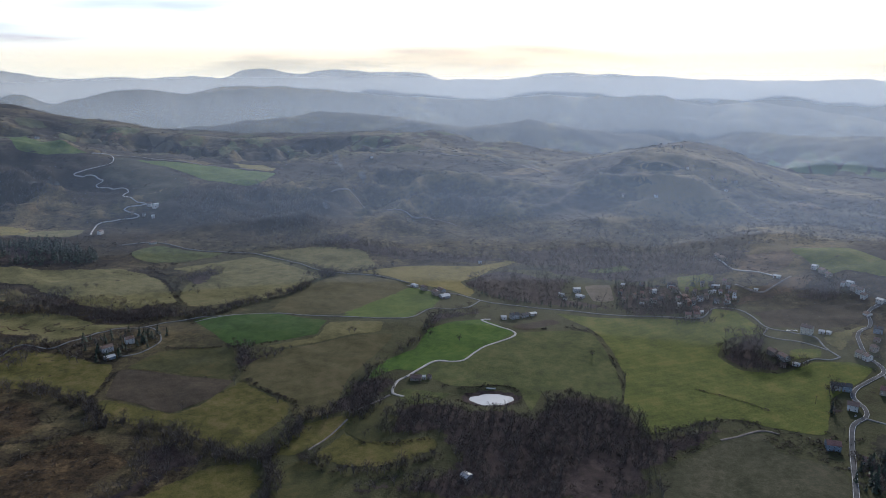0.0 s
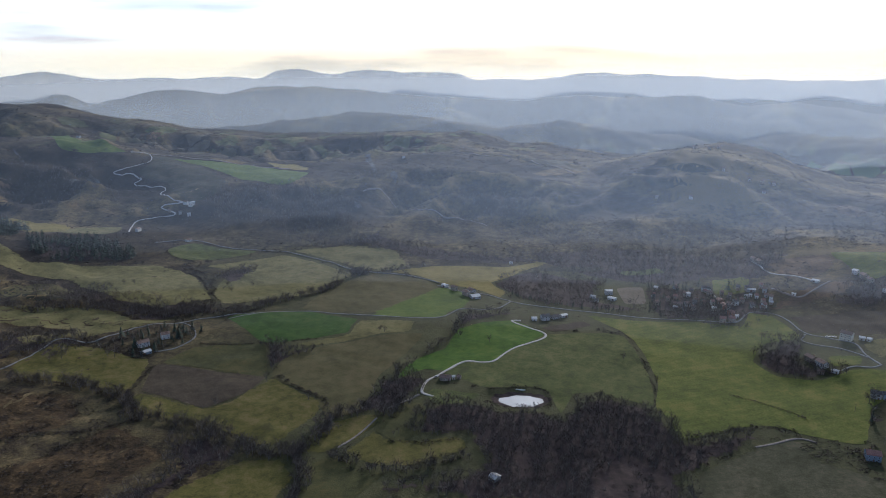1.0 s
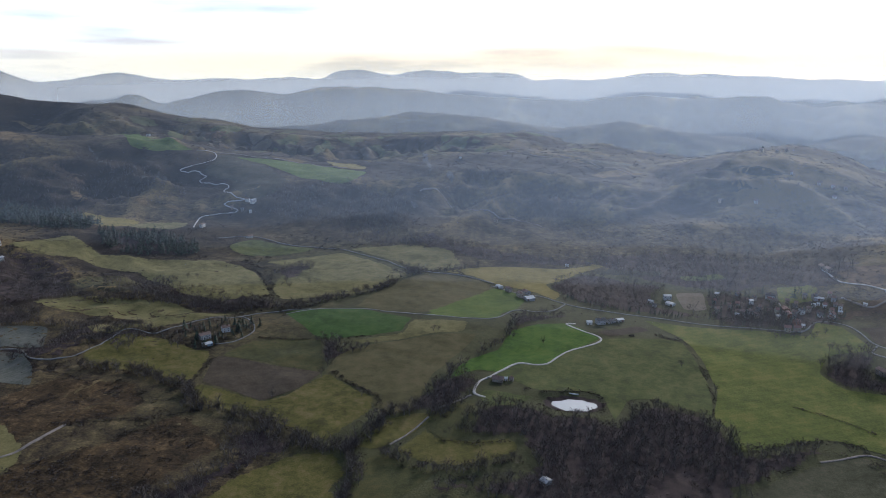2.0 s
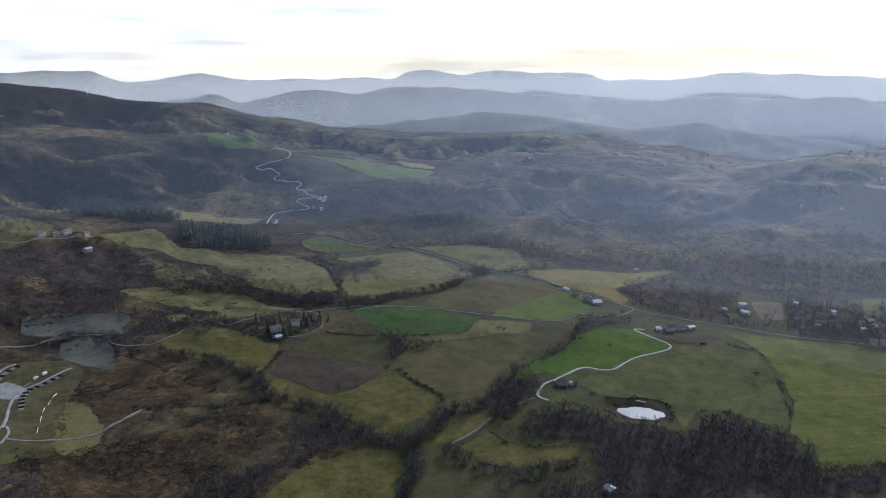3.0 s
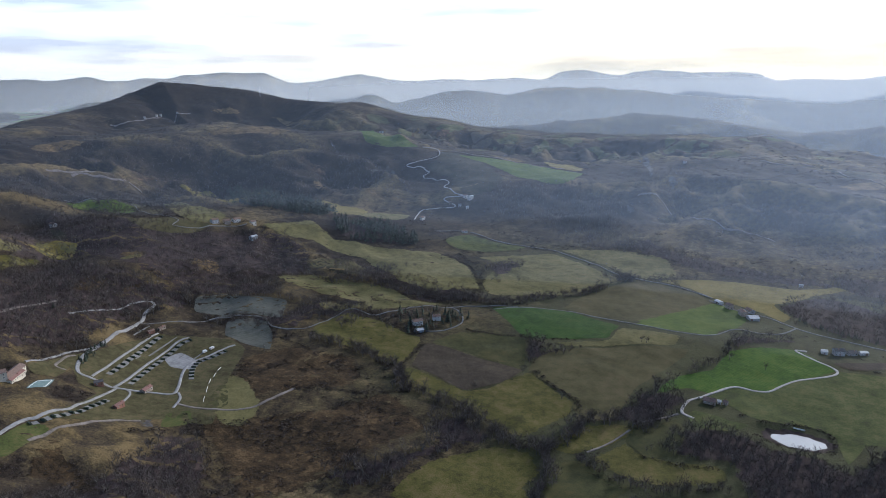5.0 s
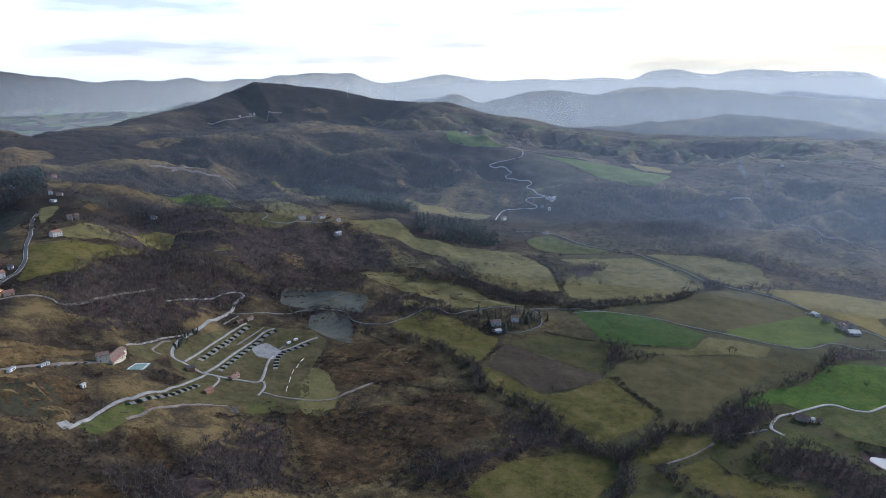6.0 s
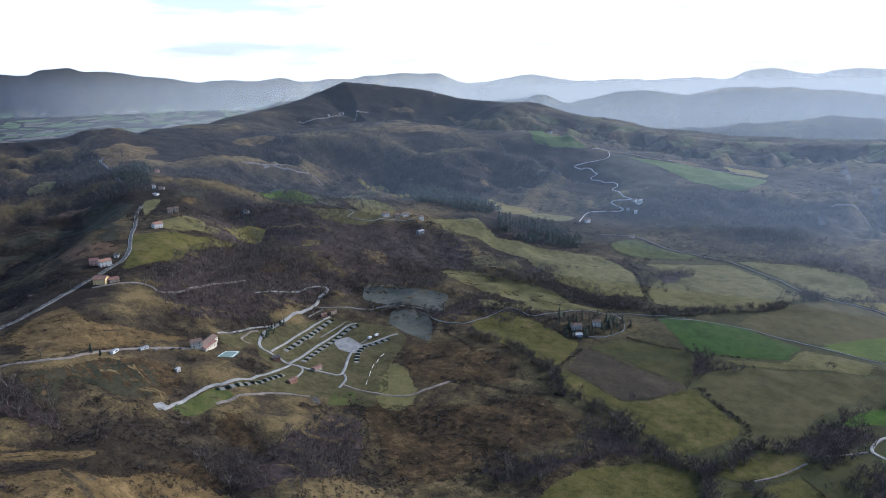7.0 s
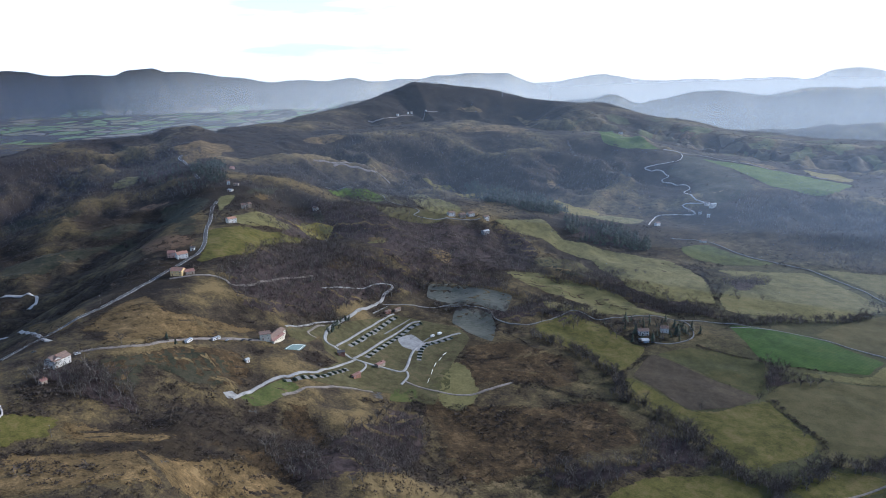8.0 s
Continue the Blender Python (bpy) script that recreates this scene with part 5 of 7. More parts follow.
def hedge(kind, space, width, pts):
    c = smooth_line(pts, space)
    reps = max(1, round(width / space * 1.9))
    x = np.concatenate([c[:, 0] + RNG.normal(size=len(c)) * width * 0.33 for _ in range(reps)])
    y = np.concatenate([c[:, 1] + RNG.normal(size=len(c)) * width * 0.33 for _ in range(reps)])
    ok = rough(x, y, 22, 2, 95) > -0.40
    x, y = x[ok], y[ok]
    if kind == "mixed":
        return stand("conifer_row", "pine", x, y, HEDGE_LABELS["mixed"], "tree row", 0.4)
    if kind == "bare":
        low = RNG.random(len(x)) < 0.4
        stand("hedge_scrub", "bush", x[low], y[low], HEDGE_LABELS["bush"], "hedge")
        return stand("tree_row", "bare", x[~low], y[~low], HEDGE_LABELS["bare"], "tree row", 1.05)
    return stand("hedge", "bush", x, y, HEDGE_LABELS["bush"], "hedge", 0.8)


def lone_trees(kind, pts):
    for x, y in pts:
        z = float(ground_z(x, y))
        if kind == "bush":
            b = BUSHES[RNG.integers(6)]
            ob = new("shrub", mesh_of("shrub", b[0] * (5, 5, 5), b[1], BRUSH))
            ob.location = (x, y, z)
            tagged(ob, "dark round shrub alone in a field", "shrub", "lone trees")
            continue
        w, t = (bare_tree(RNG, 130, True) if kind == "bare" else conifer(RNG, 11, 9))
        h = RNG.uniform(9, 13) if kind == "bare" else RNG.uniform(6, 9)
        ob = new("tree" if kind == "bare" else "conifer")
        ob.location, ob.rotation_euler = (x, y, z), (0, 0, RNG.uniform(0, 6))
        tagged(ob, "bare leafless tree standing alone in a field" if kind == "bare" else "slim dark green conifer standing alone", "tree", "lone trees")
        part("trunk", mesh_of("trunk", w[0] * h, w[1], BARK), ob, "grey bark trunk and limbs")
        part("crown", mesh_of("crown", t[0] * h, t[1], TWIG if kind == "bare" else NEEDLE), ob)



# ---- buildings ----
WALLS = {"white": plain("white_render", (0.50, 0.49, 0.47), 0.85, size=3), "cream": plain("cream_render", (0.50, 0.46, 0.37), 0.85, size=3),
         "tan": plain("tan_stone", (0.30, 0.25, 0.20), 0.9, size=1.2), "grey": plain("grey_render", (0.30, 0.30, 0.30), 0.9, size=2),
         "bluegrey": plain("bluegrey_render", (0.20, 0.24, 0.29), 0.85, size=2), "yellow": plain("yellow_render", (0.52, 0.38, 0.18), 0.85, size=2),
         "pink": plain("pink_render", (0.40, 0.26, 0.22), 0.85, size=2), "brick": plain("old_brick", (0.26, 0.13, 0.09), 0.9, size=1)}
ROOFS = {"red": plain("red_tiles", (0.20, 0.105, 0.085), 0.85, size=1.2, grain=0.35), "orange": plain("orange_tiles", (0.29, 0.16, 0.11), 0.85, size=1.2, grain=0.35),
         "brown": plain("brown_tiles", (0.17, 0.115, 0.09), 0.88, size=1.2, grain=0.4), "dark": plain("dark_tiles", (0.075, 0.070, 0.070), 0.85, size=1.5, grain=0.35),
         "pale": plain("pale_sheet", (0.36, 0.37, 0.375), 0.6, size=4, grain=0.2)}
ROOF_WORDS = {"red": "red tiled", "orange": "orange tiled", "brown": "brown tiled", "dark": "dark tiled", "pale": "pale sheet metal"}
WALL_WORDS = {"white": "white rendered", "cream": "cream rendered", "tan": "tan stone", "grey": "grey rendered", "bluegrey": "blue-grey rendered",
              "yellow": "yellow rendered", "pink": "pink rendered", "brick": "brick"}
GLASS = plain("dark_glass", (0.03, 0.035, 0.04), 0.12, grain=0.1)
WOODEN = plain("brown_wood", (0.12, 0.07, 0.045), 0.7, size=0.5)
RUBBER = plain("black_rubber", (0.02, 0.02, 0.02), 0.8)
STEEL = plain("grey_steel", (0.35, 0.36, 0.37), 0.45, 0.6)
PAD = plain("pale_pad", (0.15, 0.148, 0.14), 0.9, size=1.5)
TEAL = plain("teal_court", (0.10, 0.155, 0.155), 0.7, size=2)
CARS = [plain("white_car", (0.65, 0.65, 0.65), 0.3, grain=0.05), plain("silver_car", (0.35, 0.36, 0.38), 0.3, 0.4, grain=0.05), plain("dark_car", (0.04, 0.045, 0.06), 0.3, grain=0.05)]


def box(x0, x1, y0, y1, z0, z1, bevel=0.0):
    """A block as a bmesh, its edges bevelled where asked."""
    bm = bmesh.new()
    v = [bm.verts.new(p) for p in ((x0, y0, z0), (x1, y0, z0), (x1, y1, z0), (x0, y1, z0), (x0, y0, z1), (x1, y0, z1), (x1, y1, z1), (x0, y1, z1))]
    for f in ((3, 2, 1, 0), (4, 5, 6, 7), (0, 1, 5, 4), (1, 2, 6, 5), (2, 3, 7, 6), (3, 0, 4, 7)):
        bm.faces.new([v[i] for i in f])
    if bevel:
        bmesh.ops.bevel(bm, geom=bm.edges[:], offset=bevel, segments=2 if bevel > 0.05 else 1, affect="EDGES")
    return bm


def done(bm, name, material):
    me = bpy.data.meshes.new(name)
    bm.to_mesh(me)
    bm.free()
    me.materials.append(material)
    return me


def prism(points, length, x0=0.0):
    """A profile in y and z drawn out along x, as vertices and faces."""
    n = len(points)
    v = [(x0, y, z) for y, z in points] + [(x0 + length, y, z) for y, z in points]
    f = [tuple(range(n - 1, -1, -1)), tuple(range(n, 2 * n))] + [(i, (i + 1) % n, n + (i + 1) % n, n + i) for i in range(n)]
    return v, f


WINDOW = done(box(-0.55, 0.55, -0.05, 0.05, -0.7, 0.7, 0.03), "window", WHITE)
PANE = done(box(-0.43, 0.43, -0.09, -0.045, -0.58, 0.58), "pane", GLASS)
DOOR = done(box(-0.55, 0.55, -0.08, 0.05, 0.0, 2.1, 0.03), "door", WOODEN)
BIG_DOOR = done(box(-1.5, 1.5, -0.08, 0.05, 0.0, 2.8, 0.04), "barn_door", WOODEN)
HOUSES = random.Random(3)


def house(a, b, depth, storeys, walls, roof):
    """A house with its front wall from a to b; gables at the ends."""
    a, b = Vector(a), Vector(b)
    # houses shrink with distance from the camera, since the far land is compressed
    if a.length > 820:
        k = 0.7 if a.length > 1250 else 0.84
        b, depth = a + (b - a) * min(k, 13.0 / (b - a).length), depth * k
    length = (b - a).length
    angle = math.atan2(b.y - a.y, b.x - a.x)
    tall = 2.9 * storeys + 0.3
    corner = [Vector((a.x, a.y)), Vector((b.x, b.y))]
    z = max(float(ground_z(p.x, p.y)) for p in corner)
    shed = storeys == 1 and (roof == "pale" or length < 6)
    word = {1: "single-storey", 2: "two-storey", 3: "three-storey"}[storeys]
    ob = new("shed" if shed else "house")
    ob.location, ob.rotation_euler = (a.x, a.y, z), (0, 0, angle)
    tagged(ob, f"{word} {WALL_WORDS[walls]} {'shed' if shed else 'house'} with {ROOF_WORDS[roof]} roof", "shed" if shed else "house", "farm buildings and houses")
    rise = (0.16 if roof == "pale" else 0.24) * depth
    v, f = prism([(0, -3.5), (depth, -3.5), (depth, tall), (depth / 2, tall + rise), (0, tall)], length)
    part("wall", mesh_of("wall", v, f, WALLS[walls]), ob)
    e, th = 0.5, 0.22
    s = rise / (depth / 2)
    v, f = prism([(-e, tall - e * s), (depth / 2, tall + rise), (depth + e, tall - e * s), (depth + e, tall - e * s + th), (depth / 2, tall + rise + th), (-e, tall - e * s + th)], length + 2 * e, -e)
    top = part("roof", mesh_of("roof", v, f, ROOFS[roof]), ob)
    if roof != "pale":
        x, y = length * HOUSES.uniform(0.2, 0.8), depth * HOUSES.choice((0.3, 0.7))
        part("chimney", done(box(x - 0.35, x + 0.35, y - 0.35, y + 0.35, tall + rise * 0.4, tall + rise + 0.9, 0.03), "chimney", WALLS["brick"]), top)
        v, f = prism([(depth / 2 - 0.2, tall + rise + th - 0.03), (depth / 2 + 0.2, tall + rise + th - 0.03), (depth / 2, tall + rise + th + 0.12)], length + 2 * e, -e)
        part("ridge_tiles", mesh_of("ridge_tiles", v, f, ROOFS[roof]), top)
    count = max(1, int(length / 3.4))
    doorway = HOUSES.randrange(count)
    for side in (0, 1):
        for k in range(count):
            x = length * (k + 0.5) / count
            for fl in range(storeys):
                y, turn = (-0.02, 0) if side == 0 else (depth + 0.02, math.pi)
                if fl == 0 and k == doorway and side == 0:
                    d = part("door", BIG_DOOR if shed and length > 8 else DOOR, ob)
                    d.location = (x, y, 0.0)
                    continue
                if shed and k % 2:
                    continue
                w = part("window", WINDOW, ob)
                w.location, w.rotation_euler = (x, y, 1.55 + 2.9 * fl), (0, 0, turn)
                part("pane", PANE, w)
    if not shed:
        for fl in range(storeys):
            for x, turn in ((-0.02, -math.pi / 2), (length + 0.02, math.pi / 2)):
                w = part("window", WINDOW, ob)
                w.location, w.rotation_euler = (x, depth / 2, 1.55 + 2.9 * fl), (0, 0, turn)
                part("pane", PANE, w)
    return ob


def wheel_mesh():
    bm = bmesh.new()
    bmesh.ops.create_cone(bm, cap_ends=True, segments=14, radius1=0.33, radius2=0.33, depth=0.22, matrix=Matrix.Rotation(math.pi / 2, 4, "X"))
    return done(bm, "wheel", RUBBER)


WHEEL = wheel_mesh()


def vehicle(kind, a, b):
    a, b = Vector(a), Vector(b)
    m = (a + b) / 2
    ob = new(kind)
    ob.location = (m.x, m.y, float(ground_z(m.x, m.y)) + 0.72)
    ob.rotation_euler = (0, 0, math.atan2(b.y - a.y, b.x - a.x))
    if kind == "car":
        paint = CARS[HOUSES.choice((0, 0, 1, 2))]
        tagged(ob, f"{paint.name.replace('_car', '')} parked car by the road", "car", "parked cars")
        part("body", done(box(-2.1, 2.1, -0.86, 0.86, 0.28, 0.9, 0.14), "body", paint), ob)
        part("cabin", done(box(-1.2, 0.9, -0.72, 0.72, 0.88, 1.42, 0.16), "cabin", GLASS), ob, "dark glazed cabin")
        part("roof", done(box(-0.95, 0.65, -0.66, 0.66, 1.38, 1.47, 0.03), "roof", paint), ob)
        ends = (-1.3, 1.3)
        half = 0.78
    elif kind == "motorhome":
        tagged(ob, "white motorhome parked on a gravel pitch", "motorhome", "motorhomes")
        part("body", done(box(-3.2, 2.0, -1.1, 1.1, 0.45, 3.0, 0.16), "body", CARS[0]), ob)
        part("cab", done(box(1.9, 3.3, -1.0, 1.0, 0.45, 2.0, 0.3), "cab", CARS[0]), ob)
        part("windscreen", done(box(2.9, 3.2, -0.85, 0.85, 1.25, 1.85, 0.08), "windscreen", GLASS), ob, "dark windscreen")
        for x in (-2.0, -0.2):
            for y in (-1.09, 1.09):
                part("window", done(box(x - 0.5, x + 0.5, y - 0.04, y + 0.04, 1.5, 2.2, 0.02), "window", GLASS), ob)
        ends, half = (-1.9, 2.4), 1.0
    else:
        tagged(ob, "white mobile home standing on the meadow", "mobile home", "mobile homes")
        part("body", done(box(-4.0, 4.0, -1.4, 1.4, 0.5, 2.9, 0.06), "body", CARS[0]), ob)
        part("roof", done(box(-4.15, 4.15, -1.55, 1.55, 2.9, 3.05, 0.04), "roof", STEEL), ob)
        for x in (-2.6, -0.6, 2.4):
            for y in (-1.4, 1.4):
                part("window", done(box(x - 0.5, x + 0.5, y - 0.04, y + 0.04, 1.3, 2.2, 0.02), "window", GLASS), ob)
        part("door", done(box(0.6, 1.4, -1.45, -1.38, 0.55, 2.55, 0.02), "door", WOODEN), ob)
        ends, half = (-1.0, 1.0), 1.2
    for x in ends:
        for y in (-half, half):
            w = part("wheel", WHEEL, ob)
            w.location = (x, y, 0.33)
    return ob


def poles(places):
    for x, y in places:
        ob = new("utility_pole")
        ob.location = (x, y, float(ground_z(x, y)))
        tagged(ob, "grey wooden utility pole with a crossarm", "pole", "utility poles")
        v, f = stick((0, 0, -0.6), (0, 0, 9.0), 0.16, 0.10, 8)
        part("pole", mesh_of("pole", v, f, BARK), ob)
        part("crossarm", done(box(-0.9, 0.9, -0.06, 0.06, 8.3, 8.45, 0.01), "crossarm", WOODEN), ob)
        for k in (-0.75, 0.0, 0.75):
            part("insulator", done(box(k - 0.05, k + 0.05, -0.05, 0.05, 8.45, 8.7, 0.02), "insulator", WHITE), ob)


def mast(place):
    x, y = place
    ob = new("radio_mast")
    ob.location = (x, y, float(ground_z(x, y)) - 1)
    tagged(ob, "tall thin grey radio mast on the hilltop", "mast")
    for k in range(3):
        t = 2 * math.pi * k / 3
        v, f = stick((1.6 * math.cos(t), 1.6 * math.sin(t), 0), (0.3 * math.cos(t), 0.3 * math.sin(t), 44), 0.22, 0.14, 5)
        part("leg", mesh_of("leg", v, f, STEEL), ob)
    for k in range(9):
        r = 1.6 - 1.3 * k / 9
        part("brace", done(box(-r * 0.9, r * 0.9, -0.1, 0.1, 4.5 * k + 3, 4.5 * k + 3.2), "brace", STEEL), ob)


def flat_piece(name, pts, thick, material, lift=0.45, level=False):
    """A level slab with straight edges that follows the ground at its corners."""
    z = [float(ground_z(x, y)) + lift for x, y in pts]
    z = [max(z)] * len(z) if level else z
    n = len(pts)
    v = [(x, y, h) for (x, y), h in zip(pts, z)] + [(x, y, h - thick) for (x, y), h in zip(pts, z)]
    f = [tuple(range(n)), tuple(range(2 * n - 1, n - 1, -1))] + [(i, n + i, n + (i + 1) % n, (i + 1) % n) for i in range(n)]
    return mesh_of(name, v, f, material)


def strip(width, pts):
    (ax, ay), (bx, by) = pts
    d = Vector((bx - ax, by - ay)).normalized() * width / 2
    q = [(ax + d.y, ay - d.x), (bx + d.y, by - d.x), (bx - d.y, by + d.x), (ax - d.y, ay + d.x)]
    tagged(new("paved_strip", flat_piece("paved_strip", q, 1.0, PAD, 0.6)), "long pale concrete strip in the lawn", "paving", "paved strips")


def slab(kind, pts):
    if kind == "court":
        ob = tagged(new("sports_court", draped("sports_court", pts, TEAL, 0.5, 0.0)), "teal green hard sports court with white lines", "sports court")
        c = sum((Vector(r) for r in pts), Vector((0, 0))) / 4
        for k in range(4):
            p, q = Vector(pts[k]).lerp(c, 0.15), Vector(pts[(k + 1) % 4]).lerp(c, 0.15)
            d = (q - p).normalized() * 0.12
            e = [(p.x + d.y, p.y - d.x), (q.x + d.y, q.y - d.x), (q.x - d.y, q.y + d.x), (p.x - d.y, p.y + d.x)]
            part("court_line", flat_piece("court_line", e, 0.3, WHITE, 0.75), ob)
    else:
        ob = tagged(new("gravel_yard", draped("gravel_yard", pts, ROADS["gravel"], 0.42, 0.5)), "grey gravel yard between the pitches", "yard", kind="structure")


def board(pts):
    a, b = Vector(pts[0]), Vector(pts[1])
    ob = new("barrier_board", done(box(0, (b - a).length, -0.12, 0.12, -0.4, 1.0, 0.03), "barrier_board", WHITE))
    ob.location, ob.rotation_euler = (a.x, a.y, float(ground_z(a.x, a.y))), (0, 0, math.atan2(b.y - a.y, b.x - a.x))
    tagged(ob, "low white board beside the practice lawn", "barrier", "white boards")


def hedge_block(rng):
    """A clipped hedge: a rounded, leafy-rough block."""
    bm = box(-0.75, 0.75, -2.6, 2.6, -0.5, 1.7)
    bmesh.ops.subdivide_edges(bm, edges=bm.edges[:], cuts=3, use_grid_fill=True)
    for v in bm.verts:
        v.co += Vector((rng.gauss(0, 0.16), rng.gauss(0, 0.16), rng.gauss(0, 0.18)))
    bmesh.ops.triangulate(bm, faces=bm.faces[:])
    return done(bm, "pitch_hedge", NEEDLE)


HEDGE_BLOCKS = [hedge_block(HOUSES) for _ in range(4)]


def pitches(side, count, pts):
    """Gravel pitches along a camp lane, parted by dark clipped hedges."""
    c = smooth_line(pts, 1.0)
    s = np.concatenate([[0], np.cumsum(np.hypot(*np.diff(c, axis=0).T))])
    for k in range(count):
        at = s[-1] * (k + 0.5) / count
        p = np.array([np.interp(at, s, c[:, 0]), np.interp(at, s, c[:, 1])])
        q = np.array([np.interp(at + 1, s, c[:, 0]), np.interp(at + 1, s, c[:, 1])])
        t = (q - p) / np.hypot(*(q - p))
        if at + 1 > s[-1]:
            t = (c[-1] - c[-2]) / np.hypot(*(c[-1] - c[-2]))
        o = np.array([t[1], -t[0]]) * side
        pitch = s[-1] / count
        w = pitch * 0.27
        pad = [tuple(p + t * u + o * d) for u, d in ((-w, 2.0), (w, 2.0), (w, 7.2), (-w, 7.2))]
        tagged(new("camping_pitch", flat_piece("camping_pitch", pad, 0.9, PAD, 0.55)), "pale gravel camping pitch beside the lane", "pitch", "camping pitches")
        h = p + t * pitch * 0.46 + o * 4.6
        ob = new("pitch_hedge", HEDGE_BLOCKS[k % 4])
        ob.location, ob.rotation_euler = (h[0], h[1], float(ground_z(h[0], h[1]))), (0, 0, math.atan2(t[1], t[0]))
        tagged(ob, "dark green clipped hedge between two pitches", "hedge", "pitch hedges")


def pond():
    x, y, a, b, z = POND
    n = 48
    t = np.linspace(0, 2 * math.pi, n, endpoint=False)
    # a long shape with rounded ends
    c, s = np.cos(t), np.sin(t)
    k = 1 / (np.abs(c) ** 3.2 + np.abs(s) ** 3.2) ** (1 / 3.2)
    v = np.column_stack([x + a * k * c * (1 + 0.03 * np.sin(5 * t)), y + b * k * s * (1 + 0.05 * np.sin(3 * t + 1)), np.full(n, z + 0.1)])
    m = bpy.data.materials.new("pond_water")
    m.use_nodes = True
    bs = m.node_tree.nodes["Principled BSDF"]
    # pale base colour paints in part of the bright sky's reflection
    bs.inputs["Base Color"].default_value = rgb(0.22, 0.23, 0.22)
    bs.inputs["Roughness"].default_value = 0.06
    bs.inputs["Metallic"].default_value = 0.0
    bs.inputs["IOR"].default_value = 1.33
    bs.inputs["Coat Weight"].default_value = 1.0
    ring = [(x + 1.42 * a * math.cos(q), y + 1.5 * b * math.sin(q)) for q in np.linspace(0, 2 * math.pi, 18, endpoint=False)]
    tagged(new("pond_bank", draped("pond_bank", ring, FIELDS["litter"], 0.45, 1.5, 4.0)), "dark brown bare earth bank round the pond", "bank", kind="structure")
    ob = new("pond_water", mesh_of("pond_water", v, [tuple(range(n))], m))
    tagged(ob, "still pond water, sky reflection partly painted into its pale colour", "pond", kind="structure")


pond()

# ---- buildings, the camp and small things ----
house((348.9, 557.1), (360.1, 554.0), 9.9, 2, "bluegrey", "red")
house((405.1, 624.9), (413.3, 619.6), 9.9, 2, "white", "brown")
house((412.2, 667.2), (420.4, 663.6), 8.8, 2, "grey", "dark")
house((422.3, 663.7), (430.5, 660.5), 8.8, 2, "bluegrey", "dark")
house((394.0, 751.3), (398.8, 731.0), 9.9, 2, "white", "brown")
house((388.2, 765.1), (392.7, 751.4), 9.9, 2, "tan", "brown")
house((452.2, 813.8), (465.3, 800.5), 12.1, 3, "cream", "brown")
house((473.0, 808.5), (479.2, 804.3), 7.7, 1, "white", "pale")
house((479.8, 804.0), (483.8, 799.8), 7.7, 1, "white", "pale")
house((480.9, 743.4), (484.4, 735.9), 9.9, 2, "cream", "brown")
house((484.9, 735.6), (487.3, 727.4), 9.9, 2, "white", "brown")
house((560.0, 920.9), (563.6, 917.5), 8.8, 2, "white", "brown")
house((567.2, 921.2), (572.7, 912.9), 9.9, 2, "white", "pale")
house((567.1, 909.6), (570.3, 902.6), 9.9, 2, "tan", "brown")
house((570.0, 900.9), (576.4, 893.1), 11, 2, "white", "brown")
house((568.7, 887.2), (572.7, 881.1), 9.9, 2, "white", "brown")
house((554.5, 991.1), (559.4, 984.3), 9.9, 2, "white", "pale")
house((557.6, 977.2), (559.4, 966.2), 9.9, 2, "tan", "brown")
house((557.5, 959.2), (559.5, 950.6), 9.9, 2, "tan", "brown")
house((488.4, 970.3), (496.8, 963.3), 8.8, 1, "white", "pale")
house((400.7, 977.5), (414.1, 972.9), 11, 1, "grey", "pale")
house((342.0, 999.6), (357.4, 993.9), 9.9, 2, "white", "dark")
house((329.7, 881.0), (338.6, 877.8), 9.9, 2, "tan", "red")
house((341.3, 879.1), (350.8, 877.8), 9.9, 2, "tan", "red")
house((348.4, 897.3), (356.6, 898.3), 8.8, 2, "brick", "red")
house((355.5, 892.9), (359.9, 892.3), 7.7, 1, "white", "pale")
house((348.5, 951.8), (349.0, 938.6), 8.8, 2, "brick", "red")
house((347.6, 934.5), (346.7, 917.6), 8.8, 2, "brick", "red")
house((448.6, 1097.4), (451.1, 1084.7), 9.9, 2, "tan", "brown")
house((451.4, 1080.7), (453.2, 1066.8), 9.9, 2, "tan", "brown")
house((363.1, 977.8), (368.7, 976.9), 8.8, 2, "tan", "brown")
house((368.2, 963.4), (374.3, 961.8), 8.8, 1, "grey", "dark")
house((377.8, 943.8), (383.8, 940.3), 8.8, 2, "tan", "brown")
house((386.9, 931.0), (393.1, 928.4), 8.8, 1, "grey", "dark")
house((399.5, 919.8), (405.7, 919.4), 8.8, 1, "grey", "brown")
house((280.6, 963.0), (286.9, 961.8), 9.9, 2, "tan", "brown")
house((310.4, 979.7), (316.8, 978.3), 9.9, 2, "tan", "brown")
house((313.1, 946.1), (319.1, 944.3), 9.9, 2, "grey", "dark")
house((290.8, 939.8), (296.4, 936.5), 9.9, 2, "tan", "brown")
house((549.8, 847.1), (551.6, 837.8), 9.9, 1, "white", "brown")
house((576.0, 864.9), (581.0, 856.1), 9.9, 2, "white", "pale")
house((532.3, 794.1), (542.2, 787.5), 11, 2, "bluegrey", "dark")
house((455.8, 654.1), (465.0, 646.3), 11, 2, "tan", "red")
house((367.0, 534.5), (374.1, 529.0), 9.9, 1, "tan", "brown")
house((-37.4, 688.0), (-25.6, 687.2), 9, 1, "tan", "brown")
house((-23.8, 691.7), (-20.7, 691.8), 4.4, 1, "white", "pale")
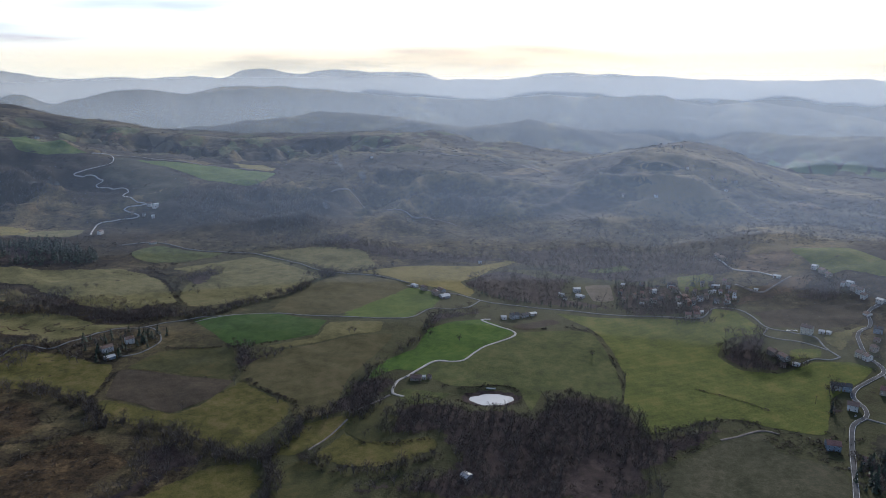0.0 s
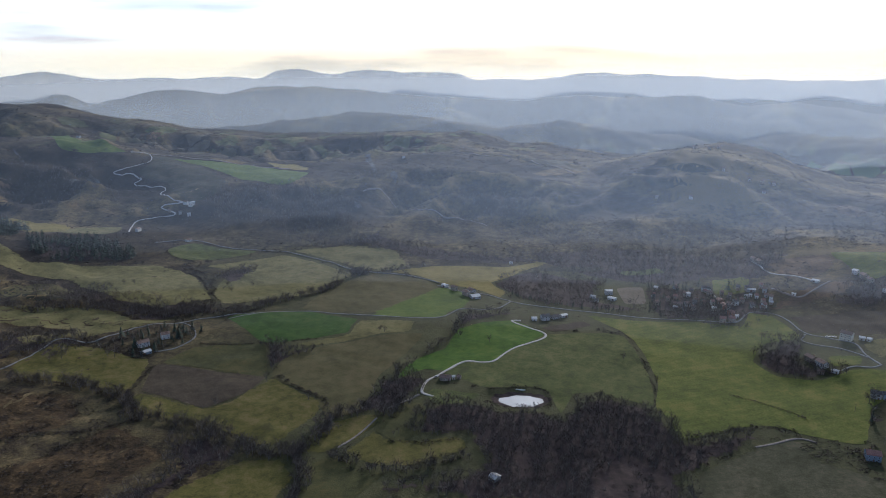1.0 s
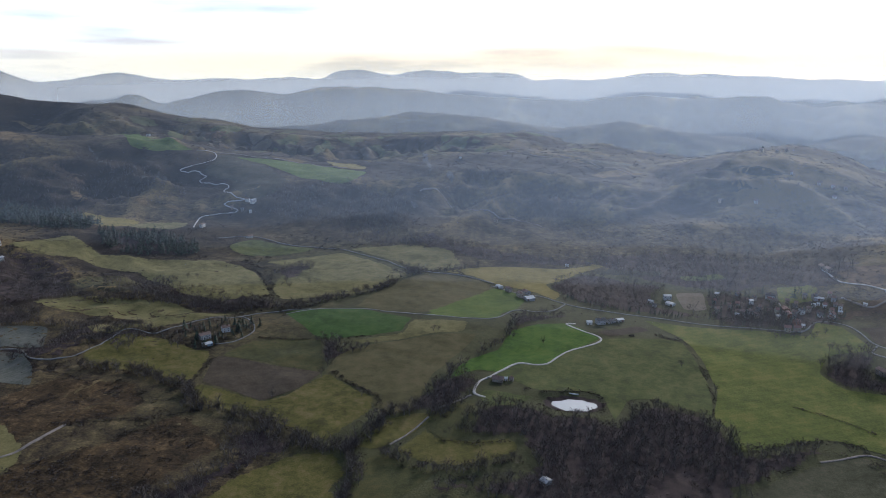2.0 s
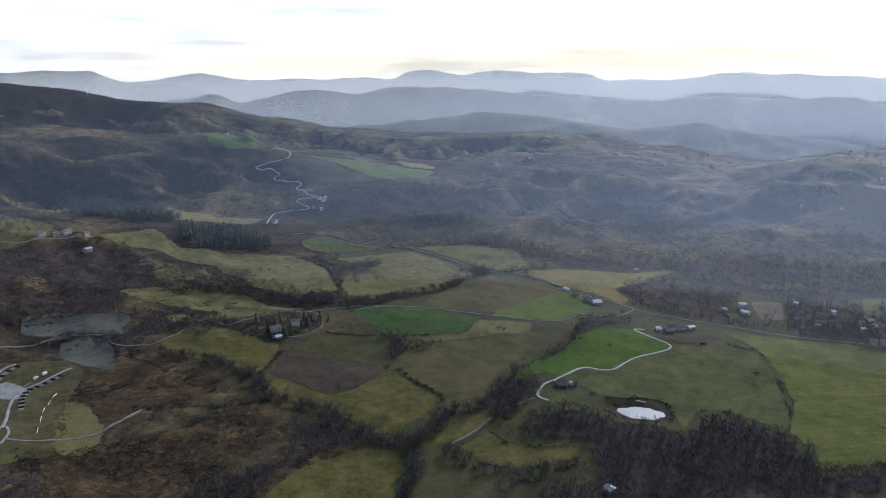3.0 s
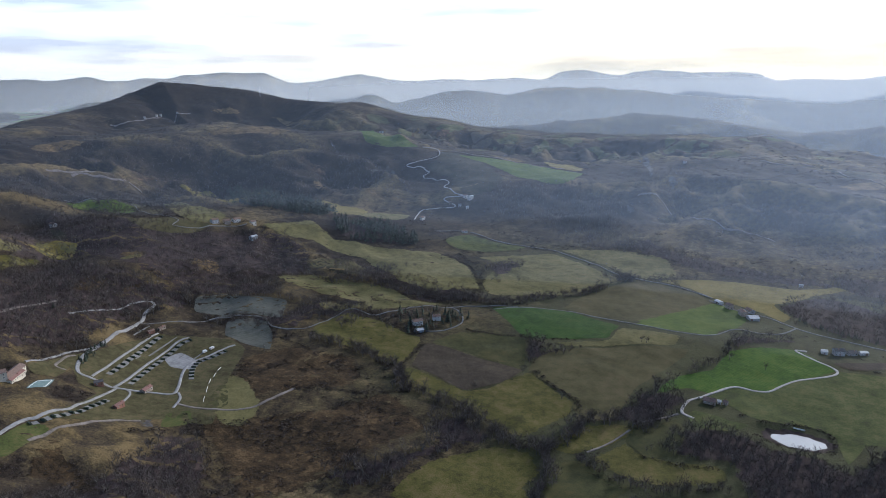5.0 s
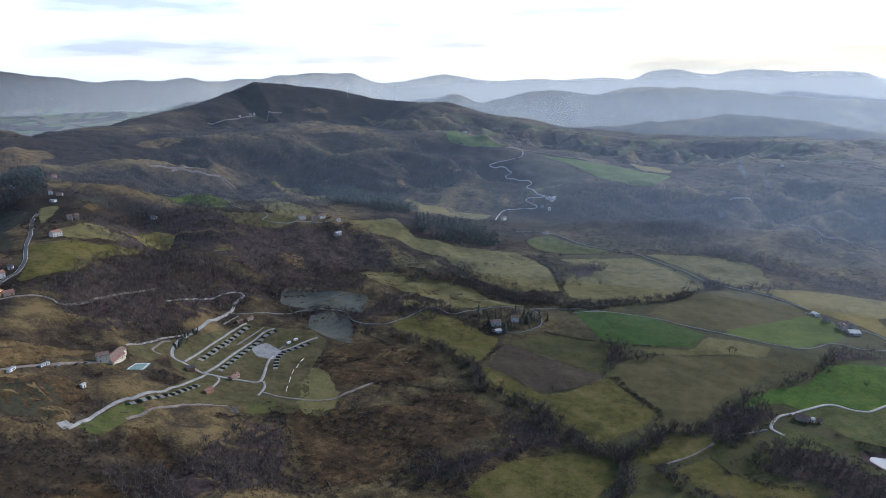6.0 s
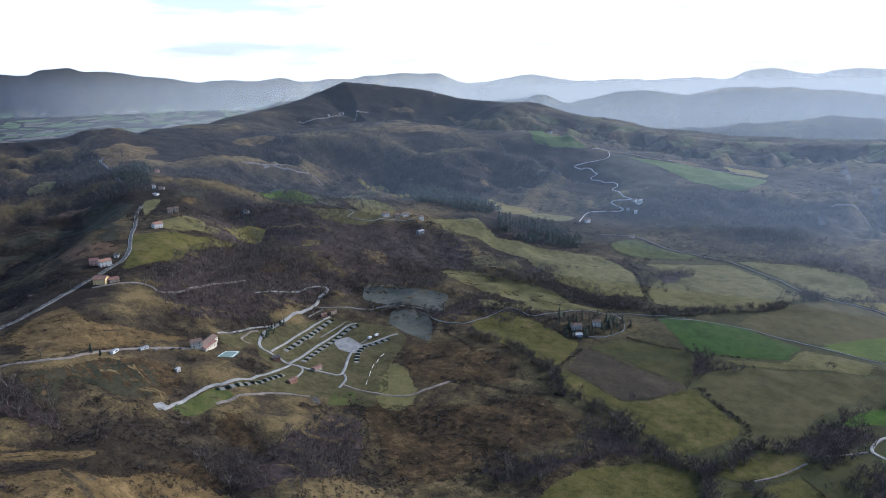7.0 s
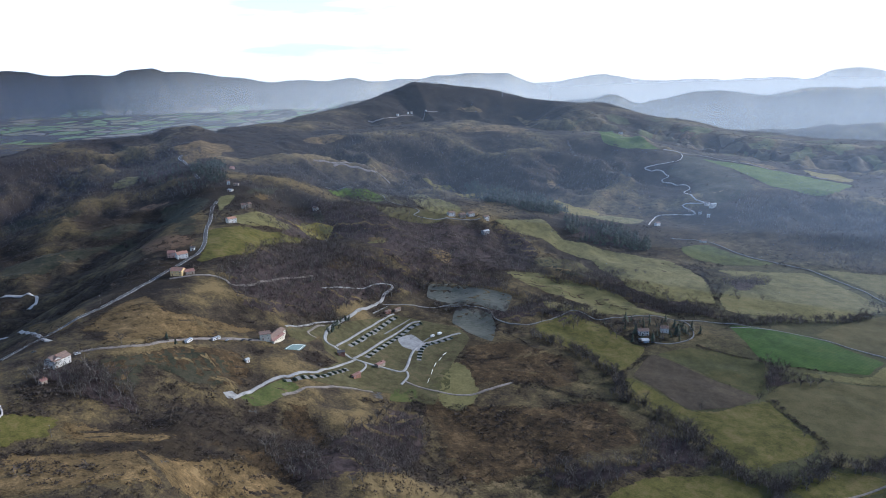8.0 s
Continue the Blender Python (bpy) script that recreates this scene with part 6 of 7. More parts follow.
house((-2.3, 964.2), (22.3, 975.5), 15.4, 1, "grey", "pale")
house((-36.6, 1011.5), (-29.3, 1003.2), 8.8, 2, "tan", "brown")
house((-18.7, 990.2), (-11.6, 975.7), 9.9, 2, "tan", "brown")
house((-11.1, 1010.3), (6.3, 985.1), 9.9, 1, "grey", "brown")
house((-52.4, 1030.1), (-43.9, 1020.6), 8.8, 1, "white", "pale")
house((93.2, 883.2), (106.2, 888.1), 9.9, 2, "grey", "dark")
house((108.8, 890.4), (119.8, 897.1), 9.9, 1, "grey", "dark")
house((79.1, 882.0), (87.0, 882.8), 8.8, 1, "white", "pale")
house((121.3, 896.9), (131.3, 901.4), 7.7, 1, "grey", "pale")
house((199.1, 994.2), (211.4, 995.6), 9.9, 2, "grey", "pale")
house((197.9, 978.5), (207.9, 968.8), 9.9, 1, "white", "pale")
house((173.2, 983.8), (181.0, 979.1), 7.7, 1, "white", "pale")
house((177.2, 966.8), (183.6, 964.5), 7.7, 1, "white", "dark")
house((61.4, 1160.6), (68.3, 1160.2), 6.6, 1, "white", "pale")
board([(45, 676.3), (55.3, 675)])
house((12.7, 504.1), (18.2, 499.4), 7.7, 1, "grey", "pale")
house((-396.9, 737.3), (-382.5, 752.1), 9.9, 2, "white", "brown")
house((-380.8, 763.7), (-371.9, 770.8), 9.9, 2, "white", "brown")
house((-384.0, 719.8), (-377.1, 727.9), 7.7, 1, "bluegrey", "pale")
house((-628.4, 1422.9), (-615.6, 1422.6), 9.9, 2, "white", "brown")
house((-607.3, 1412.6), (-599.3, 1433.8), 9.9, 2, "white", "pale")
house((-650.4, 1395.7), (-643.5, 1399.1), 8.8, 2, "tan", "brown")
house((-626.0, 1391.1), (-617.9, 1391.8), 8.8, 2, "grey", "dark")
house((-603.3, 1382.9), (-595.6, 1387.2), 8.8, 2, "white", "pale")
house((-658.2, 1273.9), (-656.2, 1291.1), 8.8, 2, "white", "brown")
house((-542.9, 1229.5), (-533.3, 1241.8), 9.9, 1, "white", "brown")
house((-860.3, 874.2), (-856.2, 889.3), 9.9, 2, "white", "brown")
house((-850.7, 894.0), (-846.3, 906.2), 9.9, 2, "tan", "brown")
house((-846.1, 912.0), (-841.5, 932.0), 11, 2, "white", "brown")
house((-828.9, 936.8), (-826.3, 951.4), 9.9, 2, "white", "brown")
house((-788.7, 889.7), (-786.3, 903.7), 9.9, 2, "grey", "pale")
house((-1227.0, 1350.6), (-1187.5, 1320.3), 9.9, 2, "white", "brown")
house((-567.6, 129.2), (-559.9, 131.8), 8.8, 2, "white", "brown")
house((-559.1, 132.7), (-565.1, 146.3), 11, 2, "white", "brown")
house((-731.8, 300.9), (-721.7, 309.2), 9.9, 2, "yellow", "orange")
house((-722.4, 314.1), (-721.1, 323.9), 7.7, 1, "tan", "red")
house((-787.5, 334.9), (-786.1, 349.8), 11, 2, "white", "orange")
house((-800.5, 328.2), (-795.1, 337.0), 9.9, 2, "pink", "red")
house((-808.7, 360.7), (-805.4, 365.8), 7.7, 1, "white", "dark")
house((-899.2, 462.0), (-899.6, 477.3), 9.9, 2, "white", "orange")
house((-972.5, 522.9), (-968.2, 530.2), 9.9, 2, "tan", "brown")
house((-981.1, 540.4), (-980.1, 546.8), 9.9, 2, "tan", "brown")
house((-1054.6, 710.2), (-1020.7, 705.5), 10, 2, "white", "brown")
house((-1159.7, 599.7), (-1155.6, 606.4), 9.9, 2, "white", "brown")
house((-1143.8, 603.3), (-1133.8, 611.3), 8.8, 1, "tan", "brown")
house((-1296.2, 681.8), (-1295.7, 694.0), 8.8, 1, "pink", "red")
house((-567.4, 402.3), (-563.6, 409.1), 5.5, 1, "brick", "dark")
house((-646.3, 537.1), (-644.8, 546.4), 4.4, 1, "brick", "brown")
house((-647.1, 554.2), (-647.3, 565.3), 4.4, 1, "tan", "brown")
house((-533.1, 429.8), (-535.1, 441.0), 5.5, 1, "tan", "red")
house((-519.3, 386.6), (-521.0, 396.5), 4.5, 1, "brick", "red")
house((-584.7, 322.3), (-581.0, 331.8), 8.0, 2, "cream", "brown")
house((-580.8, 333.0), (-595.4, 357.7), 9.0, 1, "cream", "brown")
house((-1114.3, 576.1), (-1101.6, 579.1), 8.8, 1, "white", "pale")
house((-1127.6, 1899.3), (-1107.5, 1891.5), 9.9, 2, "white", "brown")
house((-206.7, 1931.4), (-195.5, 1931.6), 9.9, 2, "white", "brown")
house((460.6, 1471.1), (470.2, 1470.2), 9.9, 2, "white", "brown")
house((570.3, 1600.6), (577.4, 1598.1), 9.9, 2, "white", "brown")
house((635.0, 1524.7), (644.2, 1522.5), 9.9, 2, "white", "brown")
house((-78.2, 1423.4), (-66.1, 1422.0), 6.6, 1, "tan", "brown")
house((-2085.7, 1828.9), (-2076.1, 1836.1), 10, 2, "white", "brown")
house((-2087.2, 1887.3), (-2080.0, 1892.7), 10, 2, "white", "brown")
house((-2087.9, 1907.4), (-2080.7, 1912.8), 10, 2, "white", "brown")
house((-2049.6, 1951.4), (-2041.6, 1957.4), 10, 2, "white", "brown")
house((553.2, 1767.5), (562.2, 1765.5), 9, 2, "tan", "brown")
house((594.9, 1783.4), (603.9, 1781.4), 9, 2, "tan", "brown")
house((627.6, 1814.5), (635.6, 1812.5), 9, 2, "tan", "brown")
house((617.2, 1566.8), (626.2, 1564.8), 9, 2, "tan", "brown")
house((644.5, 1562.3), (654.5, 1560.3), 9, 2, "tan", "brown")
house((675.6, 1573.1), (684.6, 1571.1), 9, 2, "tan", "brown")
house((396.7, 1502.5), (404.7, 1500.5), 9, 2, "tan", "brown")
vehicle("motorhome", (-567.8, 541.0), (-567.8, 548.7))
vehicle("motorhome", (-566.7, 551.6), (-566.9, 559.7))
vehicle("caravan", (-574.0, 240.9), (-580.8, 252.4))
vehicle("caravan", (-586.7, 273.2), (-587.3, 281.4))
vehicle("car", (349.8, 524.5), (352.8, 527.2))
vehicle("car", (403.9, 609.2), (407.9, 613.2))
vehicle("car", (439.9, 820.9), (442.1, 820.9))
vehicle("car", (444.9, 820.7), (446.8, 820.3))
vehicle("car", (449.0, 820.3), (451.0, 819.9))
vehicle("car", (-585.0, 285.8), (-585.6, 289.1))
vehicle("car", (-585.3, 302.4), (-585.8, 305.7))
vehicle("car", (-585.5, 309.7), (-585.0, 312.5))
vehicle("car", (-613.1, 131.1), (-613.8, 133.0))
vehicle("car", (-575.7, 153.4), (-575.8, 155.1))
vehicle("car", (-42.7, 695.4), (-40.8, 695.5))
poles([(-702.1, 215.6), (-664.9, 281.2), (-736.7, 280), (-471.1, 103.1)])
poles([(-510.2, 579.9), (-501.8, 489.6), (-363.5, 521.9), (-643.8, 1145.7)])
poles([(382.2, 640.7), (336.2, 564.4), (378.2, 581.9)])
mast((-1940.2, 2308.8))
pitches(1, 11, [(-586, 425.5), (-604.8, 464.2), (-629.9, 515.5), (-639.6, 542.7)])
pitches(1, 12, [(-561.5, 429.6), (-588.3, 484.6), (-609.8, 540), (-610.3, 562.1)])
pitches(1, 10, [(-530.1, 479.7), (-550.1, 501.9), (-560, 522), (-557.8, 540.8), (-555, 560.5)])
pitches(-1, 10, [(-543.1, 392.8), (-526.3, 346.5), (-521.8, 318.4), (-523.4, 307.3)])
strip(1.3, [(-591.7, 453.7), (-609.3, 491.8)])
strip(1.3, [(-606.5, 500.1), (-624.1, 558.1)])
strip(1.3, [(-651.9, 520.3), (-660.9, 551.7)])
strip(1.6, [(-566.5, 526.4), (-570.2, 546.3)])
strip(1.0, [(-582.1, 520.4), (-584.3, 530.9)])
slab("court", [(-567.5, 337.9), (-577.7, 354.4), (-579.4, 371.6), (-566.8, 355)])
slab("gravelpad", [(-594.1, 510), (-591.6, 531), (-561.4, 525.3), (-549.2, 502.8), (-571.1, 497.7)])
slab("gravelpad", [(-505.3, 239.6), (-507.9, 248.5), (-501.9, 252.7), (-498.7, 240.8)])
board([(-478.8, 450.5), (-486, 459.9)])
board([(-492.1, 468.4), (-499.5, 478.1)])
board([(-505.5, 485.8), (-511.6, 495.2)])
board([(-513.2, 500.5), (-518.2, 510)])
board([(-521.5, 515.9), (-523.9, 524)])
house((-577.4, 332.8), (-587.9, 351.8), 4.5, 1, "cream", "red")
house((355.2, 930.6), (360.7, 927.5), 10, 2, "grey", "brown")
house((388.5, 924.5), (394.7, 925.4), 8, 1, "white", "dark")
house((405.5, 956.7), (410.8, 955.8), 10, 1, "cream", "red")
house((283.5, 936.9), (289.0, 934.1), 8, 1, "grey", "pale")
house((345.2, 993.5), (353.7, 995.7), 8, 1, "tan", "red")
house((321.6, 991.9), (328.8, 990.3), 8, 2, "tan", "dark")
house((314.5, 976.2), (321.1, 978.1), 8, 2, "white", "pale")
house((389.7, 988.9), (395.5, 987.5), 10, 2, "tan", "dark")
house((294.1, 928.7), (300.4, 926.9), 9, 1, "grey", "dark")
house((320.0, 955.3), (325.7, 956.4), 8, 2, "tan", "brown")
house((417.2, 955.0), (422.5, 952.9), 9, 1, "grey", "brown")
house((392.0, 960.2), (397.6, 959.3), 8, 1, "white", "pale")
house((306.9, 925.5), (313.1, 925.8), 9, 2, "tan", "brown")
house((262.5, 951.0), (268.4, 951.7), 10, 2, "tan", "brown")
house((415.2, 933.1), (421.0, 931.3), 8, 1, "tan", "pale")
house((400.6, 979.3), (406.7, 979.9), 9, 2, "tan", "dark")
house((406.1, 934.7), (411.4, 934.2), 9, 2, "tan", "red")
house((345.6, 976.0), (352.6, 977.6), 9, 2, "tan", "brown")
house((292.4, 969.7), (298.3, 967.5), 10, 2, "tan", "red")
house((368.4, 935.9), (375.8, 936.5), 10, 2, "white", "dark")
house((338.4, 941.0), (344.1, 940.9), 9, 2, "cream", "red")
house((419.1, 968.7), (424.9, 965.3), 9, 2, "grey", "brown")
house((327.0, 948.7), (333.4, 946.6), 10, 1, "tan", "brown")
house((286.7, 948.9), (293.2, 945.4), 8, 1, "tan", "brown")
house((306.9, 1012.9), (313.5, 1013.7), 10, 1, "grey", "brown")
house((264.8, 983.8), (270.7, 982.8), 8, 2, "grey", "red")
house((332.0, 916.4), (337.7, 916.2), 8, 2, "cream", "pale")
house((370.4, 964.9), (375.4, 963.7), 10, 2, "tan", "brown")
house((419.0, 981.8), (423.7, 978.9), 10, 2, "tan", "red")
house((351.9, 918.6), (357.3, 917.2), 8, 2, "white", "dark")
house((419.0, 942.9), (424.3, 940.8), 9, 2, "white", "brown")
house((303.0, 939.6), (310.6, 941.3), 10, 2, "white", "brown")
house((403.4, 921.6), (409.2, 922.6), 8, 2, "white", "red")
house((274.0, 1010.8), (279.7, 1007.7), 10, 2, "tan", "pale")
house((504.1, 754.0), (507.6, 746.4), 9, 2, "tan", "brown")
house((520.3, 773.6), (525.8, 768.0), 9, 1, "tan", "brown")
house((387.1, 728.3), (393.1, 724.6), 6, 1, "tan", "brown")
house((401.6, 728.9), (407.8, 723.2), 6, 1, "white", "pale")
house((398.6, 962.4), (403.1, 961.2), 5, 1, "white", "pale")
house((404.2, 955.4), (408.7, 954.2), 5, 1, "white", "pale")
house((450.2, 945.0), (455.2, 941.5), 5, 1, "white", "pale")
house((-18.9, 693.4), (-15.1, 692.3), 5, 1, "tan", "brown")
house((-394.9, 747.5), (-391.0, 754.7), 6, 1, "white", "pale")
house((-535.8, 117.0), (-537.0, 121.1), 4, 1, "tan", "red")
house((-548.4, 286.3), (-549.5, 290.0), 3, 1, "white", "pale")
vehicle("car", (-563.2, 126.7), (-562.9, 128.2))
vehicle("car", (438.2, 781.6), (441.0, 783.1))
vehicle("car", (-374.0, 728.1), (-372.2, 730.8))

# ---- curved sheets round the camera, added in place of distance haze ----
def haze_sheet_material(name, thick, foot, full, low, high, west, east, patchy=0.2, least=0.35, milk_colour=(0.64, 0.70, 0.80)):
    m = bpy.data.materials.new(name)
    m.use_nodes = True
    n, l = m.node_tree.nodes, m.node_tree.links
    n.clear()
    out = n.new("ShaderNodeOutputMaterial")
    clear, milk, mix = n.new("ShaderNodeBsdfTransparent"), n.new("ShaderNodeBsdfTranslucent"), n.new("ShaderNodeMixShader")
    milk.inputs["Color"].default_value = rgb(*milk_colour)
    # normal fixed along the sun's direction, so sheets are lit alike however they face
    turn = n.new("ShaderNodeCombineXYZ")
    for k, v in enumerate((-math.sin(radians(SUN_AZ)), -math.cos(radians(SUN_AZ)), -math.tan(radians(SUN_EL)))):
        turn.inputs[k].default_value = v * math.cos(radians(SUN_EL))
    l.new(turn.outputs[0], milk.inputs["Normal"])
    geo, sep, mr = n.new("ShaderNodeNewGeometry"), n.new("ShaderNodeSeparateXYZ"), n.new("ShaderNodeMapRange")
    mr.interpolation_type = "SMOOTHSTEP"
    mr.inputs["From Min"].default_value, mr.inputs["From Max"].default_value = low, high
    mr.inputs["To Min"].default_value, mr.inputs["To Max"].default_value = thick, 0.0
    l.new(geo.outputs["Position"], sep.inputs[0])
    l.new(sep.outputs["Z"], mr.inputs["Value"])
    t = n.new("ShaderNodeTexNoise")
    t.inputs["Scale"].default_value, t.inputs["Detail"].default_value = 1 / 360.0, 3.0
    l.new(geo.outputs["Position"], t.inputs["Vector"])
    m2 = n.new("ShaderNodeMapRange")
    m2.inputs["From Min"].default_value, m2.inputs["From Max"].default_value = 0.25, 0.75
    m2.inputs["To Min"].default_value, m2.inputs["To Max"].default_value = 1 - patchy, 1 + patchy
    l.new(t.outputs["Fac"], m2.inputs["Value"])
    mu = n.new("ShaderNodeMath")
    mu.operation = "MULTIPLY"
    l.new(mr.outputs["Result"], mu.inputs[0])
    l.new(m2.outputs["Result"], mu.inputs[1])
    # most sheets denser eastwards, to imitate brighter haze on the sun's side
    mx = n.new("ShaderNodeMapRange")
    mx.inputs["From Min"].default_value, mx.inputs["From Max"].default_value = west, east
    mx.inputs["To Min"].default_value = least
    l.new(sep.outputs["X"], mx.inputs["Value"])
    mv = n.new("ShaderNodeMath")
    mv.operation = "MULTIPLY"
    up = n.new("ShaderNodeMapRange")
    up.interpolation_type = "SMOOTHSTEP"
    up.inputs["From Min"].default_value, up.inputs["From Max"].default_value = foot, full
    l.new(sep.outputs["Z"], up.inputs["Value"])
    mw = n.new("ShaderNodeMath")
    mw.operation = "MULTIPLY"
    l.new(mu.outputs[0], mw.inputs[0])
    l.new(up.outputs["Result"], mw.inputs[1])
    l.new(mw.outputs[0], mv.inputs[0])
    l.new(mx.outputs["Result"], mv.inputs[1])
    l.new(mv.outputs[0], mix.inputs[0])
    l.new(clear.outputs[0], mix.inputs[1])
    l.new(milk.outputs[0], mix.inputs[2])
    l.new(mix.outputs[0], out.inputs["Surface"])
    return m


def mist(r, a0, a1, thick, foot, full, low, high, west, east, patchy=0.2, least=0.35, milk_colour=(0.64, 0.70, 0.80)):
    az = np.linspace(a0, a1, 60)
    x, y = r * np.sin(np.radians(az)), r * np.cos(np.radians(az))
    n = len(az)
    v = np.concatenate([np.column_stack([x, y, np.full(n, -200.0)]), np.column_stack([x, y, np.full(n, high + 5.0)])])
    ob = new("mist", mesh_of("mist", v, [(i, i + 1, n + i + 1, n + i) for i in range(n - 1)], haze_sheet_material("mist", thick, foot, full, low, high, west, east, patchy, least, milk_colour), True))
    return tagged(ob, "thin bluish sheet added in place of distance haze", "mist", kind="structure")


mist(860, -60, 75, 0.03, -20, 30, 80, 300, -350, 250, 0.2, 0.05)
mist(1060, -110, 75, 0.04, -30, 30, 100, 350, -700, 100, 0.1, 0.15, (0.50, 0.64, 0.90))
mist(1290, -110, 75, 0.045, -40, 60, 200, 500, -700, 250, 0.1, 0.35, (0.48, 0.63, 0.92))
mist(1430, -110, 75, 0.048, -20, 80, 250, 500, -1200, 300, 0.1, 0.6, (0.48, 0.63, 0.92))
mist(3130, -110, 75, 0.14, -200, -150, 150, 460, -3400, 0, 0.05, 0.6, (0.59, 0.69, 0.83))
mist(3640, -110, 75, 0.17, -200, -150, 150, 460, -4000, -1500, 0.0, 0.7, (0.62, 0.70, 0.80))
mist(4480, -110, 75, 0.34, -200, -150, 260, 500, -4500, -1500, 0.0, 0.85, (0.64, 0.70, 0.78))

# ---- woods ----
wood("bare", 5.9, [(-49.1, 623.5), (-15.5, 644.8), (24.9, 630.2), (53.8, 631.7), (86.2, 615.5), (101.7, 645.4), (128.5, 664.9), (151, 657.3), (177.2, 642.4), (192.6, 613.6), (196.6, 579.8), (255.5, 601.8), (269.8, 596.2), (259.3, 580.5), (207.9, 541.4), (181, 519.3), (162.9, 474.2), (5.7, 470.4), (-44.5, 486.3), (-66.5, 478.1), (-85.5, 485.1), (-45.7, 502.4), (1.5, 519.6), (6.7, 547), (-8.9, 576.1), (-45.9, 574.9), (-76.3, 563.4)])
wood("bare", 6.4, [(-101.9, 679.4), (-79.9, 704.6), (-54.1, 697.3), (-53.3, 667.6), (-72.7, 632), (-103.4, 606.1), (-126.4, 611.2), (-110.4, 654.1)])
wood("bare", 6.4, [(-82.4, 730.3), (-46.4, 791.4), (-30.5, 847), (-20.4, 901.2), (11.3, 908.2), (51.7, 920.7), (50.6, 899.2), (3.2, 873.5), (-22.7, 832.4), (-28.9, 792.5), (-64.6, 753.1), (-81.9, 693.7), (-92.8, 707)])
wood("bare", 7.7, [(31.4, 1052.7), (80.7, 1108), (109.6, 1111), (161.8, 1073.3), (205.1, 1056.8), (181.8, 974.1), (243.1, 946), (247.1, 928.3), (174.8, 933.2), (95, 952.4), (55.5, 991.5)])
wood("mixed", 9, [(269.4, 1039.2), (348.9, 1008), (349.6, 970.2), (343.9, 900.2), (252.5, 917.4), (257.6, 989.5)])
wood("bare", 6.4, [(335.7, 771.3), (364, 798.8), (401.4, 819.9), (409, 792.7), (385.1, 767.2), (387.6, 743.4), (422.3, 734.1), (407.6, 717.6), (362.3, 716.2), (336.9, 732.5)])
wood("bare", 6.4, [(356.9, 816.7), (407.1, 833), (410.9, 825.1), (390.5, 811.2)])
wood("mixed", 6.4, [(387.9, 643.9), (413.6, 648.3), (397.1, 618.7), (379.1, 621.7)])
wood("bare", 5.8, [(405.2, 676.6), (423.2, 681.8), (403.6, 651.3)])
wood("bush", 5.1, [(309, 586.1), (352.4, 576.5), (365.1, 552.1), (347.8, 524.5), (326.9, 537.8), (304.4, 553.8)])
wood("mixed", 6.4, [(367.4, 534.4), (403.4, 540.6), (367, 484), (344.8, 492.7)])
wood("bare", 6.4, [(-550.8, 142.9), (-534.2, 161.2), (-511.4, 170.4), (-489.6, 172.1), (-495.8, 150.2), (-516.4, 127.7)])
wood("bush", 5.4, [(-538.0, 197.1), (-519.1, 202.0), (-510.4, 232.8), (-493.2, 207.4), (-506.5, 187.3)])
wood("bush", 5.4, [(-546.9, 94.6), (-524.1, 130.2), (-500.6, 133.3), (-497.9, 100.9), (-506.9, 85.3)])
wood("bush", 5.0, [(-405.9, 283.4), (-410.6, 346.1), (-378.7, 383.5), (-335.9, 394.3), (-319.3, 361.1), (-347.6, 259.8)])
wood("pine", 6.6, [(-1223.8, 1300.8), (-1186.1, 1305.7), (-1076.4, 1287.3), (-1013.4, 1281.8), (-920.4, 1254.6), (-843.5, 1208.8), (-805.4, 1147.6), (-822.2, 1083.3), (-923.7, 1083.8), (-1004.7, 1086.7)])
wood("pine", 6.2, [(-772.1, 1107.4), (-732.7, 1131.5), (-679.4, 1187.4), (-610.9, 1149.8), (-593.3, 1110.5), (-660.6, 1050.6), (-718.5, 1052.1)])
wood("pine", 8, [(-1323.2, 612.4), (-1360.5, 655.1), (-1368.7, 697.1), (-1261.2, 652.6), (-1189.6, 608.0), (-1190.1, 580.2), (-1248.8, 587.3)])
wood("mixed", 9, [(-1455.9, 566.0), (-1427.2, 599.6), (-1311.4, 594.8), (-1253.7, 567.1), (-1275.3, 532.4), (-1367.8, 527.4)])
wood("mixed", 10, [(-447.2, 739.1), (-428.3, 773.7), (-379.1, 812.1), (-341.4, 782.6), (-342.8, 758.1), (-370.6, 740.7), (-385, 706.3), (-417.1, 707.4)])
wood("bare", 6.4, [(-257.2, 777.9), (-240.5, 785.2), (-227.7, 755.1), (-205, 764.5), (-184.9, 770.3), (-224.9, 711.4), (-226.8, 685.1)])
wood("bare", 6.4, [(-423.3, 1050.6), (-392.5, 1109.7), (-364.1, 1088.1), (-373.5, 1027), (-406.1, 1020)])
wood("bare", 6.4, [(-575.2, 925.6), (-556.1, 955.9), (-504.7, 899.1), (-515.2, 882.7)])
wood("bare", 6.1, [(-275.7, 542.9), (-246.6, 558.7), (-203.3, 537.3), (-159.3, 537.3), (-153, 524.8), (-193.9, 526.6), (-228.9, 503.8), (-241.9, 472.7), (-262.3, 430.4), (-279.8, 407.5), (-317.3, 416.3), (-286.5, 454.2), (-254.1, 497.9)])
wood("bare", 7.2, [(-722.9, 355.3), (-754.4, 394), (-834.7, 489.8), (-883.1, 598.1), (-796.5, 619.7), (-738.3, 635.7), (-708.6, 658.6), (-687, 645.9), (-676.9, 601.4), (-690.1, 572), (-648.9, 465.4), (-630.5, 390.5), (-636.6, 346.2), (-661.1, 341), (-680.7, 338.9)])
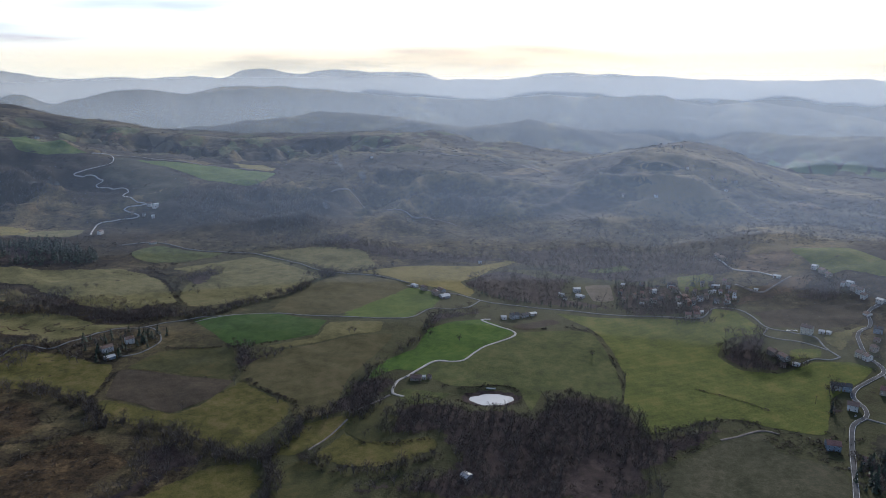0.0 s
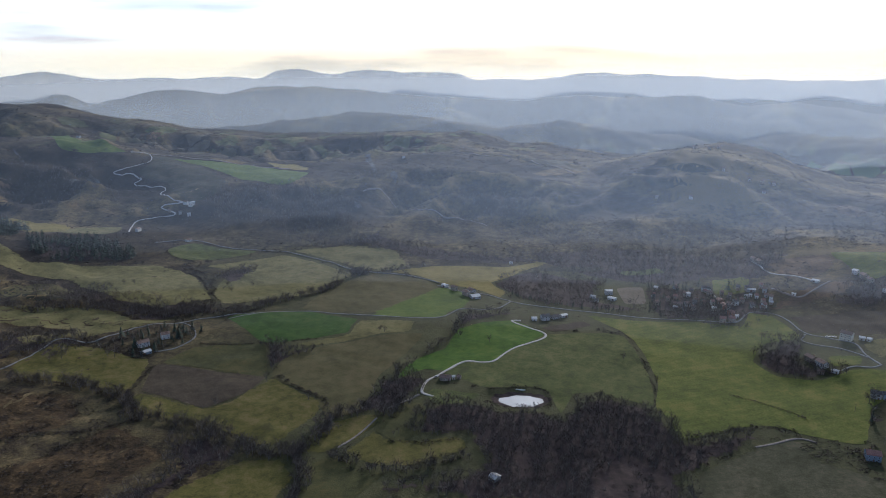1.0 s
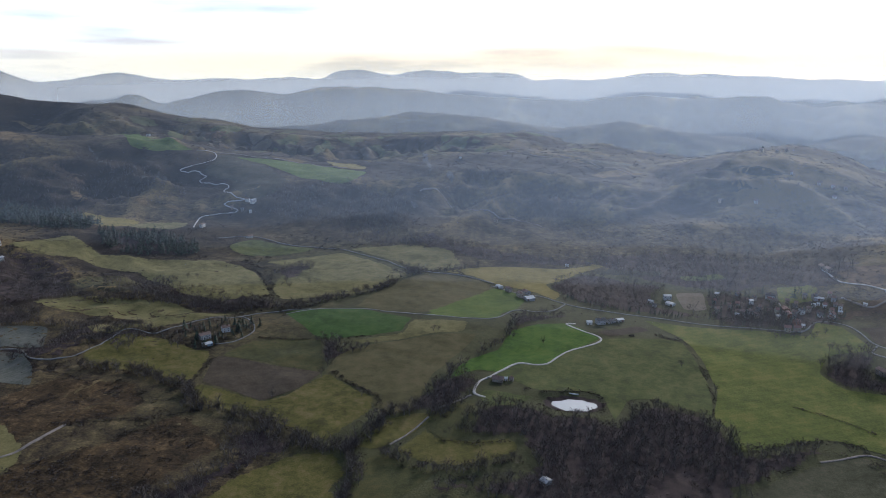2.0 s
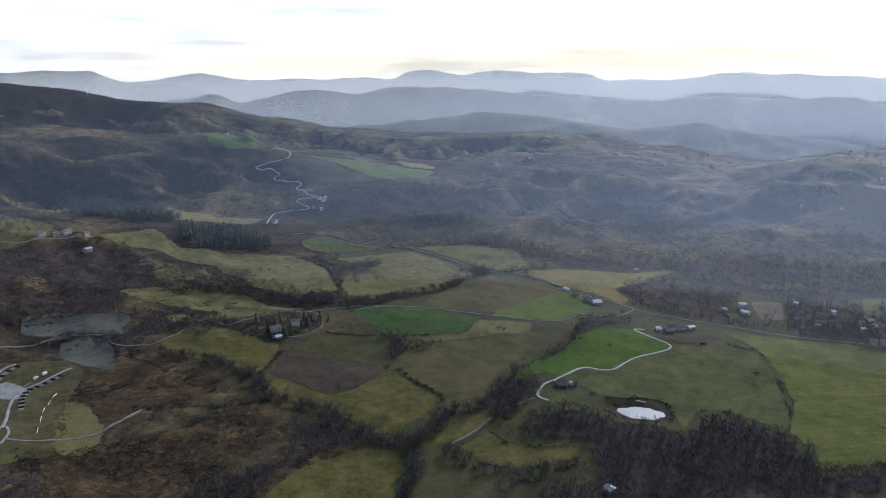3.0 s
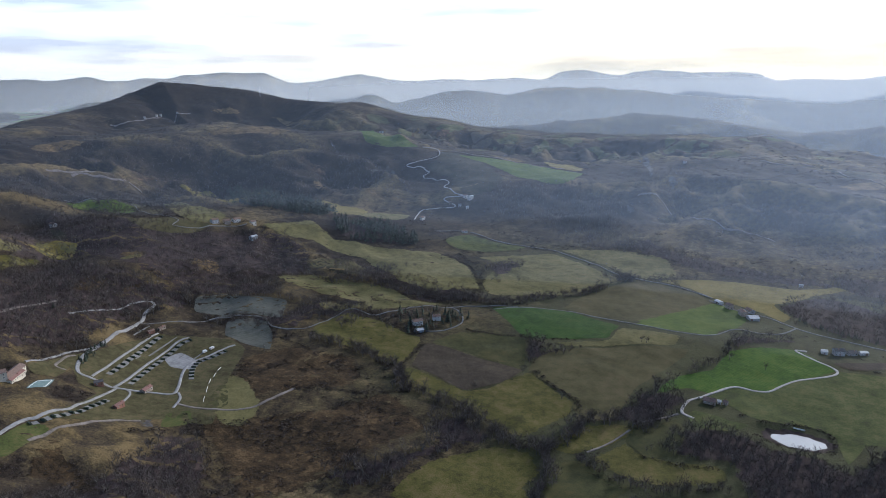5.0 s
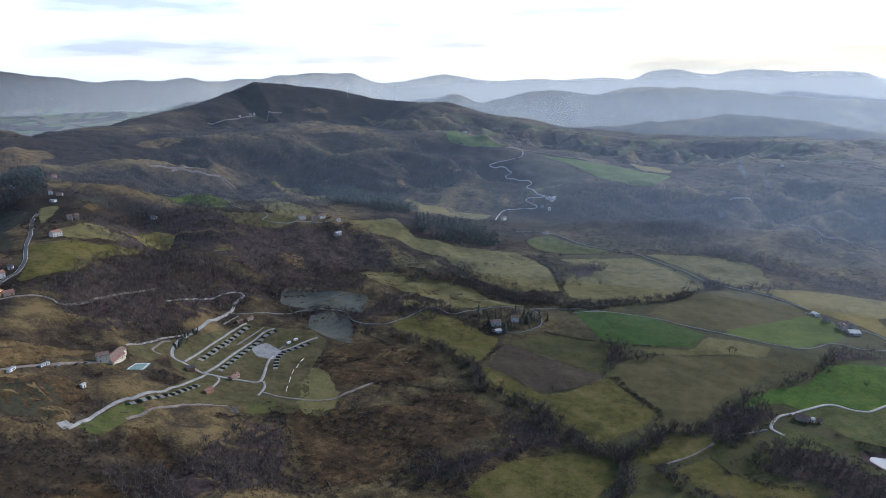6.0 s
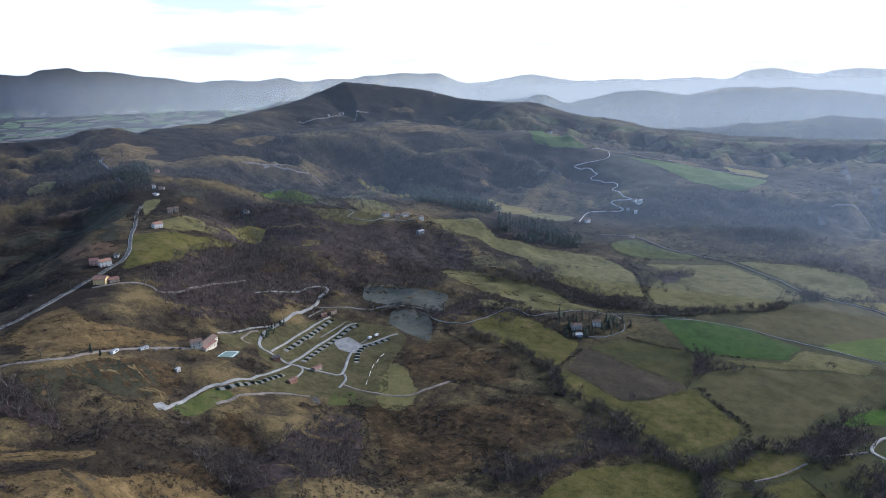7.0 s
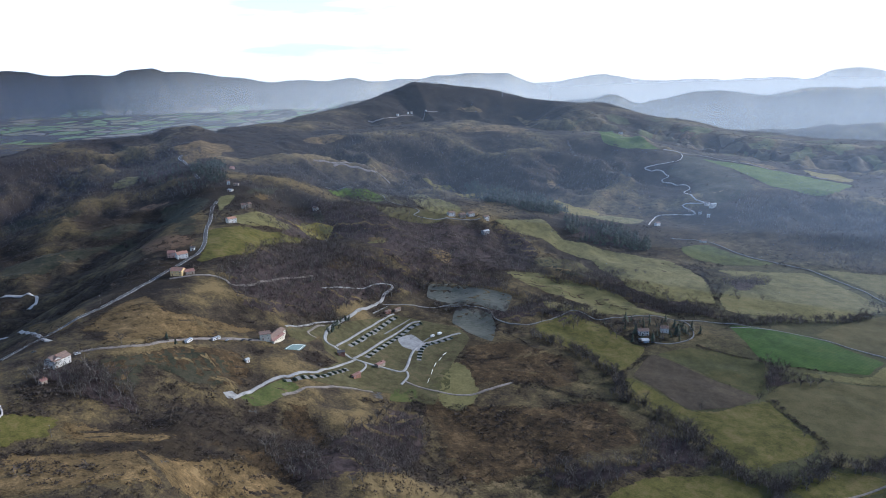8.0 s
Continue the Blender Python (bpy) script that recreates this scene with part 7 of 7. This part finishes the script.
wood("bare", 9.6, [(-970.8, 544.3), (-1092.9, 746.8), (-921.3, 798.2), (-863.5, 827), (-785, 952.9), (-701.1, 936.2), (-642, 843.3), (-680.5, 798.4), (-696.3, 675.5), (-740.7, 637.9), (-888.6, 646.3), (-876.8, 534.3)])
wood("bare", 12, [(-1699.4, 364.2), (-1717.2, 540.9), (-1589.5, 728.8), (-1276.5, 661), (-1127.5, 558.4), (-1253.7, 479.2), (-1256.7, 336.7), (-1346.3, 272.8)])
wood("mixed", 10, [(-1318.9, 506.8), (-1329.8, 603.7), (-1244.1, 643.1), (-1139, 575.4), (-1229.5, 521.1)])
wood("bush", 5.4, [(-541.1, 98.5), (-516.6, 127.6), (-510.3, 176), (-513.1, 212.6), (-505.8, 252.4), (-462.4, 257.4), (-438.8, 224.5), (-452.8, 184.3), (-486.4, 146.3), (-496.2, 100.1)])
wood("bare", 6.4, [(-431.1, 238.6), (-434.9, 281.9), (-445.6, 337.1), (-463.8, 392.8), (-434.5, 406.2), (-385.5, 359.2), (-355.1, 297.9), (-371.4, 238.2), (-408, 228.9)])
wood("bush", 5.8, [(-432.5, 439), (-384.1, 467.7), (-355.1, 424.6), (-400.5, 421.2)])
wood("bare", 6.4, [(-569, 120.5), (-554.3, 160.4), (-518.7, 173.3), (-522.9, 129.7), (-547.3, 107.2)])
wood("bare", 10, [(-581, 1490.7), (-400.6, 1573.3), (-284.1, 1502.4), (-259.2, 1356.1), (-394.5, 1346.7), (-528.6, 1370.9), (-586.8, 1436.5)])
wood("bare", 14, [(375, 1416.6), (613, 1421.3), (831.6, 1491.7), (1032.2, 1524.8), (729.5, 1063.1), (575.9, 1098.7), (403.6, 1135.4), (319.5, 1185.9), (241.3, 1325.2)])
wood("bare", 13, [(-327.6, 1757.4), (-124, 1769.3), (126.1, 1590.9), (139, 1438.7), (-30.4, 1434.9), (-213.2, 1542.2)])
wood("bare", 12, [(-1337.7, 1203.2), (-1237.3, 1357.5), (-1065.9, 1383.4), (-843.6, 1215.2), (-1090.8, 1323.4), (-1162.8, 1116.3)])
wood("bare", 13, [(-1705.7, 1179.9), (-1484.2, 1429.8), (-1078.4, 1496.7), (-1148.9, 1393.5), (-1373.4, 1195.6), (-1557.3, 1073.7)])
wood("bush", 7.7, [(-418.7, 96.6), (-398.2, 148.4), (-384.6, 218.6), (-377.2, 205.1), (-386.6, 81.5)])
wood("bush", 5.8, [(-462.5, 72), (-451, 102.8), (-418, 112), (-405.1, 101.7), (-429.8, 64.8)])
wood("bush", 5.8, [(-426.8, 175.5), (-427.4, 200.4), (-404.1, 217.3), (-392.6, 201.8), (-402, 174.6)])
wood("bare", 7, [(-714, 613.9), (-724, 679.2), (-661.2, 775.7), (-608.2, 732.6), (-693.2, 672.5)])
wood("bare", 7.7, [(-639.8, 619.8), (-563.3, 684.6), (-558.6, 754.5), (-469.2, 747.1), (-466.6, 691.2), (-515.3, 696.8), (-517.6, 652)])
wood("bare", 10, [(-422.8, 1468.7), (-320.8, 1537.7), (-216, 1315.3), (-93.3, 1280.9), (-192.5, 1241.8), (-353, 1267.3)])
wood("bare", 7.7, [(-572.7, 833.5), (-520.3, 858), (-388.2, 893.1), (-345.3, 875.6), (-431.9, 831.3), (-489.9, 837.8)])
wood("bush", 6.4, [(-470.4, 417.7), (-412.2, 457.6), (-365.2, 451.9), (-405.9, 427.4), (-441.9, 413.4)])
wood("bush", 6.4, [(-388.4, 467.1), (-330.2, 508.6), (-286.5, 454.2), (-331.6, 429)])
wood("bare", 7.7, [(-626.5, 917), (-531.6, 916.3), (-385.1, 906.7), (-356.3, 871.9), (-508.3, 872.1), (-593.1, 864.2)])
wood("bare", 8, [(120.1, 1225.2), (329.4, 1225), (453.9, 1116.8), (511.9, 1099.8), (436.5, 1001.5), (377, 1054.1), (307.4, 1031), (198.4, 1071), (131, 1131.8)])
wood("bare", 8, [(-183.9, 1308.1), (-26.8, 1237.4), (117.1, 1192.2), (114.4, 1162.7), (-25.6, 1174.6), (-129.6, 1206.8), (-245.1, 1275.2)])
wood("bare", 12, [(-1304, 1003.2), (-1309.1, 1217.9), (-1241.6, 1336.9), (-881.8, 902.7), (-930.4, 800.5), (-946.4, 715.8)])
wood("bare", 11, [(-1283.4, 714.7), (-1331.9, 915.3), (-1173.9, 1053.7), (-964.3, 894.1), (-1086.2, 796.1), (-1058.4, 606.4)])
wood("bush", 7, [(-1308.9, 262.4), (-1200.3, 335.4), (-1149.5, 442.8), (-1082.1, 396.1), (-1112.8, 306.2), (-1216.5, 238.5)])
wood("bare", 7, [(308.9, 893.2), (324.7, 870.6), (344.9, 863.3), (381.8, 880.6), (357.4, 856.5), (314.5, 862.7)])
wood("mixed", 9, [(369.6, 967.5), (415.4, 946.2), (416.3, 908.2), (369.9, 911.3)])
wood("bare", 12, [(-1016.4, 1563.8), (-947, 1619), (-797.7, 1499.4), (-790.4, 1406.9), (-961, 1507.3)])
wood("bare", 12, [(-592.4, 1491.4), (-480.3, 1570.2), (-402.7, 1606.5), (-319.7, 1552.7), (-277.2, 1387.9), (-354.9, 1379.5), (-504.9, 1369.4)])
wood("bare", 13, [(-1342.2, 1624.9), (-1102, 1625.9), (-934.8, 1576.8), (-804.2, 1402.9), (-922.3, 1370.4), (-1132.1, 1464.2)])
wood("bare", 13, [(-167.6, 1604.3), (-6.4, 1583.9), (146.5, 1522), (227, 1380.5), (169.7, 1288.5), (40.3, 1364.6), (-105.3, 1470.3)])
wood("bare", 7, [(483.4, 915.3), (520.8, 939.5), (555.3, 959.8), (572.3, 920.8), (540.1, 891.7)])
wood("mixed", 8, [(383.8, 1008.8), (412.7, 1005.8), (407.2, 967.9), (381.2, 964.9)])
wood("bare", 7, [(248.7, 902.4), (334, 974.1), (373.8, 944.2), (406.4, 903.2), (392.3, 887.7), (346.6, 889.9)])

# ---- hedges ----
hedge("bare", 4.3, 14, [(-636.4, 839.1), (-581.8, 832.4), (-521.9, 860.7), (-460.5, 851.9), (-379.2, 872), (-329.5, 880.2), (-285.2, 931.2), (-236.1, 978.6), (-212.7, 1034.1), (-191.1, 1090.3)])
hedge("bare", 4.8, 6.2, [(-189.3, 1080.6), (-132.8, 1108), (-111.4, 1082.5)])
hedge("bush", 3.6, 4.7, [(-549.8, 756.6), (-511.4, 780.9), (-451.5, 800.8)])
hedge("bush", 3.6, 6.2, [(-744.8, 899.1), (-638, 901.2), (-557.4, 887.5), (-504.1, 880.3)])
hedge("bare", 4.1, 13, [(-482.1, 634.6), (-438.4, 638.7), (-390.7, 633.9), (-354.2, 613.7), (-327.9, 583.6), (-308, 583.3), (-250.9, 568.8), (-204.5, 540.7), (-178.5, 529.6), (-153.3, 534.9)])
hedge("bare", 4.1, 14, [(-155.5, 542.7), (-138.2, 580.6), (-142.3, 597.1), (-111.1, 609.9), (-83.1, 608.8), (-71.2, 641.8)])
hedge("bush", 3.6, 6.2, [(-215.1, 680.3), (-180.5, 651.3), (-154.5, 634.4), (-141.1, 603.8)])
hedge("bare", 3.8, 9.3, [(-156.1, 526.4), (-141.2, 493.2), (-141.5, 453.8)])
hedge("bare", 4.1, 9.3, [(-126.3, 532.2), (-98.2, 519.1), (-72.5, 510.5), (-45.4, 517.5), (-10.3, 539.4)])
hedge("bush", 3.4, 3.9, [(-361.5, 690.4), (-356.2, 650.9), (-355.8, 623.1)])
hedge("bush", 3.1, 3.1, [(-333.5, 764.1), (-302.1, 763.9), (-259.4, 773.2), (-205.5, 793.9)])
hedge("bush", 4.2, 2.2, [(196.4, 849.6), (198, 809.6), (199.8, 748.8), (195.7, 718.1), (195.4, 681.7), (185.2, 646.5)])
hedge("bush", 3.4, 3.1, [(14.3, 670), (51.4, 681.3), (75.3, 674.3), (79.4, 656), (74.4, 636.9)])
hedge("bush", 3.1, 3.9, [(-75.9, 560.6), (-44.9, 560.3), (-14, 568)])
hedge("bush", 3.6, 6.2, [(130.4, 849.9), (161.7, 857.3), (189.5, 845.2)])
hedge("bush", 3.1, 3.1, [(-31.6, 683.8), (2.2, 675.3)])
hedge("bare", 4.8, 7.8, [(-231.8, 1079.1), (-180.8, 1085.5)])
hedge("bush", 3.6, 4.7, [(-527.6, 619.1), (-474.9, 609.3), (-433.1, 587.2), (-411.7, 589.9)])
hedge("bush", 3.1, 4.7, [(-434.2, 519.4), (-394, 538.5), (-355.6, 551), (-318, 577.2)])
hedge("bush", 3.8, 6.2, [(188.6, 580), (225.7, 595.1), (274.6, 608.2), (306.2, 604), (304.1, 593.2)])
hedge("bush", 3.6, 4.7, [(-109.2, 515.1), (-79.1, 505.4), (-41.1, 504)])
hedge("mixed", 3.8, 4.7, [(-610.1, 420.5), (-630.1, 451.1), (-637.9, 469.5)])
hedge("bush", 3.6, 6.2, [(-581.3, 161.2), (-574.3, 194.6), (-582.5, 231.4)])
hedge("bush", 4.8, 6.2, [(-1238.4, 330.5), (-1204.3, 457.7), (-1202.6, 508.5)])
hedge("bush", 4.8, 6.2, [(-1051.3, 199.1), (-1047, 269.1), (-896.6, 296.2), (-861, 342.3)])
hedge("bush", 4.8, 6.2, [(-983.6, 249.6), (-841.4, 262.7), (-753.8, 283.3)])
hedge("bush", 4.2, 6.2, [(-901.2, 494.3), (-887.4, 541.2), (-911.4, 618)])
hedge("bush", 4.1, 4.7, [(-639.8, 619.8), (-598.3, 643.2), (-557.5, 642.7), (-534.5, 627.2)])
hedge("bare", 5.4, 7.8, [(-218.7, 1126.6), (-184.6, 1094), (-140.1, 1116.8), (-84.4, 1147.7)])
hedge("bush", 4.8, 6.2, [(-481.7, 1237.9), (-418.6, 1205.6), (-345.4, 1201.9)])
hedge("bare", 4.8, 9.3, [(-515.3, 696.8), (-503.8, 745), (-464.3, 753.1)])
hedge("bush", 3.4, 4.7, [(-478.5, 363.4), (-465.2, 394), (-439, 406.7), (-405.4, 381.8)])
hedge("bush", 3.8, 7.8, [(-532.1, 1053.7), (-449.7, 1038.3), (-400.4, 956.2)])
hedge("mixed", 6, 6.2, [(55.5, 991.5), (96.1, 964.6), (143.7, 944.1), (222.9, 929)])
hedge("bush", 4.8, 9.3, [(-357.8, 1243.8), (-236.8, 1249.9), (-127.8, 1220.9), (-10.1, 1197)])
hedge("bush", 6, 8, [(-1354.2, 275.2), (-1267.3, 340.2), (-1254.4, 428.9), (-1234.7, 512.9)])
hedge("bush", 6, 8, [(-1156, 372), (-1134.9, 476.5), (-1065, 495.7)])
hedge("bush", 6, 7, [(-1157.4, 271.3), (-1114.2, 373.4), (-992, 406.1)])
hedge("bush", 7, 12, [(-1732.3, 906.7), (-1610, 1037.5), (-1344.6, 1058.1), (-1183.7, 1062.9)])
hedge("bush", 7, 12, [(-1573.7, 1244.3), (-1401.2, 1348.2), (-1237.3, 1403.7), (-1098.3, 1332.3)])
hedge("bush", 6, 8, [(-1100.2, 1334.6), (-913.5, 1314.8), (-769.5, 1323.4)])
hedge("bush", 6, 8, [(-1075.7, 1032.2), (-882.5, 1000.8), (-797.3, 1036.1)])
hedge("bush", 7, 10, [(-1573, 1229.8), (-1456.5, 1282.9), (-1361.7, 1360.8), (-1145.6, 1347.9)])
hedge("bush", 7, 10, [(-1842.1, 2083.8), (-1224.4, 1595.1), (-1044.2, 1560.6), (-845.8, 1423.5)])
hedge("bush", 7, 10, [(-974.8, 1713.1), (-828.5, 1630.2), (-734.3, 1500)])
hedge("bush", 6, 8, [(-426.9, 2310), (-161.6, 1869.8), (21.2, 1676.3), (152.3, 1588.5)])
hedge("bush", 6, 8, [(161, 1684.2), (254, 1559.7), (302, 1407), (303.3, 1300)])
hedge("bush", 6, 8, [(437.5, 1570.2), (478.3, 1447.4), (511, 1328.8), (483.6, 1170.1)])
hedge("bush", 6, 8, [(626.3, 1592), (701.8, 1514.6), (725.8, 1402), (623.8, 1119.8)])
hedge("bush", 6, 8, [(-197.5, 1633.1), (-80.6, 1471.3), (16.7, 1330.8), (99.2, 1226.5)])
hedge("bush", 2.6, 1, [(270.7, 675.4), (303.7, 652), (327.8, 627.2)])
hedge("bush", 5, 5, [(-1468.8, 300.9), (-1315.1, 373.1), (-1269, 445.2), (-1252.5, 489.4)])
hedge("bush", 5, 5, [(-1243.7, 244.9), (-1183.1, 320.6), (-1172.2, 433.4), (-1149, 493.7)])
hedge("bush", 5, 5, [(-1060.5, 229.6), (-1059.5, 311.6), (-904.2, 321.5), (-867.6, 360.3)])
hedge("bush", 5, 5, [(-1008.5, 188.7), (-1001.7, 248), (-864.9, 277.8), (-791.3, 305.7)])
hedge("bush", 5, 5, [(-821.3, 900.2), (-769.9, 934.6), (-680.6, 917.1), (-582.9, 906.6), (-503.2, 892.2)])
hedge("bush", 5, 5, [(-844.1, 990.2), (-763.1, 1026.8), (-755.6, 1089.7)])
hedge("bare", 5, 8, [(-703.8, 637.1), (-666.7, 681), (-615.4, 722.1), (-544, 735)])

# ---- lone trees ----
lone_trees("bare", [(19.2, 802.4), (-260.9, 616.8), (177.4, 759.9), (-115.3, 820.9), (200.6, 699.7), (-113, 536.2), (-368.7, 973.3)])
lone_trees("bare", [(-224.2, 669.3), (-502.6, 677.8), (-121.5, 822.2), (-168.8, 631.1), (-727.2, 652.3), (-527, 959.9), (-515.9, 968.4), (-343.7, 997.8), (-380.1, 991.1)])
lone_trees("bush", [(-264.5, 625.8), (-459.1, 904.9), (-610.4, 975.5)])
lone_trees("pine", [(-158, 538.4), (-161.1, 539.8)])
lone_trees("pine", [(-573.6, 233.2), (-582, 229.2), (-708.1, 467.3)])
lone_trees("bare", [(-578.3, 189.3), (-683.6, 445.9), (-553, 285)])
lone_trees("conifer", [(-428.3, 773.7), (-417.3, 763.9), (-415.9, 774.2), (-404.2, 762.9), (-393.3, 754.3), (-396, 781.5), (-395.4, 794.1), (-380.5, 775.2), (-377.7, 792.4), (-369.8, 782.4), (-380.3, 741.1), (-375.1, 750.2), (-370, 765.1), (-406.9, 748.8)])
lone_trees("conifer", [(343.4, 926.8), (349, 915.1), (331.9, 940.9), (313.8, 935.1), (299.7, 942.3), (278.7, 931.4), (383.1, 920.9), (269.9, 954.1), (297.5, 963.9), (328.8, 957.2)])

lone_trees("bare", [(-943.5, 456.1), (-967.6, 473.0), (-924.1, 455.0), (-941.5, 469.4), (-914.6, 460.6), (-999.5, 487.4), (-796.4, 537.9), (-864.3, 466.1), (-755.5, 523.2)])

# ---- wild scrub between the fields ----
def wild_scrub(a0, a1, r0, r1, space, amount, tall=1.0, seed=101, clump=55):
    r = np.sqrt(RNG.uniform(r0 * r0, r1 * r1, int((r1 * r1 - r0 * r0) * radians(a1 - a0) / 2 / space ** 2)))
    az = np.radians(RNG.uniform(a0, a1, len(r)))
    x, y = r * np.sin(az), r * np.cos(az)
    ok = rough(x, y, clump, 4, seed) - 3.2 * (near_folds(x, y) - 0.6) * (r < 900) > 1 - 2 * amount + RNG.normal(size=len(x)) * 0.07
    x, y = x[ok], y[ok]
    ok = np.ones(len(x), bool)
    for poly in TILLED:
        ok &= ~inside(x, y, poly)
    x, y = x[ok], y[ok]
    ok = np.ones(len(x), bool)
    for poly in DRY:
        ok &= ~(inside(x, y, poly) & (RNG.random(len(x)) < 0.8))
    x, y = x[ok], y[ok]
    return stand("scrub", "bush", x, y, "scattered brown thorn scrub on rough ground", "scrub", tall)


wild_scrub(-85, -30, 340, 800, 3.0, 0.46, 0.62, 101, 85)
wild_scrub(-85, -20, 800, 1260, 6.0, 0.42, 1.0)
wild_scrub(-30, 40, 450, 1230, 7.8, 0.36, 0.9)
wild_scrub(-85, 40, 1230, 1900, 9.5, 0.58, 1.25)
wild_scrub(-80, 36, 1900, 3080, 15.5, 0.58, 1.7)
